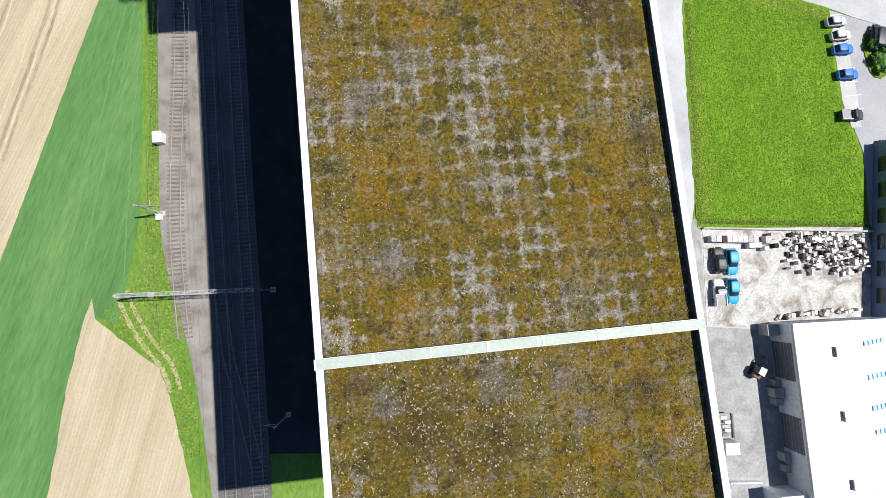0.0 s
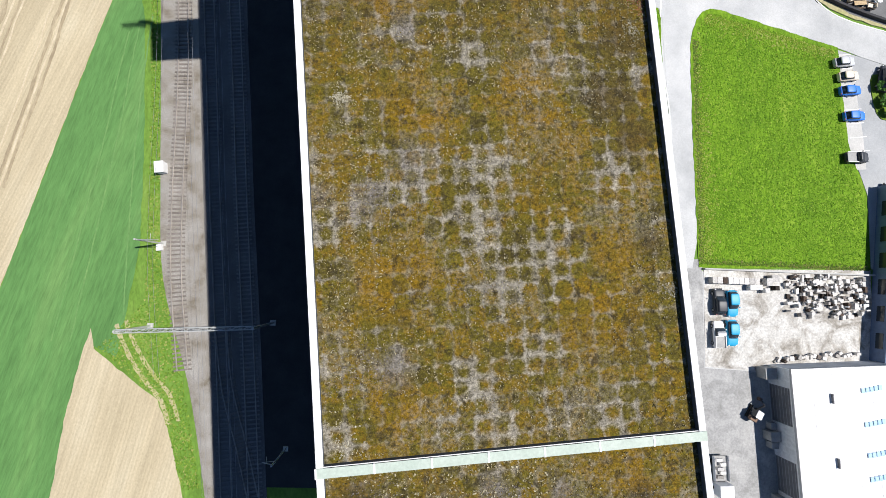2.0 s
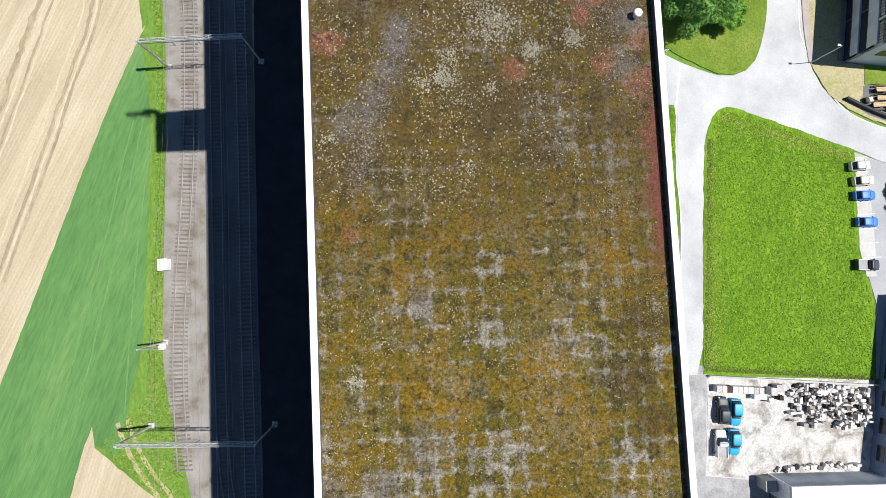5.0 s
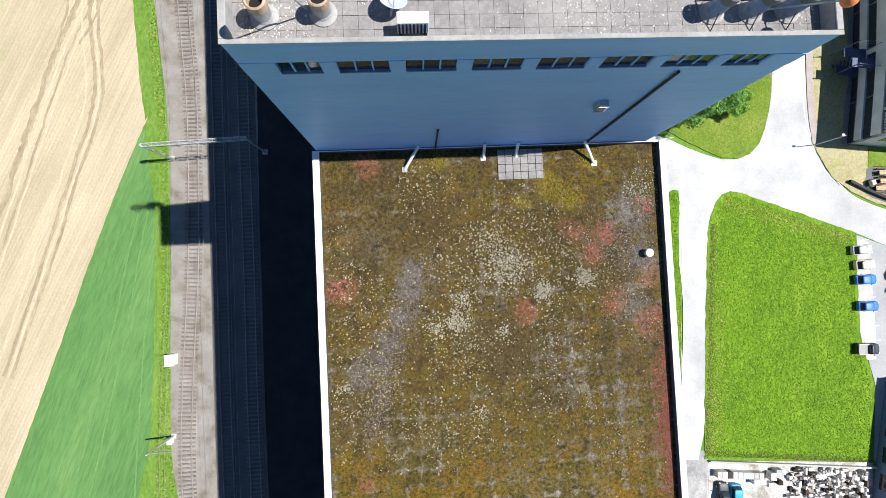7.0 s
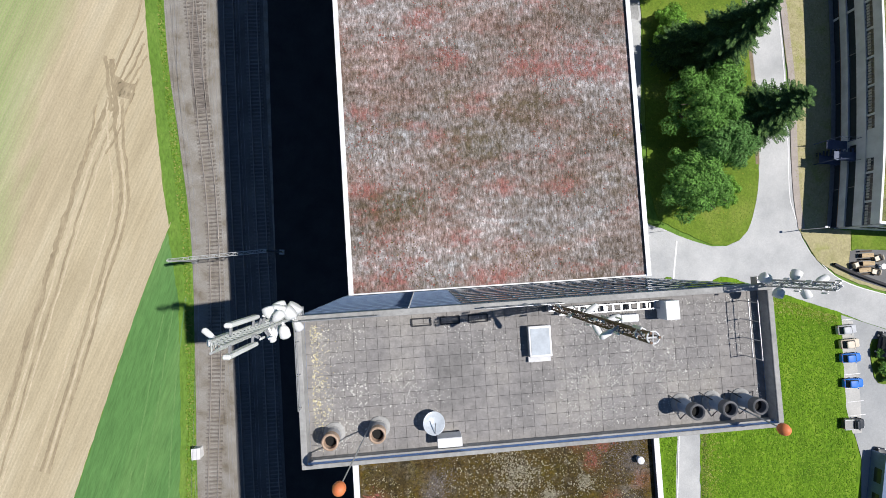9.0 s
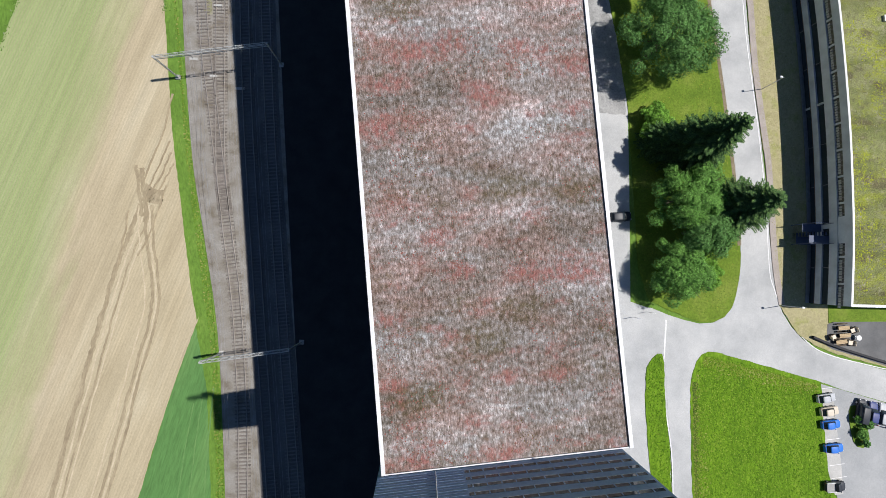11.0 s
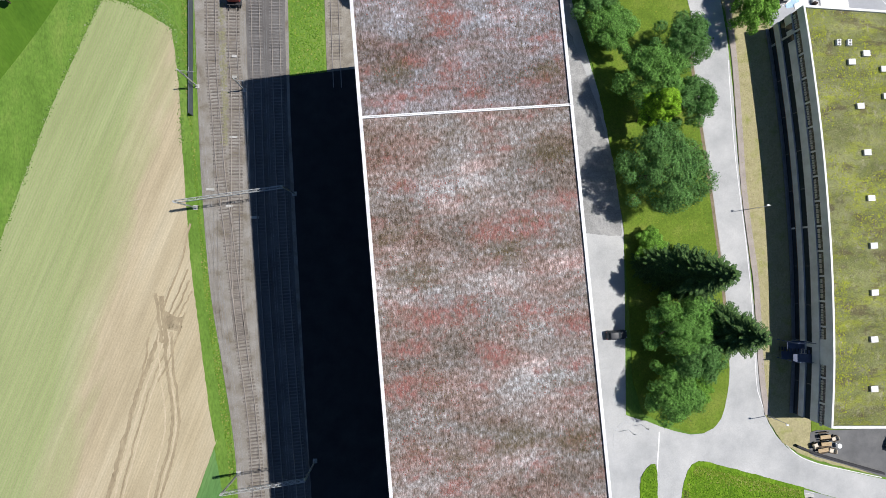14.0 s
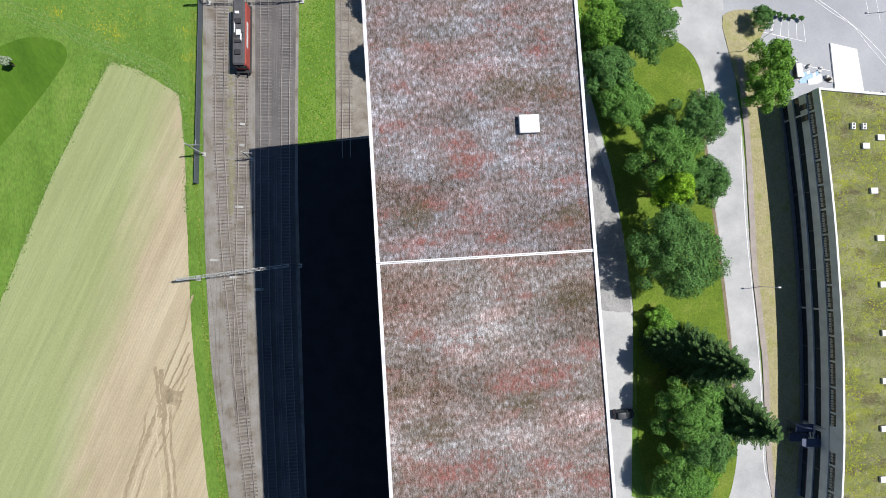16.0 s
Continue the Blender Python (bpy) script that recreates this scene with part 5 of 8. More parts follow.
def antenna_mast(label, u, v, h, w, dishes, panels, ring, material, reach=0.42, step=0.45):
    e = thing("antenna_mast", label, "antenna mast", SITE @ Matrix.Translation((u, v, DECK)), group="antenna masts")
    bm = bmesh.new()
    lattice(bm, h, w, step)
    part("lattice", bm, material, e)
    bm = bmesh.new()
    box(bm, -w * 1.6, -w * 1.6, -0.06, w * 1.6, w * 1.6, 0.3)
    part("base", bm, STEEL, e)
    for z, a, r in dishes:
        d = thing("dish", "", "")
        d.parent = e
        d.matrix_local = Matrix.Translation(((w + 0.3) * math.cos(a), (w + 0.3) * math.sin(a), z)) @ Euler((0, radians(90), a)).to_matrix().to_4x4()
        bm = bmesh.new()
        k = 0.35 + 0.5 * ((z * 7.3) % 1.0)
        lathe(bm, [(0.06, -0.28), (r * 0.55, -0.24), (r * 0.9, -0.14), (r, -0.06), (r, 0.18 * k), (r * 0.9, 0.24 * k), (r * 0.5, 0.3 * k), (0.02, 0.32 * k)], sides=24)
        part("drum", bm, COPING, d, "white drum antenna", smooth=True)
        bm = bmesh.new()
        tube(bm, (0, 0, -0.45), (0, 0, -0.2), 0.06, sides=6)
        part("bracket", bm, STEEL, d)
    for z, a, n in panels:
        p = thing("panel_antenna", "", "")
        p.parent = e
        p.matrix_local = Matrix.Translation(((w + reach) * math.cos(a), (w + reach) * math.sin(a), z)) @ Euler((0, 0, a)).to_matrix().to_4x4()
        bm = bmesh.new()
        k = 0.11 if n > 0.8 else 0.045
        box(bm, -k * 0.6, -k, 0, k * 0.6, k, n)
        part("radome", bm, COPING, p, "long white panel antenna" if n > 0.8 else "", bevel=k * 0.35)
        bm = bmesh.new()
        for q in (0.2, n - 0.25):
            box(bm, -reach - 0.05, -0.03, q, -0.075, 0.03, q + 0.06)
        part("bracket", bm, STEEL, p)
    for z, r in ring:
        bm = bmesh.new()
        n = 16
        for i in range(n):
            a, b = 6.2832 * i / n, 6.2832 * (i + 1) / n
            tube(bm, (r * math.cos(a), r * math.sin(a), z), (r * math.cos(b), r * math.sin(b), z), 0.025, sides=5)
        for i in range(4):
            a = 6.2832 * i / 4
            tube(bm, (0, 0, z), (r * math.cos(a), r * math.sin(a), z), 0.02, sides=4)
        part("ring", bm, COPING, e)
    return e


antenna_mast("steel lattice mast crowded with white dishes and panels", 0.25, 54.85, 7.0, 0.18,
             [(1.1, 0.9, 0.3), (1.6, 1.9, 0.27), (2.1, 0.6, 0.26), (2.5, 1.3, 0.24), (1.4, 4.2, 0.22), (1.9, 4.9, 0.2), (2.5, 4.4, 0.17), (2.9, 1.8, 0.2), (3.2, 0.7, 0.16), (0.8, 5.3, 0.18), (3.3, 5.0, 0.11), (6.6, 2.4, 0.08)],
             [(4.3, 1.5, 2.0), (4.3, 4.6, 2.0), (5.2, 3.1, 1.2)] + [(1.5 + 0.4 * i, i * 2.3, 0.16 + 0.08 * (i % 3)) for i in range(9)], [], MAST_STEEL, 0.24, 0.24)
antenna_mast("slim red and grey lattice mast with small aerials", 11.0, 54.45, 7.9, 0.14,
             [(3.4, 0.5, 0.11), (4.1, 5.2, 0.1), (5.0, 0.2, 0.1), (6.1, 3.6, 0.09)],
             [(0.9 + 0.45 * i, i * 2.4, 0.22 + 0.1 * (i % 3)) for i in range(15)], [(7.85, 0.15), (7.3, 0.15)], RUST, 0.1)
antenna_mast("steel mast with a cluster of white dishes at the corner", 20.35, 54.85, 3.6, 0.16,
             [(0.9, 2.6, 0.22), (1.3, 4.2, 0.2), (1.7, 1.0, 0.2), (2.1, 5.2, 0.17), (2.6, 0.4, 0.14)], [(1.2 + 0.35 * i, i * 2.2, 0.25) for i in range(7)], [(3.5, 0.16)], STEEL, 0.12)
# trestles that lie along the northern parapet
for u in (5.0, 6.2, 7.4):
    e = thing("trestle", "low black steel trestle lying on the slabs", "trestle", SITE @ Matrix.Translation((u, 54.0, DECK)), group="trestles by the parapet")
    for a, b in (((0, 0), (0.8, 0)), ((0.8, 0), (0.8, 0.3)), ((0.8, 0.3), (0, 0.3)), ((0, 0.3), (0, 0))):
        bm = bmesh.new()
        bar(bm, (*a, 0.05), (*b, 0.05), 0.05, 0.06)
        part("bar", bm, DARK, e)

# ---- plants on the roofs ----
def roof_spots(n, u0, u1, v0, v1, z, keep=None):
    out = []
    while len(out) < n:
        u, v = random.uniform(u0, u1), random.uniform(v0, v1)
        if keep is None or keep(u, v) > random.random():
            out.append((u, v, z))
    return out


def cluster(spots, z):
    """Spots gathered round (u, v, radius, count)."""
    out = []
    for u, v, r, n in spots:
        for _ in range(n):
            out.append((u + random.gauss(0, r * 0.5), v + random.gauss(0, r * 0.5), z))
    return out


def patchy(scale, lo, seed):
    return lambda u, v: max(0.0, min(1.0, (noise.fractal(Vector((u * scale, v * scale, seed)), 1.0, 2.0, 4) - lo) * 3.0))


def inside(spots, u0, u1, v0, v1):
    return [p for p in spots if u0 < p[0] < u1 and v0 < p[1] < v1]


z = HALL_S
tufts("moss_clumps", roof_spots(9000, 0.65, 21.1, 0.35, 48.3, z), 0.06, 0.03, OLIVE_TUFT, south)
tufts("moss_clumps", roof_spots(2500, 0.65, 21.1, -12.0, -0.35, z), 0.06, 0.05, OLIVE_TUFT, far_south)
flecks("dry_stalk_cover", roof_spots(4200, 0.65, 21.1, 22.0, 48.3, z, patchy(0.2, 0.0, 3.0)), 0.1, STRAW, south)
flecks("dry_stalk_cover", roof_spots(6500, 0.65, 21.1, 0.35, 26.0, z, patchy(0.22, -0.1, 5.0)), 0.085, STRAW, south)
flecks("dry_stalk_cover", roof_spots(1900, 0.65, 14.5, -12.0, -0.35, z, patchy(0.25, -0.3, 7.0)), 0.12, STRAW, far_south)
flecks("dry_stalk_cover", roof_spots(1500, 0.65, 21.1, -12.0, -0.35, z), 0.09, STRAW, far_south)
tufts("grey_streak", inside(cluster([(14.0, -2.6, 1.1, 80), (15.3, -4.6, 1.0, 200), (10.8, -2.6, 1.0, 160), (18.2, -3.2, 0.6, 60), (3.0, -1.6, 1.6, 180), (6.0, -5.0, 1.6, 160)], z), 0.65, 21.1, -12, -0.3), 0.07, 0.02, PURPLE_TUFT, far_south)
tufts("red_stonecrop", inside(cluster([(20.9, 32.3, 1.0, 60), (20.9, 29.0, 0.9, 60), (20.8, 34.5, 0.8, 40), (17.8, 43.2, 0.7, 60), (20.4, 44.8, 0.6, 60), (16.8, 42.0, 0.6, 40), (1.3, 40.5, 0.7, 60), (20.5, 38.0, 0.6, 50)], z), 0.65, 21.1, 0.35, 48.3), 0.12, 0.04, RED_TUFT, south)
tufts("red_stonecrop", inside([(21.1 - abs(random.gauss(0, 0.45)) * (1.0 + 0.5 * math.sin(v * 1.7)), v + random.gauss(0, 0.3), z) for v in [random.triangular(24.5, 37.5, 31.5) for _ in range(6500)]], 0.65, 21.1, 0.35, 48.3), 0.06, 0.03, RED_TUFT, south)
tufts("pale_patch", inside(cluster([(2.4, 20.7, 0.45, 150), (11.5, 41.4, 1.3, 620), (13.6, 39.8, 0.6, 320), (16.2, 40.5, 0.6, 300), (8.2, 38.2, 0.8, 320), (10.4, 43.0, 1.2, 220), (7.0, 38.0, 0.9, 160), (8.6, 39.5, 0.8, 160), (9.4, 32.6, 0.5, 60), (1.3, 34.6, 0.5, 70), (20.9, 8.2, 0.5, 120), (20.2, 24.0, 0.5, 70), (19.9, 45.5, 1.0, 220), (1.7, 1.2, 0.7, 80), (11.0, 37.5, 0.7, 90), (9.0, 42.0, 3.5, 420), (13.0, 41.0, 3.5, 420), (14.5, 37.0, 2.6, 260), (8.0, 36.0, 3.0, 220), (10.5, 33.0, 3.0, 160)], z), 0.65, 21.1, 0.35, 48.3), 0.08, 0.06, PALE_TUFT, south)
tufts("yellow_stonecrop", inside(cluster([(14.5, 46.0, 0.8, 120), (7.6, 48.0, 0.4, 60), (16.6, 47.9, 0.5, 60), (15.6, 45.3, 0.6, 80)], z), 0.65, 21.1, 0.35, 48.6), 0.1, 0.06, island_mat("mustard_moss", [(0.0, (0.13, 0.1, 0.012)), (1.0, (0.22, 0.18, 0.03))]), south)
tufts("grey_streak", inside(cluster([(3.2 + (v - 66) * 0.17, v / 2, 1.1, 170) for v in range(64, 85)] + [(18.9, 42.5, 2.8, 2400), (19.6, 38.0, 2.0, 700), (9.5, 9.0, 3.0, 500), (4.0, 14.5, 3.2, 800), (2.6, 5.0, 2.2, 400)], z), 0.65, 21.1, 0.35, 48.6), 0.07, 0.02, PURPLE_TUFT, south)
tufts("pale_patch", inside(cluster([(19.6, -6.4, 0.6, 90), (20.5, -5.6, 0.5, 60)], z), 0.65, 21.1, -12, -0.3), 0.08, 0.06, PALE_TUFT, far_south)

z = HALL_N
for e, v0, v1, n in ((north, 55.1, 108.3, 16000), (far_north, 109.0, 130.0, 6500)):
    tufts("stonecrop_clumps", roof_spots(n, 1.1, 21.0, v0, v1, z), 0.07, 0.03, GREY_TUFT, e)
    tufts("pale_tuft_cover", roof_spots(n // 6, 1.1, 21.0, v0, v1, z, patchy(0.2, 0.0, 9.0)), 0.08, 0.03, island_mat("bleached_tufts", [(0.0, (0.26, 0.235, 0.22)), (1.0, (0.4, 0.37, 0.35))]), e)
    tufts("red_stonecrop", roof_spots(n // 10, 1.1, 21.0, v0, v1, z, lambda u, v: max(0.0, noise.fractal(Vector((u * 0.12, v * 0.3, 21.0)), 1.0, 2.0, 3)) * 2.0), 0.1, 0.05, RED_TUFT, e)
    tufts("olive_moss", roof_spots(n // 10, 1.1, 21.0, v0, v1, z, patchy(0.14, 0.05, 31.0)), 0.08, 0.03, OLIVE_TUFT, e)
RED_SPOTS = [(9.6, 117.5, 1.1, 80), (8.8, 119.1, 1.1, 80), (10.5, 116.3, 1.1, 80), (16.9, 128.2, 1.1, 80), (11.5, 111.5, 1.1, 80), (8.2, 70.9, 1.1, 80), (13.5, 70.2, 1.1, 80), (17.3, 69.2, 1.1, 80), (15.3, 68.8, 1.1, 80), (16.0, 61.4, 1.1, 80), (6.5, 73.4, 1.1, 80), (2.3, 61.9, 1.1, 80)]
for e, v0, v1 in ((north, 55.0, 108.3), (far_north, 109.0, 133.0)):
    tufts("red_patch", inside(cluster(RED_SPOTS, z), 1.1, 21.0, v0, v1), 0.09, 0.035, RED_TUFT, e)
e = thing("skylight", "square white skylight dome on the planted roof", "skylight", SITE @ Matrix.Translation((15.7, 120.9, HALL_N)))
bm = bmesh.new()
box(bm, -0.95, -0.85, -0.05, 0.95, 0.85, 0.35)
part("kerb", bm, CONCRETE_DARK, e)
bm = bmesh.new()
box(bm, -0.98, -0.88, 0.355, 0.98, 0.88, 0.5)
part("dome", bm, WHITE, e, bevel=0.06)
e = thing("roof_vent", "small white vent cap on the planted roof", "vent", SITE @ Matrix.Translation((20.2, 41.8, HALL_S)))
bm = bmesh.new()
lathe(bm, [(0.16, -0.02), (0.16, 0.3), (0.27, 0.32), (0.25, 0.42), (0.05, 0.5)], sides=14)
part("cap", bm, COPING, e)

# ---- railway ----
LINE_A = curve([(-34.3, -7.5), (-36.3, 5.4), (-37.2, 17.3), (-37.9, 35.0), (-39.1, 50.0), (-40.5, 62.0), (-42.6, 74.0), (-44.2, 85.0), (-44.8, 96.0), (-45.3, 106.0), (-46.0, 121.6), (-46.9, 131.2), (-47.4, 141.0), (-48.4, 160.0), (-49.5, 180.0)], 6)
LINE_L = curve([(-42.9, 76.0), (-44.6, 86.0), (-46.2, 96.0), (-47.9, 106.0), (-49.4, 118.0), (-50.5, 127.0), (-51.5, 143.0), (-52.6, 162.0), (-53.5, 180.0)], 6)
LINE_B = curve([(-25.0, -42.0), (-27.3, -20.0), (-29.5, -1.0), (-31.7, 17.4), (-33.6, 35.0), (-36.9, 65.0), (-40.0, 95.0), (-42.5, 129.4), (-43.5, 144.5), (-46.0, 180.0)], 6)
LINE_C = curve([(-21.2, -42.0), (-23.5, -20.0), (-25.6, -1.0), (-27.8, 17.5), (-29.7, 35.4), (-33.1, 65.0), (-36.2, 95.0), (-38.8, 129.7), (-39.6, 145.0), (-42.0, 180.0)], 6)
LINE_X = curve([(-29.3, -2.0), (-27.8, -10.0), (-25.2, -18.0), (-23.1, -25.0)], 6)
LINE_E = curve([(-20.5, 55.0), (-24.5, 95.0), (-26.4, 115.0), (-27.7, 132.7), (-28.8, 150.0), (-30.5, 180.0)], 6)
bm = bmesh.new()
strip_mesh(bm, beside(LINE_E, -1.9), beside(LINE_E, 8.0), -0.2, 0.1)
solid("siding_bed", bm, GRAVEL, "brown-grey gravel bed of the siding by the warehouse", "ballast", kind="structure")

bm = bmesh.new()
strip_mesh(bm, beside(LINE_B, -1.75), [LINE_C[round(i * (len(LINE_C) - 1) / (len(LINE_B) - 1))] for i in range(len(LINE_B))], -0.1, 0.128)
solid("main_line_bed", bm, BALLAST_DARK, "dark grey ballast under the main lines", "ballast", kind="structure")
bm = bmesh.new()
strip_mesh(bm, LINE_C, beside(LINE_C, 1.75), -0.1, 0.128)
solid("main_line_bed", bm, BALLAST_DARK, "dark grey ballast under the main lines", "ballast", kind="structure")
# dark sheet cut to the warehouse's cast shadow, painting that shade deeper
shade_edge = [p for p in beside(LINE_C, 1.78) if -25.5 < p[1] < 124]
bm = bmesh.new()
strip_mesh(bm, shade_edge + [(-36.9, 125.6)], [(-5.6 - (y + 4.1) * 0.1104, y) for _, y in shade_edge] + [(-20.1, 128.6)], -0.1, 0.112)
solid("shade_sheet", bm, SHADE_BLACK, "dark sheet painting the warehouse's shade on the ground", "lane", kind="structure")
bm = bmesh.new()
box(bm, -1.25, -0.12, 0, 1.25, 0.12, 0.1)
SLEEPER = mesh_of("sleeper", bm, TIMBER, 0.01)
bm = bmesh.new()
box(bm, -1.25, -0.12, 0, 1.25, 0.12, 0.1)
SLEEPER_GREY = mesh_of("sleeper", bm, GREY_SLEEPER, 0.01)


RAIL = ((-0.07, 0.2), (0.07, 0.2), (0.07, 0.225), (0.014, 0.235), (0.014, 0.3), (0.036, 0.31), (0.036, 0.36), (-0.036, 0.36), (-0.036, 0.31), (-0.014, 0.3), (-0.014, 0.235), (-0.07, 0.225))


def track(label, line, parts_from=None, parts_to=None, sunk=0.0, sleeper=SLEEPER):
    """Two rails on cross sleepers; those in the given stretch are single parts, the rest is joined."""
    e = thing("railway_track", label, "railway track", group="railway tracks")
    for off in (-0.75, 0.75):
        bm = bmesh.new()
        rings = []
        for k, z in RAIL:
            rings.append([bm.verts.new((x, y, z - sunk)) for x, y in beside(line, off + k)])
        for a, b in zip(rings, rings[1:] + rings[:1]):
            for i in range(len(a) - 1):
                bm.faces.new((a[i], a[i + 1], b[i + 1], b[i]))
        bmesh.ops.recalc_face_normals(bm, faces=bm.faces)
        part("rail", bm, RAILHEAD, e, "rust-brown steel rail")
    rest = bmesh.new()
    count = 0
    for x, y, a in along(line, 0.62):
        m = pose(x, y, 0.1 - sunk + random.uniform(-0.008, 0.008), 0, 0, math.degrees(a) - 90 + random.uniform(-1, 1))
        if parts_from is not None and parts_from < y < parts_to and count < 290:
            ob = new("sleeper", sleeper)
            ob.parent = e
            ob.matrix_local = m
            count += 1
        else:
            for v in box(rest, -1.25, -0.12, 0, 1.25, 0.12, 0.1):
                v.co = m @ v.co
    if rest.verts:
        part("sleepers_beyond", rest, sleeper.materials[0], e, kind="stuff")
    else:
        rest.free()


track("sunlit track on brown wooden sleepers beside the verge", LINE_A, -20, 150)
track("branch track parting from a switch on wooden sleepers", LINE_L, 70, 170)
track("main line track lying in deep building shadow", LINE_B, 118, 170, sleeper=SLEEPER_GREY)
track("main line track beside the warehouse in shadow", LINE_C, 118, 170, sleeper=SLEEPER_GREY)
track("crossover track between the shaded main lines", LINE_X)
track("siding track half covered by gravel", [p for p in LINE_E if p[1] > 124], 118, 170, 0.097)

# grey troughs and small lineside marks
for x, y, w, d, lab in ((-41.5, 98.5, 1.6, 0.5, "pale concrete cover beside the switch"), (-49.8, 103.5, 1.5, 0.45, "pale concrete cover across the ballast"), (-46.2, 100.5, 1.2, 0.4, "pale concrete cover between the rails"), (-46.0, 113.5, 1.4, 0.4, "pale concrete cover between the rails"), (-46.3, 125.0, 0.9, 0.5, "pale marker plate between the rails"), (-46.5, 129.0, 0.9, 0.5, "pale marker plate between the rails")):
    bm = bmesh.new()
    box(bm, x - w / 2, y - d / 2, 0.1, x + w / 2, y + d / 2, 0.34 if "between" in lab else 0.2)
    solid("cable_cover", bm, CONCRETE, lab, "cable cover", group="lineside covers", bevel=0.02)
for x, y, s in ((-39.6, 21.8, 1.0), (-38.9, 10.0, 0.55)):
    e = thing("relay_box", "white lineside relay cabinet on the verge", "cabinet", pose(x, y, 0, 0, 0, 8), group="lineside cabinets")
    bm = bmesh.new()
    box(bm, -0.6 * s, -0.8 * s, 0.12, 0.6 * s, 0.8 * s, 1.3 * s)
    part("body", bm, COPING, e, bevel=0.03)
    bm = bmesh.new()
    box(bm, -0.66 * s, -0.86 * s, 1.305 * s, 0.66 * s, 0.86 * s, 1.38 * s)
    part("lid", bm, COPING, e, bevel=0.02)
    bm = bmesh.new()
    box(bm, -0.65 * s, -0.85 * s, 0, 0.65 * s, 0.85 * s, 0.116)
    part("plinth", bm, CONCRETE, e)


def catenary_portal(west, east, z, label, east_leg=True):
    """A lattice beam across the tracks on steel masts."""
    e = thing("catenary_portal", label, "catenary portal", group="catenary portals")
    w, t = Vector((*west, 0)), Vector((*east, 0))
    d = (t - w)
    n = Vector((-d.y, d.x, 0)).normalized() * 0.22
    for p, on in ((w, True), (t, east_leg)):
        if not on:
            continue
        bm = bmesh.new()
        bar(bm, p, p + Vector((0, 0, z + 0.6)), 0.26, 0.26)
        part("mast", bm, MAST_STEEL, e, bevel=0.02)
        bm = bmesh.new()
        box(bm, p.x - 0.4, p.y - 0.4, -0.1, p.x + 0.4, p.y + 0.4, 0.25)
        part("footing", bm, CONCRETE, e)
    bm = bmesh.new()
    up = Vector((0, 0, 0.45))
    a, b = w + Vector((0, 0, z)), t + Vector((0, 0, z))
    for o in (n, -n):
        for h in (Vector((0, 0, 0)), up):
            bar(bm, a + o + h, b + o + h, 0.07, 0.07)
    k = int(d.length / 0.7)
    for i in range(k):
        p, q = a.lerp(b, i / k), a.lerp(b, (i + 1) / k)
        s = n if i % 2 else -n
        bar(bm, p + s, q - s, 0.045, 0.045)
        bar(bm, p + s + up, q - s + up, 0.045, 0.045)
        bar(bm, p + n + up, p - n + up, 0.045, 0.045)
    part("beam", bm, MAST_STEEL, e, "pale lattice cross-beam")
    for f in (0.3, 0.55, 0.75):
        p = a.lerp(b, f)
        bm = bmesh.new()
        tube(bm, p, p - Vector((0, 0, 1.3)), 0.05, sides=6)
        tube(bm, p - Vector((0, 0, 1.2)), p - Vector((0.9, 0, 1.35)), 0.03, sides=5)
        part("hanger", bm, STEEL, e)


catenary_portal((-42.4, 51.6), (-28.8, 53.7), 6.9, "pale steel catenary portal spanning three tracks")
catenary_portal((-52.3, 100.0), (-34.4, 103.2), 6.9, "pale steel catenary portal spanning the switch")
catenary_portal((-39.4, -1.4), (-22.0, -0.4), 6.9, "pale steel catenary portal by the end of the siding")
catenary_portal((-54.2, 151.6), (-37.2, 153.6), 6.9, "pale steel catenary portal over the locomotive track")


def signal_mast(x, y, z, arm, label):
    e = thing("catenary_mast", label, "catenary mast", pose(x, y, 0), group="single catenary masts")
    bm = bmesh.new()
    bar(bm, (0, 0, 0), (0, 0, z), 0.2, 0.2)
    part("mast", bm, MAST_STEEL, e, bevel=0.02)
    bm = bmesh.new()
    tube(bm, (0, 0, z - 0.5), (arm, 0.1, z - 0.9), 0.05, sides=6)
    tube(bm, (0, 0, z - 1.6), (arm, 0.1, z - 0.95), 0.04, sides=6)
    tube(bm, (arm * 0.6, 0.06, z - 0.8), (arm * 0.6, 0.9, z - 0.8), 0.03, sides=5)
    part("bracket", bm, STEEL, e)
    bm = bmesh.new()
    box(bm, -0.35, -0.35, -0.1, 0.35, 0.35, 0.22)
    part("footing", bm, CONCRETE, e)


for x, y, z, arm, lab in ((-38.6, 10.6, 6.5, 2.6, "slim steel catenary mast beside the ballast"), (-53.0, 122.9, 7.0, 2.4, "steel catenary mast before the dark barrier"), (-44.4, 122.6, 5.0, 1.6, "short steel mast between two tracks"), (-19.0, -18.2, 6.0, -1.5, "steel mast in the shade of the warehouse")):
    signal_mast(x, y, z, arm, lab)
for n, line in enumerate((LINE_A, LINE_B, LINE_C, LINE_L)):
    w = thing("overhead_wire", "thin dark overhead contact wire along the track", "overhead wire", group="overhead wires")
    for z, r in ((5.5, 0.009), (6.6, 0.008)):
        bm = bmesh.new()
        strip_mesh(bm, beside(line, -r), beside(line, r), z - r, z + r)
        part("wire", bm, STEEL, w)

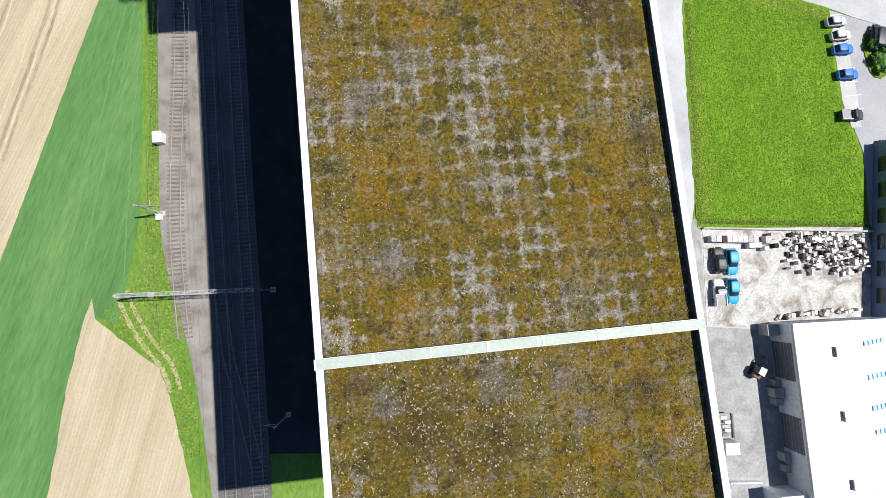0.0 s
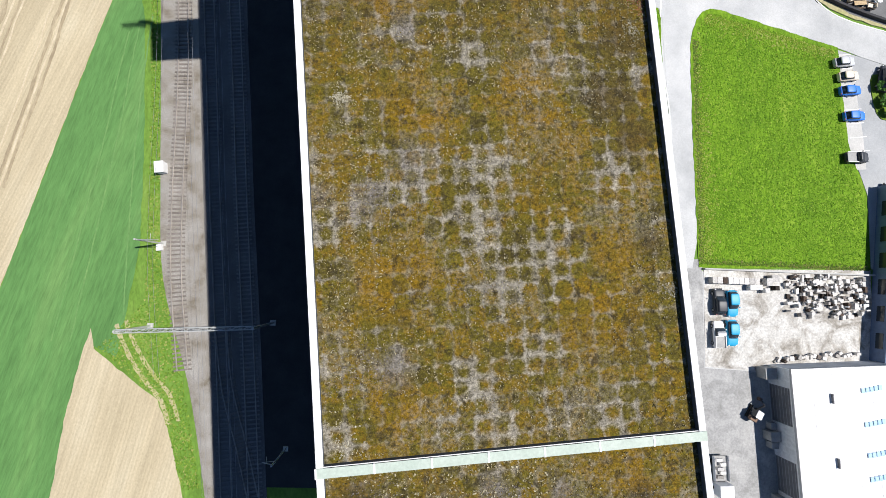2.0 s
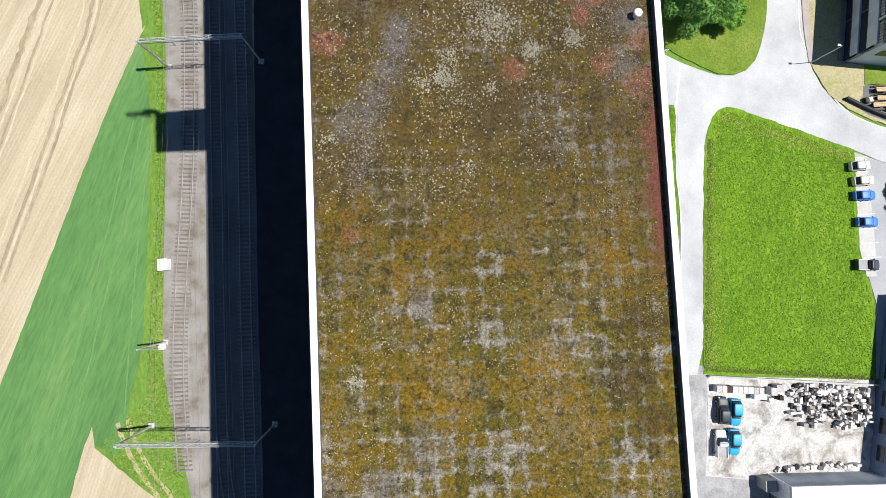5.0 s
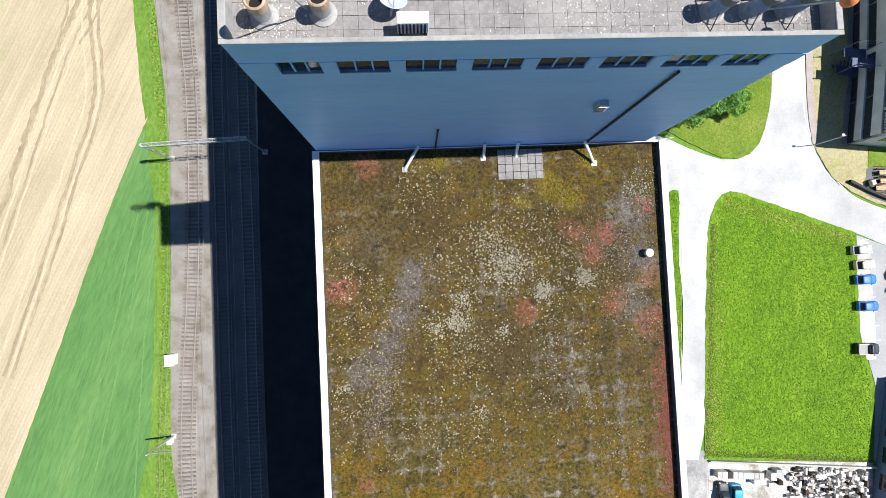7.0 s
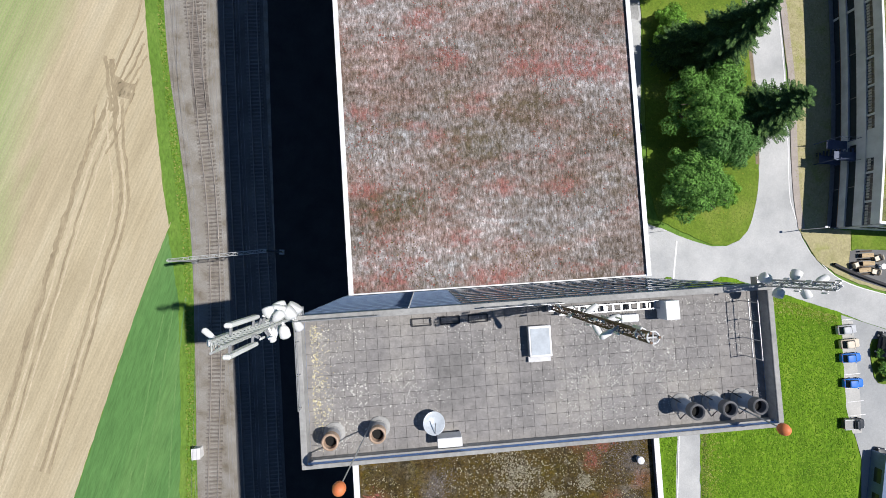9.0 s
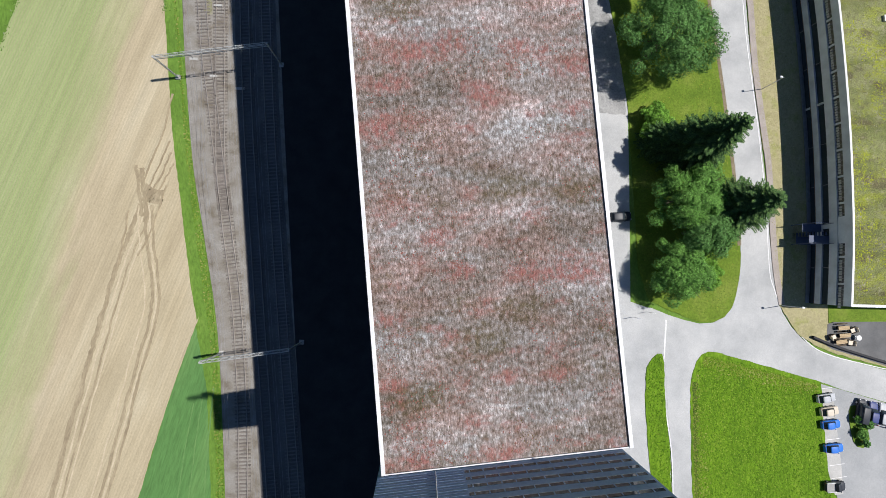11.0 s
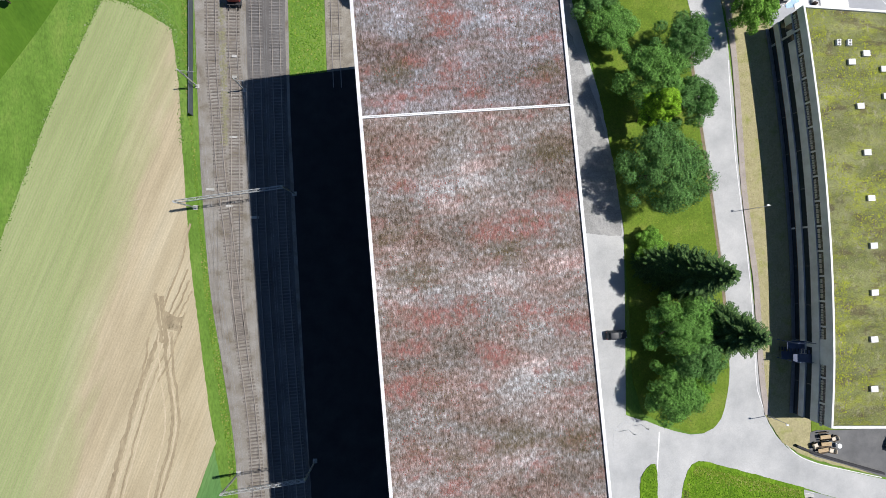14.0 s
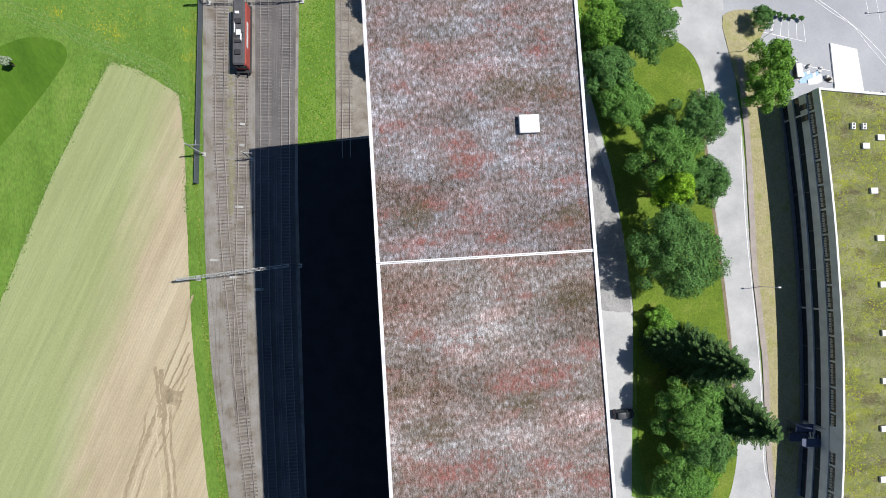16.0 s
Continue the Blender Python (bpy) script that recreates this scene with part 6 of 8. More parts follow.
barrier = thing("noise_barrier", "dark grey panelled noise barrier beside the track", "noise barrier")
WALL_LINE = [(-53.7, 117.4), (-54.3, 130.0), (-55.3, 150.0), (-56.8, 178.0)]
steps = along(WALL_LINE, 2.5)
for (ax, ay, _), (bx, by, _) in zip(steps, steps[1:]):
    bm = bmesh.new()
    bar(bm, (ax, ay, 0.75), (bx, by, 0.75), 0.14, 1.5)
    part("panel", bm, BARRIER, barrier)
    bm = bmesh.new()
    box(bm, ax - 0.1, ay - 0.1, 0, ax + 0.1, ay + 0.1, 1.55)
    part("post", bm, BARRIER, barrier)

# ---- locomotive ----
loco = thing("locomotive", "red shunting locomotive with a grey roof on the track", "locomotive", pose(-46.6, 138.3, 0.36, 0, 0, 3.6))
bm = bmesh.new()
box(bm, -1.15, 0.6, 0.75, 1.2, 12.3, 2.75)
part("body", bm, RED_PAINT, loco, "red painted body side", bevel=0.12)
bm = bmesh.new()
box(bm, -1.08, 0.45, 2.754, 1.08, 12.45, 3.3)
part("roof", bm, LOCO_ROOF, loco, "dusty grey roof", bevel=0.26)
for y0, y1 in ((0.42, 1.6), (11.3, 12.48)):
    bm = bmesh.new()
    box(bm, -1.0, y0, 1.7, 1.0, y1, 2.6)
    part("windscreen", bm, GLASS, loco, bevel=0.1)
for x, y, w, d, h in ((0, 2.6, 0.9, 0.9, 0.35), (0, 4.6, 1.2, 0.5, 0.25), (0.1, 6.2, 0.8, 1.0, 0.3), (0, 8.3, 1.0, 0.9, 0.35), (-0.2, 9.9, 0.7, 0.5, 0.25), (0.5, 5.4, 0.25, 1.4, 0.2), (-0.6, 7.2, 0.2, 2.0, 0.18)):
    bm = bmesh.new()
    box(bm, x - w / 2, y - d / 2, 3.304, x + w / 2, y + d / 2, 3.3 + h)
    part("roof_box", bm, DARK if w > 0.8 else COPING, loco, bevel=0.03)
bm = bmesh.new()
box(bm, 1.203, 4.0, 1.9, 1.23, 8.8, 2.6)
part("side_band", bm, COPING, loco, "white side band")
for k in range(5):
    bm = bmesh.new()
    bar(bm, (0.95, 5.6 + k * 0.18, 3.37), (-0.95, 5.2 + k * 0.18, 3.37), 0.04, 0.04)
    part("pantograph_bar", bm, DARK, loco)
bm = bmesh.new()
box(bm, -1.3, 0.1, 0.4, 1.3, 12.8, 0.745)
part("frame", bm, DARK, loco)
for y, s in ((0.1, -1), (12.8, 1)):
    for x in (-0.87, 0.87):
        bm = bmesh.new()
        tube(bm, (x, y, 0.7), (x, y + s * 0.45, 0.7), 0.09, sides=8)
        tube(bm, (x, y + s * 0.45, 0.7), (x, y + s * 0.52, 0.7), 0.23, sides=12)
        part("buffer", bm, DARK, loco)
for y in (2.2, 5.0, 8.0, 10.8):
    for x in (-0.75, 0.75):
        bm = bmesh.new()
        tube(bm, (x - 0.07, y, 0.5), (x + 0.07, y, 0.5), 0.5, sides=18)
        part("wheel", bm, RUST, loco)

# ---- trees ----
def branch_bm(h, r, crown, seed):
    rnd = random.Random(seed)
    bm = bmesh.new()
    tube(bm, (0, 0, -0.1), (0, 0, h * 0.35), r * 1.2, r * 0.9, 9)
    tube(bm, (0, 0, h * 0.35), (0.1, 0, h * 0.75), r * 0.9, r * 0.3, 8)
    for i in range(9):
        a = i * 2.4 + rnd.uniform(-0.3, 0.3)
        z0 = h * rnd.uniform(0.25, 0.5)
        tube(bm, (0, 0, z0), (math.cos(a) * crown * rnd.uniform(0.5, 0.8), math.sin(a) * crown * rnd.uniform(0.5, 0.8), z0 + h * rnd.uniform(0.12, 0.35)), r * 0.38, r * 0.08, 6)
    return bm


def leaf_mesh(name, lobes, count, size, material, seed):
    """A crown of single bent leaves over the lumpy shells of several lobes."""
    g = np.random.default_rng(seed)
    area = sum(l[3] ** 2 for l in lobes)
    chunks = []
    for lx, ly, lz, lr, squash in lobes:
        n = int(count * lr * lr / area)
        d = g.normal(0, 1, (n, 3)) + (0, 0, 0.3)
        d /= np.linalg.norm(d, axis=1)[:, None]
        ph = g.uniform(0, 6.28, 6)
        lump = 1 + 0.14 * np.sin(5 * d[:, 0] + ph[0]) * np.sin(5 * d[:, 1] + ph[1]) + 0.1 * np.sin(9 * d[:, 2] + 7 * d[:, 0] + ph[2]) + 0.08 * np.sin(13 * d[:, 1] - 8 * d[:, 0] + ph[3])
        k = lr * lump * (1 - np.abs(g.normal(0, 0.14, n)))
        c = np.stack([lx + d[:, 0] * k, ly + d[:, 1] * k, lz + d[:, 2] * k * squash], 1)
        t = d + np.stack([g.uniform(-1, 1, n), g.uniform(-1, 1, n), g.uniform(-0.4, 1.0, n)], 1) * 0.6
        t /= np.linalg.norm(t, axis=1)[:, None]
        x = np.cross(t, g.normal(0, 1, (n, 3)))
        x /= np.linalg.norm(x, axis=1)[:, None]
        y = np.cross(t, x)
        s = (size * g.uniform(0.55, 1.45, n))[:, None]
        chunks.append(np.stack([c - x * s * 0.7, c - y * s * 0.5 - t * s * 0.15, c + x * s * 0.8, c + y * s * 0.5 - t * s * 0.15], 1).reshape(-1, 3))
    vs = np.concatenate(chunks)
    me = bpy.data.meshes.new(name)
    q = np.arange(0, len(vs), 4)
    fs = np.stack([q, q + 1, q + 2, q, q + 2, q + 3], 1).reshape(-1, 3)
    me.from_pydata(vs.tolist(), [], fs.tolist())
    me.materials.append(material)
    return me


def broadleaf(x, y, r, h, tone, label, seed, count=3800, leaf=0.21):
    rnd = random.Random(seed)
    r, count = r * 1.5, int(count * 5.0)
    e = thing("tree", label, "tree", pose(x, y, 0.1, 0, 0, rnd.uniform(0, 360)), group="broadleaf trees")
    part("trunk", branch_bm(h, 0.05 + r * 0.05, r, seed), BARK, e)
    lobes = [(0, 0, h * 0.6, r * 0.56, 0.75)]
    m = 38
    for i in range(m):
        a = i * 2.399 + rnd.uniform(-0.4, 0.4)
        q = r * math.sqrt((i + 0.7) / m) * rnd.uniform(0.6, 0.9)
        lr = r * rnd.uniform(0.13, 0.27)
        lobes.append((q * math.cos(a), q * math.sin(a), h * (0.82 - 0.45 * (q / r) ** 1.7) + rnd.uniform(-0.1, 0.1) * h, lr, 0.85))
    ob = new("crown", leaf_mesh("crown", lobes, count, leaf, LEAVES[tone], seed))
    ob.parent = e
    return e


def spruce(x, y, r, h, label, seed):
    """Whorls of drooping boughs, each a feather of short twigs."""
    rnd = random.Random(seed)
    e = thing("spruce", label, "spruce", pose(x, y, 0.1), group="spruces")
    bm = bmesh.new()
    tube(bm, (0, 0, -0.1), (0, 0, h * 0.97), 0.26, 0.03, 8)
    part("trunk", bm, BARK, e)
    vs, fs = [], []
    layers = int(h / 0.42)
    for k in range(layers):
        f = k / layers
        z = h * (0.08 + 0.9 * f)
        rad = r * (1 - f ** 2.4) ** 0.85 + 0.3
        n = max(5, int(13 * (1 - f)) + 5)
        for i in range(n):
            a = 6.2832 * i / n + k * 0.7 + rnd.uniform(-0.25, 0.25)
            ln = rad * rnd.uniform(0.62, 1.12)
            out = Vector((math.cos(a), math.sin(a), 0))
            side = Vector((-out.y, out.x, 0))
            m = 6 + int(ln * 3)
            for j in range(m):
                g = (j + 0.6) / m
                p = out * ln * g + Vector((0, 0, z - 0.34 * ln * g + 0.2 * ln * g * g))
                w = (0.28 * (1.05 - g) * ln + 0.16) * rnd.uniform(0.7, 1.2)
                for s in (1, -1):
                    for turn in (0.35, 0.8):
                        q = len(vs)
                        tip = p + out * w * turn + side * s * w * (1.15 - turn * 0.5) + Vector((0, 0, rnd.uniform(-0.16, 0.04)))
                        mid = (p + tip) * 0.5
                        across = (tip - p).cross(Vector((0, 0, 1))).normalized() * 0.085
                        vs += [p, mid + across, tip, mid - across]
                        fs.append((q, q + 1, q + 2, q + 3))
    me = bpy.data.meshes.new("needles")
    me.from_pydata([tuple(v) for v in vs], [], fs)
    me.materials.append(NEEDLES)
    ob = new("needles", me)
    ob.parent = e
    return e


broadleaf(33.6, 108.6, 6.9, 13.0, "dark", "large dark green broadleaf tree on the lawn", 1, 6500)
broadleaf(40.2, 122.6, 3.6, 9.5, "dark", "round dark green tree at the road's edge", 2, 3000)
broadleaf(31.4, 126.0, 4.9, 12.0, "mid", "tall green broadleaf tree in the row", 3, 4600)
broadleaf(32.4, 120.4, 2.7, 13.0, "yellow", "yellow-green young maple among darker trees", 4, 2600)
broadleaf(38.5, 134.0, 4.1, 9.5, "dark", "round green tree near the bend of the road", 5, 3600)
broadleaf(25.2, 136.6, 4.0, 7.0, "mid", "low bushy green tree on the lawn", 6, 3600)
broadleaf(21.8, 143.4, 3.8, 8.0, "dark", "dark green tree close to the warehouse", 7, 3200)
broadleaf(19.5, 151.5, 4.3, 9.0, "bright", "light green broadleaf tree close to the warehouse", 8, 3600)
broadleaf(27.4, 151.2, 5.2, 10.0, "dark", "spreading dark green tree above the lawn", 9, 4400)
broadleaf(34.2, 95.6, 2.4, 3.6, "bright", "round bright green shrub on the lawn", 10, 2600, 0.17)
broadleaf(37.6, 80.6, 5.0, 11.0, "mid", "green broadleaf tree between two spruces", 11, 5200)
broadleaf(40.8, 75.0, 4.2, 10.0, "dark", "green broadleaf tree beside the road", 12, 4200)
broadleaf(37.0, 67.8, 4.4, 9.0, "mid", "fresh green tree at the tip of the lawn", 13, 4400)
broadleaf(43.6, 67.6, 2.2, 4.0, "bright", "bright green shrub at the tip of the lawn", 14, 2200, 0.17)
broadleaf(53.8, 147.2, 3.3, 9.0, "bright", "slim tree with mottled green crown beside the road", 15, 2200)
broadleaf(53.2, 141.4, 3.4, 9.0, "bright", "slim tree with mottled green crown beside the road", 61, 2300)
broadleaf(58.4, 144.2, 1.9, 4.0, "bright", "bright green shrub at the office corner", 16, 2200, 0.17)
broadleaf(54.2, 157.6, 1.9, 4.0, "dark", "small dark ornamental tree on the dry traffic island", 17, 1100, 0.16)
broadleaf(-18.6, 143.6, 3.0, 15.0, "dark", "dark tree standing behind the warehouse end", 19, 2600)
broadleaf(-18.0, 155.0, 3.2, 15.0, "dark", "dark tree standing behind the warehouse end", 62, 2600)
spruce(38.9, 89.9, 5.3, 19.0, "tall dark spruce on the lawn", 21)
spruce(34.6, 91.6, 3.4, 8.0, "smaller dark spruce behind the tall one", 23)
spruce(47.0, 79.3, 5.2, 15.5, "dark spruce overhanging the road", 22)


# ---- meadow and lawn growth ----
def in_poly(x, y, pts):
    hit = False
    for i in range(len(pts)):
        (ax, ay), (bx, by) = pts[i], pts[i - 1]
        if (ay > y) != (by > y) and x < (bx - ax) * (y - ay) / (by - ay) + ax:
            hit = not hit
    return hit


def fill(n, pts, z):
    xs, ys = [p[0] for p in pts], [p[1] for p in pts]
    out = []
    while len(out) < n:
        x, y = random.uniform(min(xs), max(xs)), random.uniform(min(ys), max(ys))
        if in_poly(x, y, pts):
            out.append((x, y, z))
    return out


M = [(42.9, 10.5), (42.4, 29.0), (42.3, 44.0), (43.2, 49.6), (45.2, 52.4), (50.0, 51.6), (66.8, 47.2), (67.1, 39.4), (67.9, 31.0), (70.4, 23.0), (70.4, 11.4)]
meadow_growth = tufts("meadow_growth", fill(20000, M, 0.12), 0.2, 0.1, GRASS_TUFT, None, "tall bright green grass tufts", 6)
tagged(meadow_growth, category="grass")
L = [(30.6, 101.0), (31.8, 84.0), (33.2, 64.0), (45.0, 58.8), (50.6, 64.0), (51.2, 72.0), (50.2, 86.5), (47.6, 106.0), (45.0, 123.0), (42.0, 144.0), (31.0, 157.0), (23.0, 140.0)]
lawn_growth = tufts("lawn_growth", fill(9000, L, 0.14), 0.17, 0.045, island_mat("lawn_tufts", [(0.0, (0.11, 0.18, 0.02)), (0.8, (0.16, 0.23, 0.028)), (1.0, (0.26, 0.27, 0.04))]), None, "short lawn grass with yellow flowers", 6)
tagged(lawn_growth, category="grass")
V = [(-40.6, 2.0), (-42.6, 35.0), (-44.2, 52.0), (-46.8, 66.0), (-50.0, 84.0), (-53.2, 108.0), (-56.4, 132.0), (-57.5, 150.0), (-55.5, 150.0), (-53.9, 118.0), (-51.6, 100.0), (-48.9, 84.0), (-46.3, 71.0), (-43.3, 54.0), (-41.2, 34.0), (-39.4, 12.0), (-34.4, -8.5), (-30.6, -24.0), (-33.2, -24.0), (-37.0, -12.0), (-43.5, -7.0), (-46.4, -4.6)]
verge_growth = tufts("verge_growth", fill(7000, V, 0.0), 0.22, 0.14, island_mat("verge_tufts", [(0.0, (0.09, 0.19, 0.02)), (0.55, (0.15, 0.27, 0.03)), (0.8, (0.22, 0.3, 0.05)), (1.0, (0.34, 0.33, 0.12))]), None, "rough verge grass beside the railway", 3)
tagged(verge_growth, category="grass")


sliver_growth = tufts("sliver_growth", fill(1500, [(35.2, 52.0), (36.7, 52.0), (36.7, 45.0), (38.0, 33.0), (38.0, 11.0), (37.2, 11.0), (34.4, 33.0), (33.4, 49.0)], 0.14), 0.2, 0.12, GRASS_TUFT, None, "uneven grass on the narrow strip", 5)
tagged(sliver_growth, category="grass")


def near(n, spots, r, z):
    out = []
    for _ in range(n):
        x, y, k = random.choice(spots)
        out.append((x + random.gauss(0, r * k), y + random.gauss(0, r * k * 0.6), z))
    return out


dandelions = tufts("dandelions", near(900, [(-73.1, 146.5, 1.0), (-72.0, 145.4, 0.7), (-70.2, 143.9, 0.6), (-66.0, 148.0, 1.6), (-57.0, 141.0, 0.5), (-58.0, 146.0, 0.6), (-81.2, 147.2, 0.5), (-60.0, 152.0, 1.5), (-76.0, 152.0, 1.8)], 2.0, 0.02), 0.08, 0.05, FLOWER, None, "scattered yellow dandelions in the grass", 5)
tagged(dandelions, category="wild flowers")
N = [(-100.0, 128.0), (-100.0, 168.0), (-57.5, 168.0), (-58.0, 136.0), (-66.0, 139.5), (-72.0, 141.0), (-78.0, 130.0), (-84.0, 112.0), (-90.0, 112.0)]
rough_growth = tufts("rough_growth", [p for p in fill(9000, N, 0.0) if not (p[0] < -77 and p[1] < 141 + (p[0] + 77) * -0.25)], 0.34, 0.045, island_mat("rough_tufts", [(0.0, (0.105, 0.215, 0.03)), (0.5, (0.13, 0.255, 0.042)), (1.0, (0.16, 0.28, 0.055))]), None, "rough unmown grass beside the railway", 6)
tagged(rough_growth, category="grass")
broadleaf(-87.0, 136.8, 0.7, 3.0, "pale", "small pale grey-green willow bush in the grass", 31, 900, 0.15)
for i, (x, y) in enumerate(((58.3, 159.9), (59.5, 159.7), (60.7, 159.4), (62.5, 159.5), (64.4, 159.4))):
    broadleaf(x, y, 0.42, 1.1, "dark", "clipped dark shrub at the head of the parking bays", 40 + i, 260, 0.12)
for i, (x, y, k) in enumerate(((74.2, 38.6, 0.9), (75.4, 40.4, 0.8), (73.6, 41.2, 0.7), (74.9, 36.9, 0.6))):
    broadleaf(x, y, k, 1.6, "dark" if i % 2 else "mid", "low shrub on the planted island of the car park", 50 + i, 420, 0.13)

EDGE = [(42.9, y / 4) for y in range(44, 190)] + [(42.9 + x / 4, 10.8) for x in range(0, 110)]
MEADOW_RIM = [(42.9 - (y - 40) * 0.016 + abs(random.gauss(0, 1.6)), y / 4 + random.uniform(-0.2, 0.2), 0.12) for y in range(44, 196) for _ in range(16)] + [(43 + i * 0.2 + random.uniform(-0.2, 0.2), 52.6 - i * 0.046 - abs(random.gauss(0, 1.2)), 0.12) for i in range(5, 118) for _ in range(9)]
meadow_rim = tufts("meadow_rim", [p for p in MEADOW_RIM if in_poly(p[0], p[1], M)], 0.24, 0.1, island_mat("yellowing_tufts", [(0.0, (0.12, 0.19, 0.015)), (0.5, (0.2, 0.28, 0.03)), (1.0, (0.3, 0.33, 0.09))]), None, "yellowing thinner grass round the meadow", 5)
tagged(meadow_rim, category="grass")
edge_weeds = tufts("edge_weeds", [(x + abs(random.gauss(0, 0.45)) - (y - 10) * 0.016, y + abs(random.gauss(0, 0.35)), 0.12) for x, y in EDGE for _ in range(9)], 0.2, 0.12, island_mat("dry_weeds", [(0.0, (0.06, 0.13, 0.015)), (0.5, (0.12, 0.19, 0.025)), (0.8, (0.16, 0.19, 0.04)), (1.0, (0.24, 0.23, 0.09))]), None, "brown and green weeds along the meadow's edge", 5)
tagged(edge_weeds, category="weeds")
S = [(-36.4, 112.0), (-37.4, 140.0), (-39.0, 168.0), (-31.8, 168.0), (-30.4, 140.0), (-28.6, 112.0)]
strip_growth = tufts("strip_growth", fill(3600, S, 0.0), 0.26, 0.09, island_mat("strip_tufts", [(0.0, (0.09, 0.19, 0.02)), (0.6, (0.14, 0.27, 0.028)), (0.9, (0.19, 0.3, 0.04)), (1.0, (0.28, 0.3, 0.09))]), None, "rough grass strip between main line and siding", 5)
tagged(strip_growth, category="grass")

MARGIN = curve([(-98.0, 60.0), (-86.0, 92.7), (-79.0, 117.0), (-71.0, 139.0)], 70) + curve([(-71.0, 139.0), (-66.0, 138.0), (-58.3, 133.8), (-56.3, 122.0), (-55.4, 112.0)], 50)
field_margin = tufts("field_margin", [(x + random.gauss(0, 0.3), y + random.gauss(0.1, 0.35), 0.03) for x, y in MARGIN for _ in range(random.choice((0, 2, 5, 8)))], 0.17, 0.08, island_mat("margin_tufts", [(0.0, (0.08, 0.165, 0.025)), (0.5, (0.115, 0.22, 0.035)), (0.85, (0.16, 0.27, 0.06)), (1.0, (0.27, 0.32, 0.17))]), None, "ragged taller grass along the tilled field's edge", 5)
tagged(field_margin, category="grass")
rank_grass = tufts("rank_grass", [(x + random.gauss(0, 0.5), y + random.choice((-1.0, -0.4, 1.0)) + random.gauss(0, 0.28), 0.02) for x, y in curve([(-104.0, 152.0), (-90.6, 147.9), (-80.4, 144.7), (-72.4, 142.1), (-66.5, 140.0), (-60.8, 137.4), (-57.6, 132.0)], 50) for _ in range(random.choice((1, 3, 5)))], 0.2, 0.05, island_mat("rank_tufts", [(0.0, (0.105, 0.215, 0.04)), (0.5, (0.14, 0.265, 0.062)), (1.0, (0.2, 0.31, 0.1))]), None, "rank pale green grass beside the trodden track", 5)
tagged(rank_grass, category="grass")
track_weeds = tufts("track_weeds", [(x + random.gauss(0, 0.3), y + random.uniform(-0.3, 0.3), 0.14) for x, y in curve([(-47.6, 112.0), (-48.3, 124.0), (-49.1, 136.0), (-50.2, 156.0)], 60) for _ in range(random.choice((0, 2, 5, 8)))], 0.24, 0.02, island_mat("track_weed_tufts", [(0.0, (0.21, 0.2, 0.14)), (0.5, (0.245, 0.24, 0.135)), (1.0, (0.3, 0.285, 0.22))]), None, "thin olive weeds in the ballast between two tracks", 4)
tagged(track_weeds, category="weeds")

W = [(53.2, 134.0), (54.9, 108.0), (57.5, 88.0), (58.5, 70.0), (59.8, 62.4), (65.0, 62.0), (65.3, 90.0), (62.8, 110.0), (60.0, 127.0), (58.0, 140.0), (54.0, 140.0)]
straw_growth = tufts("straw_growth", fill(6000, W, 0.14), 0.16, 0.05, island_mat("straw_tufts", [(0.0, (0.27, 0.27, 0.11)), (0.5, (0.4, 0.37, 0.2)), (1.0, (0.5, 0.46, 0.29))]), None, "dry straw-coloured grass on the verge", 4)
tagged(straw_growth, category="grass")

# ---- the office building ----
ROOF = 8.0
OFF_W = curve([(64.7, 62.5), (65.3, 73.7), (65.3, 86.0), (65.0, 96.0), (64.2, 109.0), (63.2, 120.0), (61.6, 133.0), (60.4, 141.0)], 6)
office = thing("office_building", "long grey office building with a green planted roof", "office building")


def facade(z0, z1, out, material, label, name="wall"):
    bm = bmesh.new()
    strip_mesh(bm, beside(OFF_W, -out), beside(OFF_W, 1.2), z0, z1)
    part(name, bm, material, office, label)


facade(0.0, 0.25, 0.0, OFFICE_WALL, "grey rendered plinth")
facade(1.5, 2.7, 0.0, OFFICE_WALL, "grey-blue rendered spandrel")
facade(4.1, 5.6, 0.0, OFFICE_WALL, "grey rendered spandrel")
facade(6.9, 7.96, 0.0, OFFICE_WALL, "grey rendered top band")
bm = bmesh.new()
strip_mesh(bm, OFF_W, beside(OFF_W, 0.26), 7.961, 8.2)
part("parapet", bm, OFFICE_WALL, office, "grey rendered parapet")
for z0, z1 in ((0.26, 1.49), (2.71, 4.09), (5.61, 6.89)):
    bm = bmesh.new()
    strip_mesh(bm, beside(OFF_W, 0.3), beside(OFF_W, 0.4), z0, z1)
    part("glazing", bm, GLASS, office, "dark ribbon glazing")
n = 0
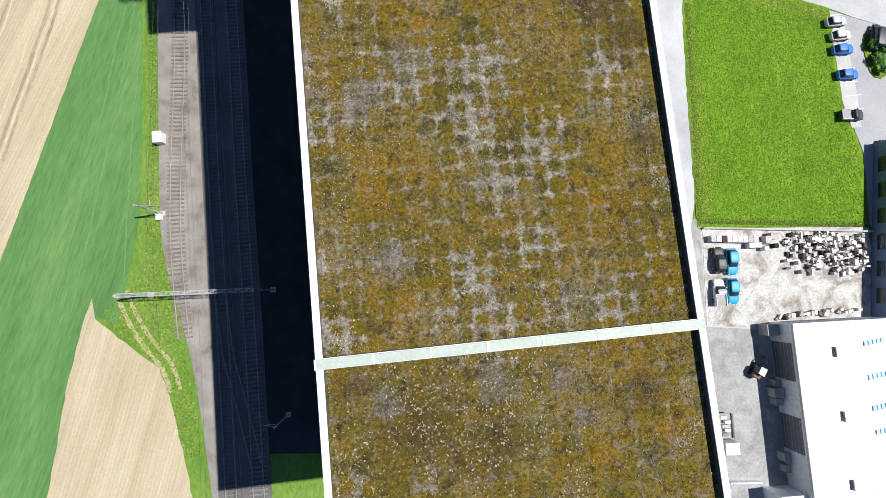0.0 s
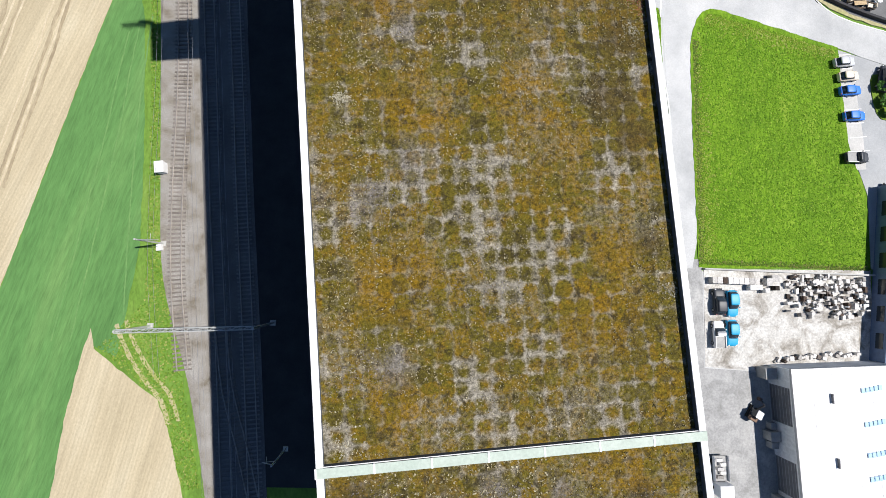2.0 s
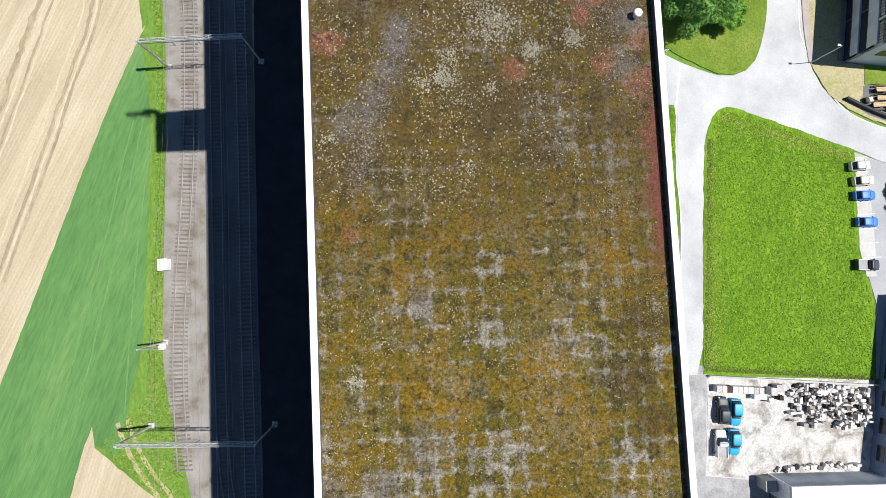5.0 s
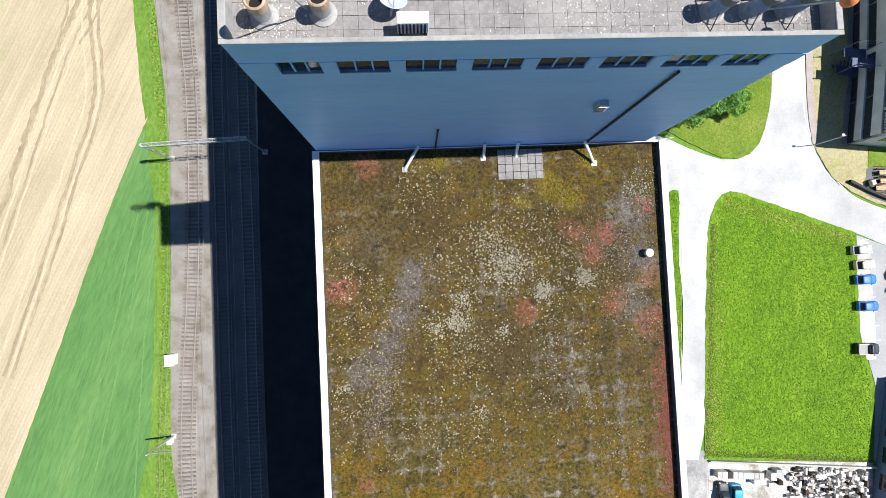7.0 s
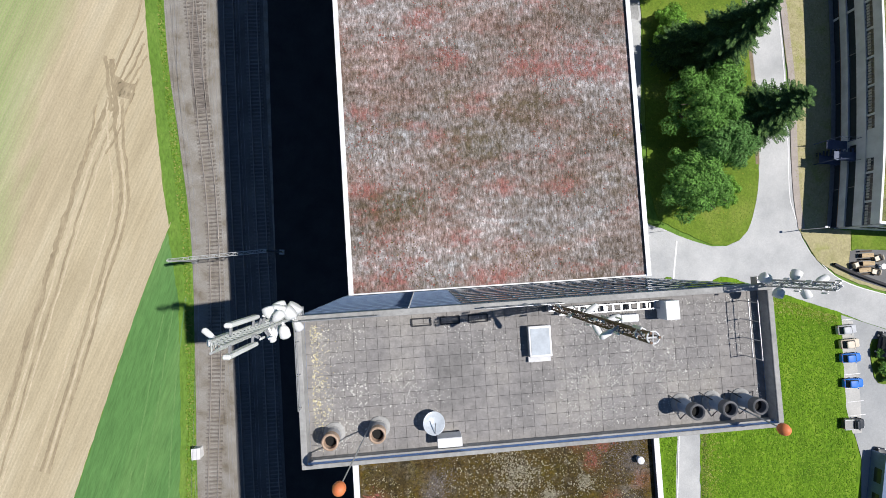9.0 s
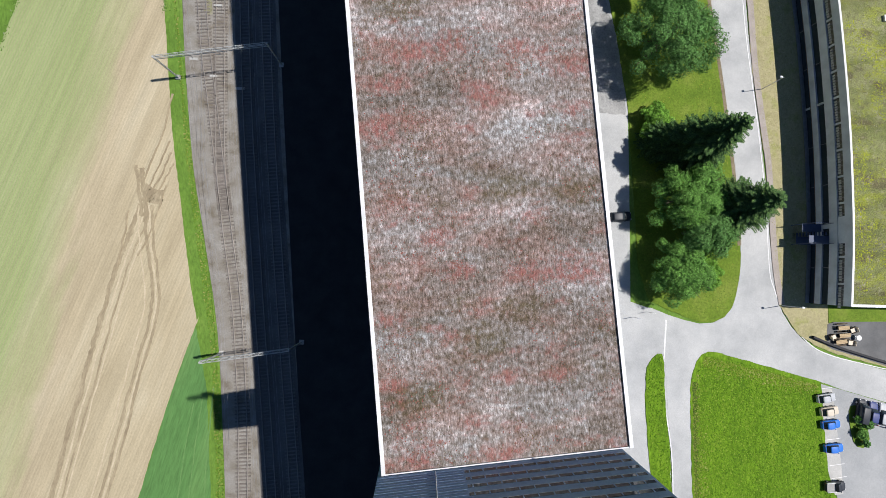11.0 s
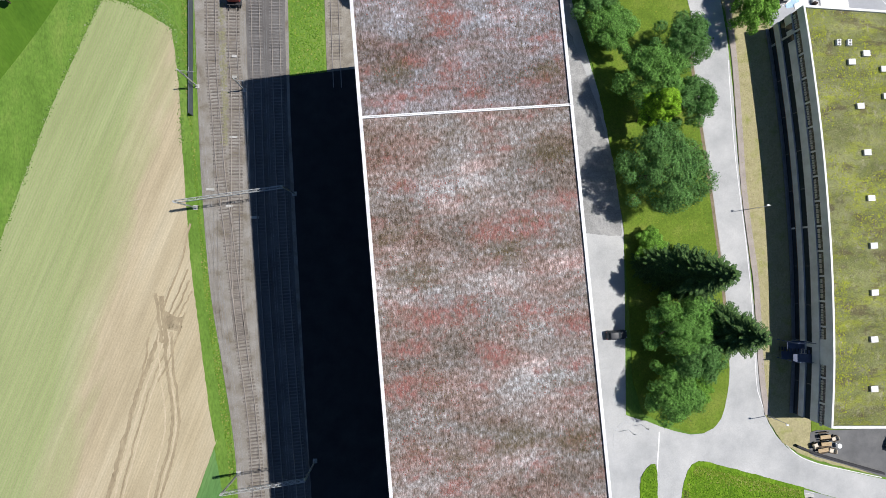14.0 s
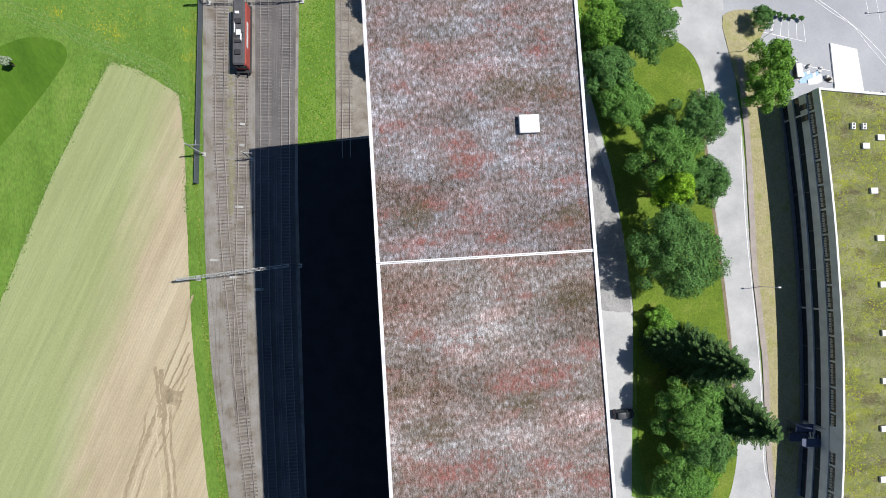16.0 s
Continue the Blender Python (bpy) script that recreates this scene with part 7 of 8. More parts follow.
for x, y, a in along(OFF_W, 0.95):
    n += 1
    stair_gap = 73.2 < y < 78.2
    for z0, z1, every in ((0.27, 1.48, 8), (2.72, 4.08, 8), (5.62, 6.88, 1)):
        if n % every and not (every == 1):
            continue
        pier = n % 5 == 0 or stair_gap
        bm = bmesh.new()
        w = 0.96 if stair_gap else (0.34 if pier else 0.09)
        c = Vector((math.cos(a), math.sin(a), 0)) * w / 2
        bar(bm, Vector((x + 0.2, y, (z0 + z1) / 2)) - c, Vector((x + 0.2, y, (z0 + z1) / 2)) + c, 0.22 if pier else 0.14, z1 - z0)
        part("pier" if pier else "mullion", bm, OFFICE_WALL if pier else LOCO_GREY, office)
        if every == 1 and not pier:
            bm = bmesh.new()
            c = Vector((math.cos(a), math.sin(a), 0)) * 0.4
            bar(bm, Vector((x + 0.27, y, z0 + 0.36)) - c, Vector((x + 0.27, y, z0 + 0.36)) + c, 0.05, 0.5)
            part("blind", bm, CONCRETE, office, "pale blind behind the pane")
bm = bmesh.new()
strip_mesh(bm, beside(OFF_W, -0.5), beside(OFF_W, 0.2), 0.254, 0.34)
part("ledge", bm, STEEL, office, "thin pale sun ledge")
bm = bmesh.new()
strip_mesh(bm, beside(OFF_W, -0.06), beside(OFF_W, 0.0), 1.504, 1.56)
part("ledge", bm, RUST, office, "thin reddish drip rail")
bm = bmesh.new()
box(bm, 65.9, 62.5, 0, 104, 62.9, 8.2)
part("wall", bm, OFFICE_WALL, office, "grey rendered end wall")
for x in range(6):
    bm = bmesh.new()
    box(bm, 67.6 + x * 3.2, 62.42, 5.7, 70.0 + x * 3.2, 62.49, 6.8)
    part("window", bm, GLASS, office)
    bm = bmesh.new()
    box(bm, 67.6 + x * 3.2, 62.42, 2.7, 70.0 + x * 3.2, 62.49, 4.0)
    part("window", bm, GLASS, office)
bm = bmesh.new()
box(bm, 61.6, 140.6, 0, 104, 141.0, 8.2)
part("wall", bm, OFFICE_WALL, office, "grey rendered end wall")
for y in (136.4, 138.6):
    x = 60.3 + (141.0 - y) * 0.15
    bm = bmesh.new()
    bar(bm, (x + 0.1, y - 0.55, 4.9), (x - 0.05, y + 0.55, 4.9), 0.1, 1.3)
    part("window", bm, GLASS, office, "tall dark corner window")
bm = bmesh.new()
prism(bm, clean([*[(x + 0.3, y) for x, y in OFF_W], (104.0, 140.7), (104.0, 62.8), (65.2, 62.8)]), ROOF - 0.5, ROOF)
part("roof", bm, SEDUM_OFFICE, office, "yellow-green planted roof")
bm = bmesh.new()
strip_mesh(bm, beside(OFF_W, -0.05), beside(OFF_W, 0.32), 8.204, 8.3)
part("coping", bm, COPING, office, "white coping along the curved edge")
for x0, y0, y1 in ((65.05, 62.45, 62.9), (60.75, 140.6, 141.05)):
    bm = bmesh.new()
    box(bm, x0, y0, 8.204, 104, y1, 8.298)
    part("coping", bm, COPING, office, "white coping")


def office_edge(y):
    for (ax, ay), (bx, by) in zip(OFF_W, OFF_W[1:]):
        if ay <= y <= by:
            return ax + (bx - ax) * (y - ay) / (by - ay)
    return 60.0


spots, pale = [], []
while len(spots) < 6500:
    x, y = random.uniform(60, 92), random.uniform(63.2, 140.3)
    if x > office_edge(y) + 0.6:
        f = noise.fractal(Vector((x * 0.13, y * 0.09, 4.0)), 1, 2, 4)
        if f > random.uniform(0.02, 0.14):
            spots.append((x, y, ROOF))
        elif random.random() < 0.9:
            pale.append((x, y, ROOF))
tufts("yellow_stonecrop", spots, 0.19, 0.06, YELLOW_TUFT, office)
tufts("grey_green_stonecrop", pale, 0.13, 0.04, island_mat("mixed_stonecrop", [(0.0, (0.1, 0.1, 0.04)), (0.5, (0.24, 0.25, 0.1)), (1.0, (0.36, 0.34, 0.22))]), office)
for x, y in ((70.0, 130.6), (76.6, 129.6), (71.6, 122.2), (77.0, 124.4), (72.8, 113.4), (78.0, 113.6), (73.4, 104.8), (78.6, 105.0), (73.7, 95.9), (78.9, 96.0), (73.7, 87.2), (78.9, 87.1), (73.4, 78.6), (78.6, 78.5), (73.0, 132.4), (73.2, 69.6)):
    e = thing("skylight", "small white skylight box on the green roof", "skylight", pose(x, y, ROOF, 0, 0, 4), group="office skylights")
    bm = bmesh.new()
    box(bm, -0.68, -0.52, -0.03, 0.68, 0.52, 0.28)
    part("kerb", bm, CONCRETE, e)
    bm = bmesh.new()
    box(bm, -0.72, -0.56, 0.284, 0.72, 0.56, 0.38)
    part("dome", bm, WHITE, e, bevel=0.03)
for x, y in ((67.4, 134.2), (69.6, 134.3)):
    e = thing("roof_fan", "small white roof fan on the planted roof", "roof fan", pose(x, y, ROOF), group="office roof fans")
    bm = bmesh.new()
    box(bm, -0.42, -0.6, -0.03, 0.42, 0.6, 0.4)
    part("housing", bm, COPING, e, bevel=0.03)
    for k in (-0.3, 0.3):
        bm = bmesh.new()
        lathe(bm, [(0.2, 0.404), (0.2, 0.44), (0.08, 0.46)], centre=(0, k, 0), sides=12)
        part("fan_opening", bm, LOCO_GREY, e)
stair = thing("fire_stair", "dark blue steel stair against the office wall", "fire stair", pose(64.0, 75.3, 0))
for x, y in ((-2.2, -1.8), (-2.2, 1.8), (1.4, -1.8), (1.4, 1.8)):
    bm = bmesh.new()
    tube(bm, (x, y, 0), (x, y, 5.0), 0.07, sides=6)
    part("post", bm, STAIR_BLUE, stair)
for k, (z, y0, y1) in enumerate(((1.3, -1.9, -0.4), (2.6, 0.4, 1.9), (3.9, -1.9, -0.4))):
    bm = bmesh.new()
    box(bm, -2.3, y0, z - 0.08, 1.5, y1, z)
    part("landing", bm, STAIR_BLUE, stair)
    for i in range(7):
        bm = bmesh.new()
        box(bm, -1.8 + i * 0.45, -0.35 if k % 2 else -0.3, z - 1.2 + i * 0.18, -1.5 + i * 0.45, 0.35, z - 1.16 + i * 0.18)
        part("tread", bm, STAIR_BLUE, stair)
for y in (-1.85, 1.85):
    for z in (4.4, 4.9):
        bm = bmesh.new()
        tube(bm, (-2.2, y, z), (1.4, y, z), 0.03, sides=5)
        part("handrail", bm, STAIR_BLUE, stair)


# ---- the white-roofed hall ----
shed = thing("industrial_hall", "low industrial hall with a white metal roof", "industrial hall", pose(53.4, -4.4, 0, 0, 0, 3.6))
DOORS = ((-8.3, -2.8), (-18.6, -13.4))
edges = [-40.0, DOORS[1][0], DOORS[1][1], DOORS[0][0], DOORS[0][1], 0.0]
for i in (0, 2, 4):
    bm = bmesh.new()
    box(bm, 0, edges[i], 0, 0.3, edges[i + 1], 4.2)
    part("wall", bm, WHITE, shed, "white panelled wall")
for a, b in DOORS:
    bm = bmesh.new()
    box(bm, 0, a, 3.7, 0.3, b, 4.2)
    part("lintel", bm, WHITE, shed)
    bm = bmesh.new()
    box(bm, 0.12, a + 0.02, 0.05, 0.2, b - 0.02, 3.69)
    part("door", bm, LOCO_GREY, shed, "dark grey sectional gate")
    for k in range(6):
        bm = bmesh.new()
        box(bm, 0.09, a + 0.02, 0.5 + k * 0.55, 0.118, b - 0.02, 0.55 + k * 0.55)
        part("door_rib", bm, STEEL, shed)
bm = bmesh.new()
box(bm, 0.3, -0.3, 0, 40, 0, 4.2)
part("wall", bm, GREY_WALL, shed)
for i in range(13):
    bm = bmesh.new()
    box(bm, -0.1 if i == 0 else i * 3.0, -40, 4.21, i * 3.0 + 2.992, 0.1, 4.4)
    box(bm, i * 3.0 + 2.93, -40, 4.402, i * 3.0 + 2.965, 0.1, 4.42)
    part("roof_sheet", bm, WHITE, shed)
bm = bmesh.new()
box(bm, -0.16, -40, 4.1, -0.104, 0.1, 4.5)
part("gutter", bm, STEEL, shed)
for k, y in enumerate((-3.3, -8.1, -12.4, -15.7)):
    for i in range(5):
        bm = bmesh.new()
        box(bm, 10.2 + i * 0.66, y - 0.35 + i * 0.09, 4.46, 10.7 + i * 0.66, y + 0.35 + i * 0.09, 4.54)
        part("rooflight", bm, ICE, shed, "pale blue rooflight")
for y in (-4.2, -13.2, -22.5):
    bm = bmesh.new()
    box(bm, 5.5, y - 0.7, 4.46, 5.62, y + 0.7, 4.8)
    part("roof_fin", bm, LOCO_GREY, shed, "dark raised roof vent")
for x, y, w, d, h in ((-1.0, -1.0, 1.7, 1.6, 1.9), (-1.5, -1.2, 0.5, 0.8, 1.2), (-0.9, -10.3, 1.5, 1.3, 1.6), (-0.8, -11.7, 1.0, 0.9, 1.2), (-0.6, -9.0, 0.8, 1.0, 1.0), (-0.7, -19.6, 0.9, 1.2, 1.4), (-0.6, -21.3, 0.8, 1.0, 1.1)):
    bm = bmesh.new()
    box(bm, -w / 2, -d / 2, 0.05, w / 2, d / 2, h)
    box(bm, -w / 2 - 0.03, -d / 2 - 0.03, h + 0.003, w / 2 + 0.03, d / 2 + 0.03, h + 0.06)
    solid("waste_container", bm, CONCRETE_DARK, "grey waste container by the hall wall", "waste container", "waste containers", at=pose(53.4, -4.4, 0, 0, 0, 3.6) @ Matrix.Translation((x, y, 0)))
bm = bmesh.new()
box(bm, -4.0, -40.0, 0.0, -0.25, -24.0, 3.4)
box(bm, -4.1, -40.1, 3.404, -0.25, -23.9, 3.5)
solid("lean_to", bm, WHITE, "white-roofed lean-to beside the hall", "lean-to", at=pose(53.4, -4.4, 0, 0, 0, 3.6))

# ---- eastern dark building and the terrace ----
e = thing("dark_building", "dark slate-blue building at the meadow's end", "building", pose(71.6, 11.6, 0, 0, 0, -6))
bm = bmesh.new()
box(bm, 0, 0, 0, 0.3, 13.0, 2.3)
part("wall", bm, BLUE_DARK, e)
bm = bmesh.new()
box(bm, -0.1, -15.0, 2.31, 14, 13.1, 2.5)
part("roof", bm, BLUE_DARK, e)
bm = bmesh.new()
box(bm, 0, -15.0, 0, 0.3, -0.01, 2.3)
part("wall", bm, BLUE_DARK, e)
for i in range(6):
    bm = bmesh.new()
    box(bm, -0.04, -13.0 + i * 4.2, 0.9, -0.005, -10.6 + i * 4.2, 2.0)
    part("window", bm, GLASS, e)


# ---- cars ----
def loft(bm, stations, power=4.0, n=16):
    """A rounded hull through stations of (x, half width, bottom, top)."""
    rings = []
    for x, w, z0, z1 in stations:
        ring = []
        for i in range(n):
            a = 6.2832 * (i + 0.5) / n
            c, q = math.cos(a), math.sin(a)
            ring.append(bm.verts.new((x, w * math.copysign(abs(c) ** (2 / power), c), (z0 + z1) / 2 + (z1 - z0) / 2 * math.copysign(abs(q) ** (2 / power), q))))
        rings.append(ring)
    for k in range(len(rings) - 1):
        for i in range(n):
            j = (i + 1) % n
            bm.faces.new((rings[k][i], rings[k][j], rings[k + 1][j], rings[k + 1][i]))
    bm.faces.new(rings[0][::-1])
    bm.faces.new(rings[-1])
    bmesh.ops.recalc_face_normals(bm, faces=bm.faces)


def car(paint, length=4.3, width=1.75, style="hatch"):
    e = thing("car", "", "car")
    w, l = width / 2, length / 2
    bm = bmesh.new()
    loft(bm, [(-l, w * 0.7, 0.4, 0.66), (-l * 0.985, w * 0.86, 0.32, 0.78), (-l * 0.93, w * 0.96, 0.28, 0.86), (-l * 0.6, w, 0.26, 0.9), (0, w, 0.26, 0.88), (l * 0.45, w * 0.99, 0.26, 0.88), (l * 0.75, w * 0.96, 0.27, 0.8), (l * 0.92, w * 0.88, 0.29, 0.7), (l * 0.985, w * 0.72, 0.33, 0.6), (l, w * 0.55, 0.38, 0.54)])
    part("body", bm, CAR[paint], e, smooth=True)
    if style == "pickup":
        c0, c1, rear, front = -0.25, l * 0.5, 0.12, 0.6
    elif style == "van":
        c0, c1, rear, front = -l * 0.94, l * 0.7, 0.15, 0.7
    else:
        c0, c1, rear, front = -l * 0.9, l * 0.42, 0.42, 0.78
    top = 1.8 if style == "van" else 1.44
    bm = bmesh.new()
    loft(bm, [(c0, w * 0.76, 0.6, 0.88), (c0 + rear * 0.5, w * 0.82, 0.6, (top + 0.9) / 2), (c0 + rear, w * 0.84, 0.6, top - 0.05), ((c0 + c1) / 2, w * 0.86, 0.6, top - 0.02), (c1 - front, w * 0.84, 0.6, top - 0.05), (c1 - front * 0.45, w * 0.83, 0.6, (top + 0.95) / 2), (c1, w * 0.8, 0.6, 0.88)], 3.0)
    part("glasshouse", bm, GLASS, e, "dark glazing", smooth=True)
    bm = bmesh.new()
    loft(bm, [(c0 + rear * 0.8, w * 0.6, top - 0.16, top - 0.06), (c0 + rear + 0.08, w * 0.76, top - 0.2, top + 0.0), ((c0 + c1) / 2, w * 0.79, top - 0.2, top + 0.02), (c1 - front - 0.08, w * 0.76, top - 0.2, top + 0.0), (c1 - front * 0.82, w * 0.62, top - 0.17, top - 0.06)], 3.4)
    part("roof", bm, CAR[paint], e, smooth=True)
    if style == "pickup":
        bm = bmesh.new()
        box(bm, -l + 0.12, -w + 0.14, 0.86, -0.3, w - 0.14, 0.93)
        part("load_bed", bm, CONCRETE_DARK, e, "open loaded bed")
        for s in (-1, 1):
            bm = bmesh.new()
            box(bm, -l + 0.05, s * (w - 0.07) - 0.05, 0.8, -0.25, s * (w - 0.07) + 0.05, 1.1)
            part("bed_side", bm, CAR["white"], e, bevel=0.02)
    for x in (-l * 0.62, l * 0.62):
        for s in (-1, 1):
            wheel = new("wheel")
            wheel.parent = e
            wheel.location = (x, s * (w - 0.09), 0.31)
            bm = bmesh.new()
            tube(bm, (0, -0.1, 0), (0, 0.1, 0), 0.31, sides=16)
            part("tyre", bm, RUBBER_AND_HOLES, wheel)
            bm = bmesh.new()
            tube(bm, (0, s * 0.1, 0), (0, s * 0.115, 0), 0.19, sides=12)
            part("rim", bm, STEEL, wheel)
    for s in (-1, 1):
        bm = bmesh.new()
        loft(bm, [(l * 0.9, 0.1, 0.58, 0.7), (l * 0.95, 0.15, 0.55, 0.67), (l * 0.975, 0.12, 0.52, 0.62)], 3.0, 8)
        bmesh.ops.translate(bm, verts=bm.verts, vec=(0, s * w * 0.66, 0))
        part("headlight", bm, COPING, e, smooth=True)
        bm = bmesh.new()
        box(bm, -l * 0.985, s * (w * 0.72) - 0.12, 0.62, -l * 0.93, s * (w * 0.72) + 0.12, 0.8)
        part("tail_light", bm, RED_PAINT, e, bevel=0.02)
        bm = bmesh.new()
        box(bm, c1 - 0.35, s * (w + 0.06) - 0.09, 0.9, c1 - 0.2, s * (w + 0.06) + 0.09, 1.03)
        part("mirror", bm, CAR[paint], e, bevel=0.03)
    return e


PARKED = (("silver", "hatch", 67.6, 45.0, 8, 3.6, "small silver hatchback in a parking bay"), ("cream", "hatch", 68.2, 42.6, 8, 3.6, "small cream and brown hatchback in a parking bay"),
          ("blue", "hatch", 68.4, 40.2, 6, 3.7, "bright blue hatchback in a parking bay"), ("blue", "hatch", 68.9, 35.9, 4, 3.7, "bright blue hatchback beside empty bays"),
          ("dark", "pickup", 69.0, 29.0, 3, 4.0, "dark pickup with a pale load in the last bay"),
          ("dark", "hatch", 45.5, 5.0, 92, 4.1, "dark blue-black car in the dusty yard"), ("cyan", "hatch", 47.5, 4.8, 272, 4.1, "bright blue car in the dusty yard"),
          ("white", "pickup", 45.3, 0.0, 92, 4.1, "white pickup in the dusty yard"), ("cyan", "hatch", 47.4, 0.3, 272, 4.0, "bright blue car in the dusty yard"),
          ("dark", "van", 74.4, 42.6, 78, 4.6, "black van by the planted island"), ("navy", "hatch", 76.6, 42.3, 78, 4.3, "dark blue car by the planted island"),
          ("silver", "hatch", 78.6, 42.0, 78, 4.3, "silver car by the planted island"), ("white", "van", 80.8, 41.9, 78, 5.2, "white van by the planted island"),
          ("dark", "hatch", 28.2, 77.6, 5, 4.2, "black car parked in the shade of trees"), ("dark", "hatch", 74.0, 22.9, 85, 4.3, "dark car in building shade"),
          ("silver", "hatch", 86.0, 57.0, 70, 4.3, "dark grey car in a marked bay"), ("navy", "hatch", 60.0, 148.6, 100, 4.2, "dark blue car behind the office"), ("white", "van", 62.9, 148.2, 98, 4.4, "white-roofed dark van behind the office"))
for paint, style, x, y, turn, n, lab in PARKED:
    c = car(paint, n, 1.55 if n < 3.8 else 1.75, style)
    c.matrix_world = pose(x, y, 0.09, 0, 0, turn)
    tagged(c, lab, group="parked cars")

# ---- lorry and loader in the lane ----
lorry = thing("flatbed_lorry", "white flatbed lorry with loaded bed in the lane", "lorry", pose(45.0, -20.5, 0.05, 0, 0, 272))
for nm, b, m in (("chassis", (-2.6, -0.8, 0.5, 2.6, 0.8, 0.75), DARK), ("bed", (-2.7, -1.05, 0.76, 0.9, 1.05, 0.95), CONCRETE_DARK), ("cab", (-4.4 + 5.5, -1.05, 0.6, 2.8, 1.05, 2.2), COPING), ("bed_side", (-2.7, 1.06, 0.76, 0.9, 1.12, 1.35), COPING), ("bed_side", (-2.7, -1.12, 0.76, 0.9, -1.06, 1.35), COPING), ("windscreen", (2.805, -0.9, 1.3, 2.83, 0.9, 2.0), GLASS)):
    bm = bmesh.new()
    box(bm, *b)
    part(nm, bm, m, lorry, bevel=0.03)
for i in range(5):
    bm = bmesh.new()
    box(bm, -2.4 + i * 0.6, -0.8 + (i % 2) * 0.5, 0.955, -1.95 + i * 0.6, 0.1 + (i % 2) * 0.5, 1.3 + 0.1 * (i % 3))
    part("load", bm, BOXWOOD, lorry)
for x in (-1.7, 1.9):
    for s in (-0.95, 0.95):
        bm = bmesh.new()
        tube(bm, (x, s - 0.13, 0.4), (x, s + 0.13, 0.4), 0.4, sides=16)
        part("wheel", bm, RUBBER_AND_HOLES, lorry)
digger = thing("mini_excavator", "small dark excavator with a white cab roof", "excavator", pose(50.6, -11.6, 0.05, 0, 0, 60) @ Matrix.Scale(0.78, 4))
for nm, b, m in (("cab", (-0.7, -0.6, 0.75, 0.7, 0.6, 2.2), GLASS), ("cab_roof", (-0.75, -0.65, 2.205, 0.75, 0.65, 2.32), COPING), ("engine_hood", (-1.5, -0.7, 0.75, -0.72, 0.7, 1.5), RUST), ("turntable", (-1.4, -0.7, 0.55, 0.9, 0.7, 0.745), DARK), ("crawler", (-1.3, 0.45, 0, 1.3, 0.85, 0.54), RUBBER_AND_HOLES), ("crawler", (-1.3, -0.85, 0, 1.3, -0.45, 0.54), RUBBER_AND_HOLES)):
    bm = bmesh.new()
    box(bm, *b)
    part(nm, bm, m, digger, bevel=0.05)
bm = bmesh.new()
bar(bm, (0.8, 0, 0.9), (2.0, 0, 2.2), 0.22, 0.28)
bar(bm, (2.0, 0, 2.2), (3.0, 0, 0.8), 0.18, 0.22)
part("arm", bm, DARK, digger)
bm = bmesh.new()
box(bm, 2.7, -0.35, 0.2, 3.3, 0.35, 0.8)
part("bucket", bm, RUST, digger, bevel=0.05)

# ---- goods in the yard ----
random.seed(5)
bm = bmesh.new()
box(bm, -0.5, -0.4, 0, 0.5, 0.4, 1.0)
CRATE = mesh_of("crate", bm, BOXWOOD, 0.03)


def crate(x, y, w, d, h, turn, lab, z=0.09):
    ob = new("crate", CRATE)
    ob.matrix_world = pose(x, y, z, 0, 0, turn) @ Matrix.Diagonal((w, d / 0.8, h, 1))
    tagged(ob, lab, "crate", "stacked goods in the yard")


for i in range(300):
    x, y = random.uniform(56.6, 69.6), random.uniform(3.2, 9.6)
    if (x < 60 and y < 6.8 and random.random() < 0.7) or (y < 4.6 and random.random() < 0.5):
        continue
    crate(x, y, random.uniform(0.2, 1.0), random.uniform(0.15, 0.6), random.uniform(0.25, 1.0), random.choice((0, 4, 90, 86, 12, 40)), "pale weathered pallet stack in the gravel yard")
for i in range(9):
    crate(44.6 + i * 0.85, 8.3, 0.8, 1.0, 1.0, 2, "white bulk container in a row by the wall")
for x, y, w, d in ((51.2, 7.4, 2.0, 0.8), (53.4, 8.3, 1.0, 1.2), (54.4, 8.9, 1.2, 1.0), (53.0, 7.0, 0.8, 0.7), (54.6, 7.4, 0.7, 0.7)):
    crate(x, y, w, d, 1.0, 3, "dark covered stack beside the bulk containers")
for i in range(22):
    crate(54.5 + i * 0.62 + random.uniform(-0.2, 0.2), -3.6 + i * 0.06 + random.uniform(-0.3, 0.3), random.uniform(0.3, 0.8), random.uniform(0.3, 0.7), random.uniform(0.25, 0.8), random.uniform(0, 90), "small leftover stone or box along the hall")
bm = bmesh.new()
box(bm, 43.4, 9.9, 0.0, 71.3, 10.15, 0.6)
solid("retaining_wall", bm, CONCRETE, "low pale concrete wall between yard and meadow", "wall", kind="structure", bevel=0.02)

# ---- paint on the ground ----
def stripe(label, pts, width, z=0.075):
    bm = bmesh.new()
    strip_mesh(bm, beside(pts, -width / 2), beside(pts, width / 2), z - 0.02, z + 0.008)
    solid("road_marking", bm, LINE, label, "road marking", kind="structure")


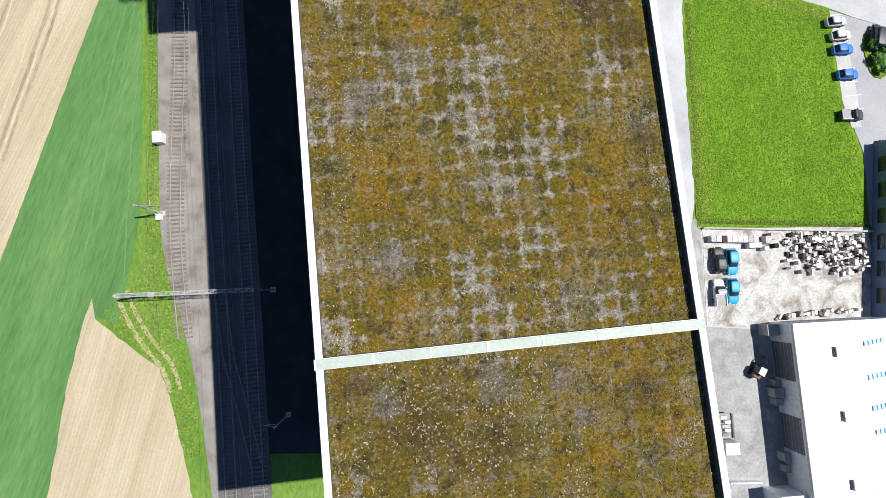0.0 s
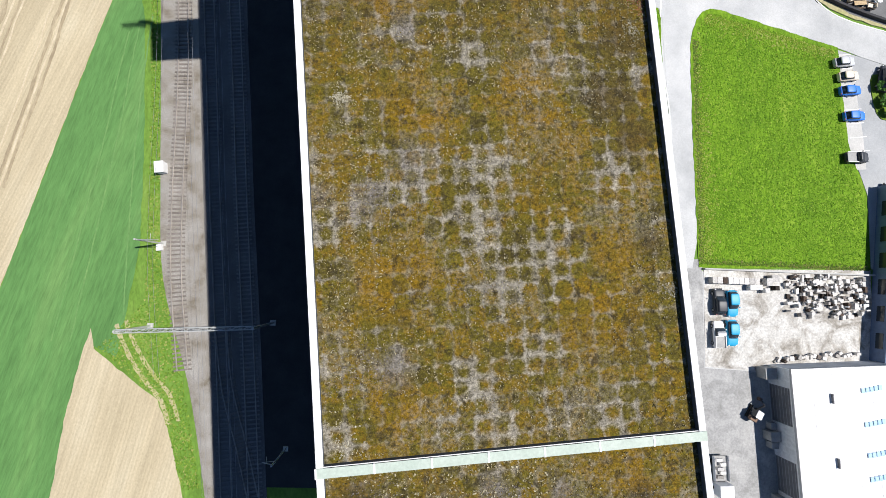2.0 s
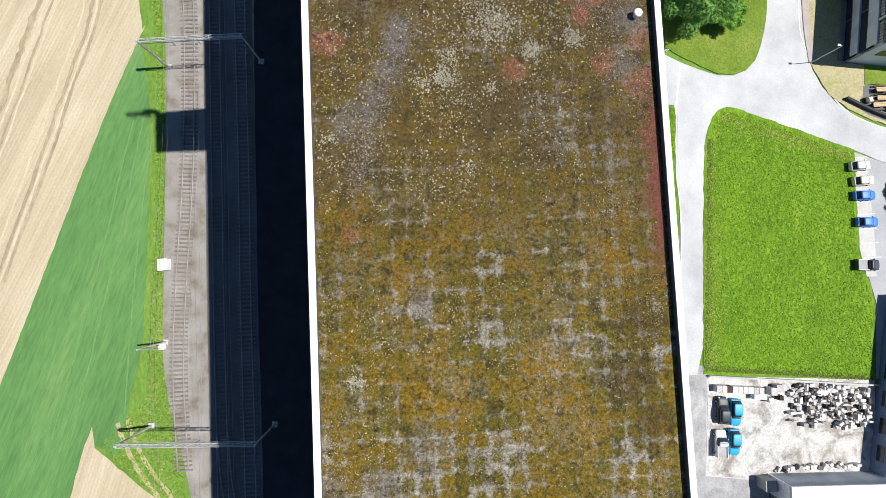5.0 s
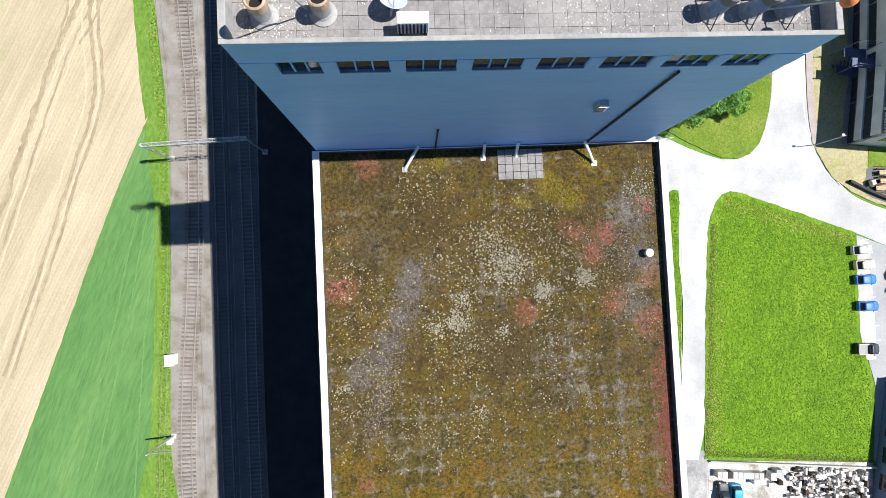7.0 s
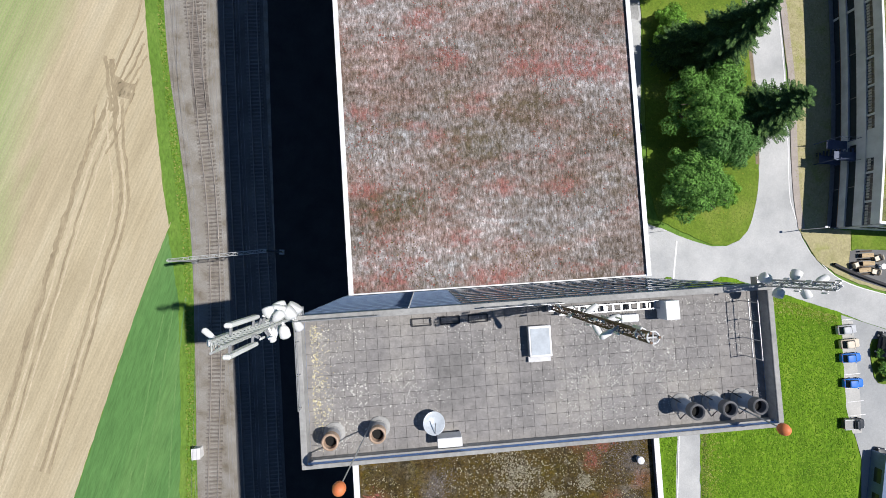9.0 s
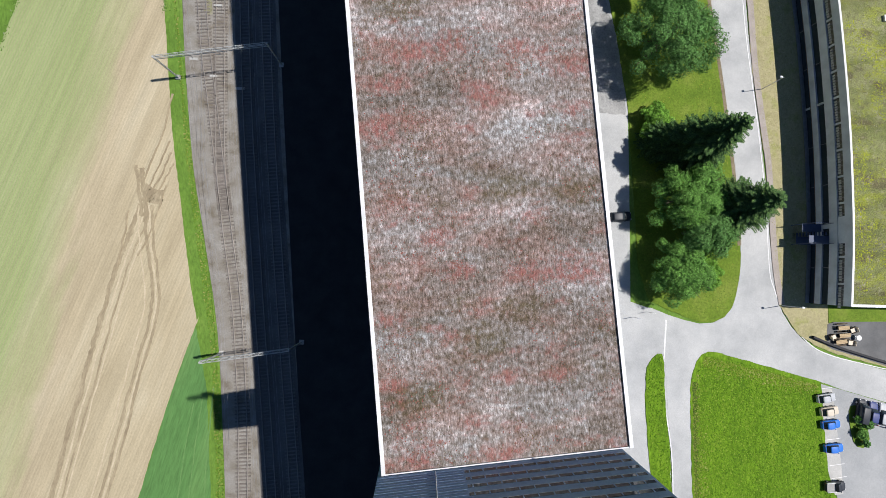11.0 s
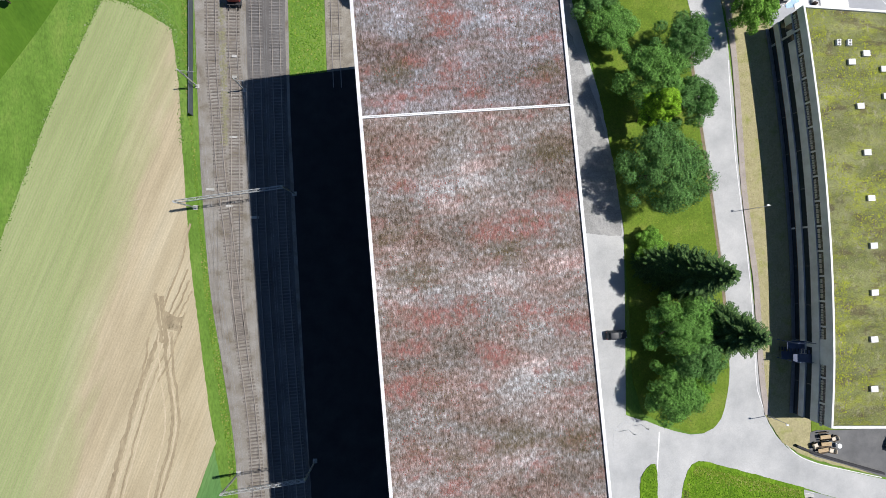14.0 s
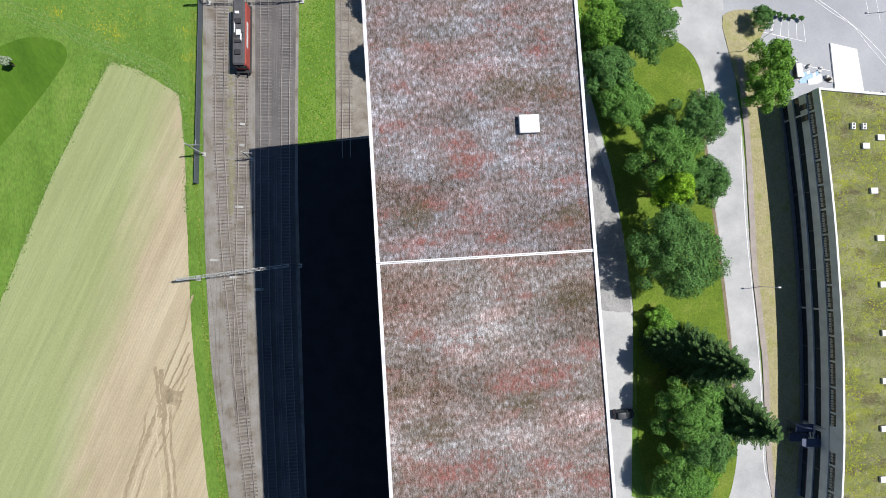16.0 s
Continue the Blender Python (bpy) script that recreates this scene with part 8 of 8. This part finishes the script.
stripe("white give-way line at the junction", [(37.3, 58.8), (36.9, 52.5)], 0.3, 0.08)
stripe("white edge line round the bend", curve([(51.9, 134.0), (53.2, 115.0), (55.6, 95.0), (56.8, 82.0), (57.4, 69.0), (58.3, 65.0), (60.2, 60.6), (64.2, 55.6), (68.5, 53.0), (76.0, 51.2), (84.0, 49.6)]), 0.16, 0.08)
stripe("pale kerb line of the lane", curve([(36.85, 52.5), (36.7, 45.0), (38.35, 33.0), (38.5, 10.0)]), 0.2, 0.12)
for i in range(8):
    y = 46.4 - i * 2.33
    x = 66.4 + i * 0.36
    stripe("white parking bay line", [(x, y), (x + 3.0, y + 0.4)], 0.1, 0.085)
sheet("paved_bays", [(65.9, 46.9), (69.4, 46.4), (70.9, 33.0), (71.2, 27.3), (68.6, 27.0), (68.2, 31.0), (67.5, 39.4)], 0.09, CONCRETE, "pale paved parking bays along the meadow", "parking bays")
for i in range(6):
    x = 56.6 + i * 1.87
    stripe("white parking bay line behind the office", [(x, 156.1 - i * 0.24), (x + 0.6 - i * 0.2, 159.0 - i * 0.1)], 0.13, 0.07)
stripe("white parking bay border", [(56.4, 156.1), (65.9, 154.9)], 0.14, 0.07)
stripe("white edge line behind the office", [(59.4, 150.7), (64.8, 149.9), (71.4, 149.1)], 0.16, 0.07)
stripe("white lane line on the forecourt", curve([(63.0, 168.0), (68.8, 164.3), (73.4, 161.6), (79.0, 157.7), (84.3, 152.9), (92.0, 145.0)]), 0.16, 0.07)
stripe("white lane line on the forecourt", curve([(66.0, 165.4), (71.6, 161.9), (76.7, 159.2), (80.8, 154.8), (86.0, 149.6), (92.0, 143.0)]), 0.13, 0.07)
for i in range(4):
    stripe("white parking bay line on the forecourt", [(79.4 + i * 2.6, 166.6 - i * 0.8), (80.4 + i * 2.6, 161.8 - i * 0.8)], 0.13, 0.07)
sheet("traffic_island", [(47.0, 158.3), (49.5, 160.2), (54.8, 160.7), (58.0, 158.6), (56.4, 155.9), (54.4, 151.0), (55.6, 144.0), (53.6, 140.0), (50.4, 146.0), (48.9, 151.6)], 0.15, DRY, "straw-coloured planted traffic island", "traffic island", rounds=1)
for i in range(7):
    bm = bmesh.new()
    box(bm, -1.5, -0.85, 0, 1.5, 0.85, 0.06)
    solid("glass_panel", bm, ICE if i % 2 else COPING, "blue-white glazed panel leaning in a stack", "glazed panel", "stacked glazed panels", at=pose(64.2 + i * 0.62, 146.6 + (i % 3) * 0.25, 0.12 + i * 0.02, 18, -7, 28 + (i % 2) * 4), bevel=0.01)
random.seed(77)
for i in range(16):
    x, y = random.choice(((71.4, 147.6), (68.8, 148.9), (66.8, 150.0), (81.0, 144.2), (83.0, 144.0)))
    crate(x + random.uniform(-0.9, 0.9), y + random.uniform(-0.8, 0.8), random.uniform(0.3, 1.3), random.uniform(0.3, 0.8), random.uniform(0.3, 0.9), random.uniform(0, 90), "loose building goods behind the office", 0.06)
sheet("terrace", [(68.7, 58.6), (70.0, 59.0), (96.0, 59.6), (96.0, 47.6), (84.0, 49.8), (76.0, 52.2), (69.5, 53.9), (68.4, 54.6)], 0.16, DARK_ASPHALT, "dark grey parking terrace below the office", "parking lot")
sheet("planting_bed", [(68.9, 61.9), (96.0, 62.2), (96.0, 59.7), (70.0, 59.1), (68.9, 58.8)], 0.2, LAWN, "strip of low green planting along the office wall", "planting bed")
bm = bmesh.new()
line = curve([(65.4, 56.2), (69.6, 54.6), (75.4, 52.9), (84.0, 50.6)])
strip_mesh(bm, beside(line, -0.2), beside(line, 0.2), 0.0, 0.75)
solid("low_wall", bm, DARK, "low dark wall along the terrace edge", "wall", kind="structure")


def garden_chair(x, y, turn, label):
    e = thing("garden_chair", label, "garden chair", pose(x, y, 0.16, 0, 0, turn), group="garden chairs on the terrace")
    bm = bmesh.new()
    box(bm, -0.45, -0.42, 0.36, 0.6, 0.42, 0.5)
    part("seat", bm, CAR["cream"], e, bevel=0.05)
    bm = bmesh.new()
    box(bm, -0.62, -0.42, 0.36, -0.46, 0.42, 0.95)
    part("backrest", bm, CAR["cream"], e, bevel=0.05)
    for s in (-0.48, 0.48):
        bm = bmesh.new()
        box(bm, -0.6, s - 0.06, 0.3, 0.55, s + 0.06, 0.66)
        part("armrest", bm, BARK, e, bevel=0.02)
    for a in (-0.5, 0.5):
        for b in (-0.4, 0.4):
            bm = bmesh.new()
            tube(bm, (a, b, 0), (a, b, 0.36), 0.035, sides=6)
            part("leg", bm, BARK, e)


for x, y, turn in ((69.3, 56.2, 20), (72.9, 55.2, 170), (73.4, 57.6, 200)):
    garden_chair(x, y, turn, "cushioned garden chair on the terrace")


def beer_table(x, y, turn):
    e = thing("terrace_table", "long tan wooden table with benches on the terrace", "table", pose(x, y, 0.16, 0, 0, turn), group="terrace tables")
    for k in range(3):
        bm = bmesh.new()
        box(bm, -1.1, -0.36 + k * 0.245, 0.72, 1.1, -0.13 + k * 0.245, 0.76)
        part("plank", bm, TAN_WOOD, e, bevel=0.01)
    for px in (-0.8, 0.8):
        bm = bmesh.new()
        box(bm, px - 0.03, -0.32, 0, px + 0.03, 0.32, 0.715)
        part("leg", bm, DARK, e)
    for side in (-0.72, 0.72):
        bm = bmesh.new()
        box(bm, -1.1, side - 0.13, 0.42, 1.1, side + 0.13, 0.46)
        part("bench", bm, BARK, e, "dark wooden bench", bevel=0.01)
        for px in (-0.8, 0.8):
            bm = bmesh.new()
            box(bm, px - 0.03, side - 0.1, 0, px + 0.03, side + 0.1, 0.415)
            part("leg", bm, DARK, e)


for x, y, turn in ((71.2, 58.0, 6), (71.4, 56.6, 4), (70.7, 55.4, 8)):
    beer_table(x, y, turn)
bm = bmesh.new()
lathe(bm, [(0.25, 0.0), (0.06, 0.05), (0.06, 0.68), (0.5, 0.7), (0.5, 0.74)], sides=16)
solid("garden_table", bm, COPING, "small round white table on the terrace", "garden table", at=pose(74.2, 56.2, 0.16))
sheet("planted_island", [(72.6, 43.4), (74.4, 43.6), (76.8, 38.0), (75.8, 35.6), (73.6, 36.0), (72.7, 39.5)], 0.2, LAWN, "planted kerbed island in the car park", "traffic island", rounds=1)
for i in range(5):
    stripe("white parking bay line by the office", [(75.3 + i * 2.4, 58.9), (77.2 + i * 2.4, 55.9)], 0.12, 0.105)
bm = bmesh.new()
prism(bm, [(72.6, 143.6), (79.4, 142.8), (77.4, 154.2), (71.3, 155.0)], 0.06, 0.3)
solid("loading_canopy", bm, WHITE, "flat white loading platform roof", "canopy", bevel=0.03, at=None)
for x, y, h in ((56.3, 103.3, 5.0), (59.7, 61.9, 5.0), (52.0, 151.6, 7.5), (84.0, 163.0, 6.0)):
    e = thing("street_lamp", "slim grey street lamp with a small pale head", "street lamp", pose(x, y, 0.1), group="street lamps")
    bm = bmesh.new()
    tube(bm, (0, 0, 0), (0, 0, h), 0.075, 0.05, 8)
    part("pole", bm, STEEL, e)
    bm = bmesh.new()
    tube(bm, (0, 0, h - 0.05), (-0.35, 0.05, h + 0.08), 0.04, 0.035, 6)
    part("arm", bm, STEEL, e)
    bm = bmesh.new()
    box(bm, -0.8, -0.12, h + 0.02, -0.3, 0.2, h + 0.14)
    part("lantern", bm, COPING, e, bevel=0.03)
for x, y in ((31.0, 59.2), (33.6, 60.2)):
    e = thing("sign_post", "thin grey signpost at the lane's corner", "signpost", pose(x, y, 0.1), group="signposts")
    bm = bmesh.new()
    tube(bm, (0, 0, 0), (0, 0, 2.6), 0.04, sides=6)
    part("post", bm, STEEL, e)
    bm = bmesh.new()
    box(bm, -0.3, -0.02, 2.0, 0.3, 0.015, 2.55)
    part("plate", bm, COPING, e)

# ---- south end of the lane ----
frame_trailer = thing("trailer", "white open-framed trailer loaded with pale boards", "trailer", pose(44.0, -26.6, 0.05, 0, 0, 3))
for nm, b, m in (("side_rail", (0.5, -2.0, 0.6, 0.75, 2.0, 1.0), COPING), ("side_rail", (-0.75, -2.0, 0.6, -0.5, 2.0, 1.0), COPING), ("bed", (-0.49, -1.9, 0.55, 0.49, 1.9, 0.65), LOCO_GREY), ("end_board", (-0.75, 2.004, 0.6, 0.75, 2.1, 1.0), CONCRETE)):
    bm = bmesh.new()
    box(bm, *b)
    part(nm, bm, m, frame_trailer, bevel=0.02)
for i in range(5):
    bm = bmesh.new()
    box(bm, -0.46 + i * 0.19, -1.7, 0.655, -0.3 + i * 0.19, 1.5 - (i % 2) * 0.5, 0.72 + (i % 3) * 0.05)
    part("board", bm, BOXWOOD, frame_trailer)
for x in (-0.7, 0.7):
    bm = bmesh.new()
    tube(bm, (x - 0.09, 0, 0.31), (x + 0.09, 0, 0.31), 0.31, sides=14)
    part("wheel", bm, RUBBER_AND_HOLES, frame_trailer)
bm = bmesh.new()
box(bm, 45.6, -27.9, 0.0, 50.4, -27.7, 0.8)
solid("low_fence", bm, COPING, "low white barrier across the lane", "barrier", bevel=0.02)
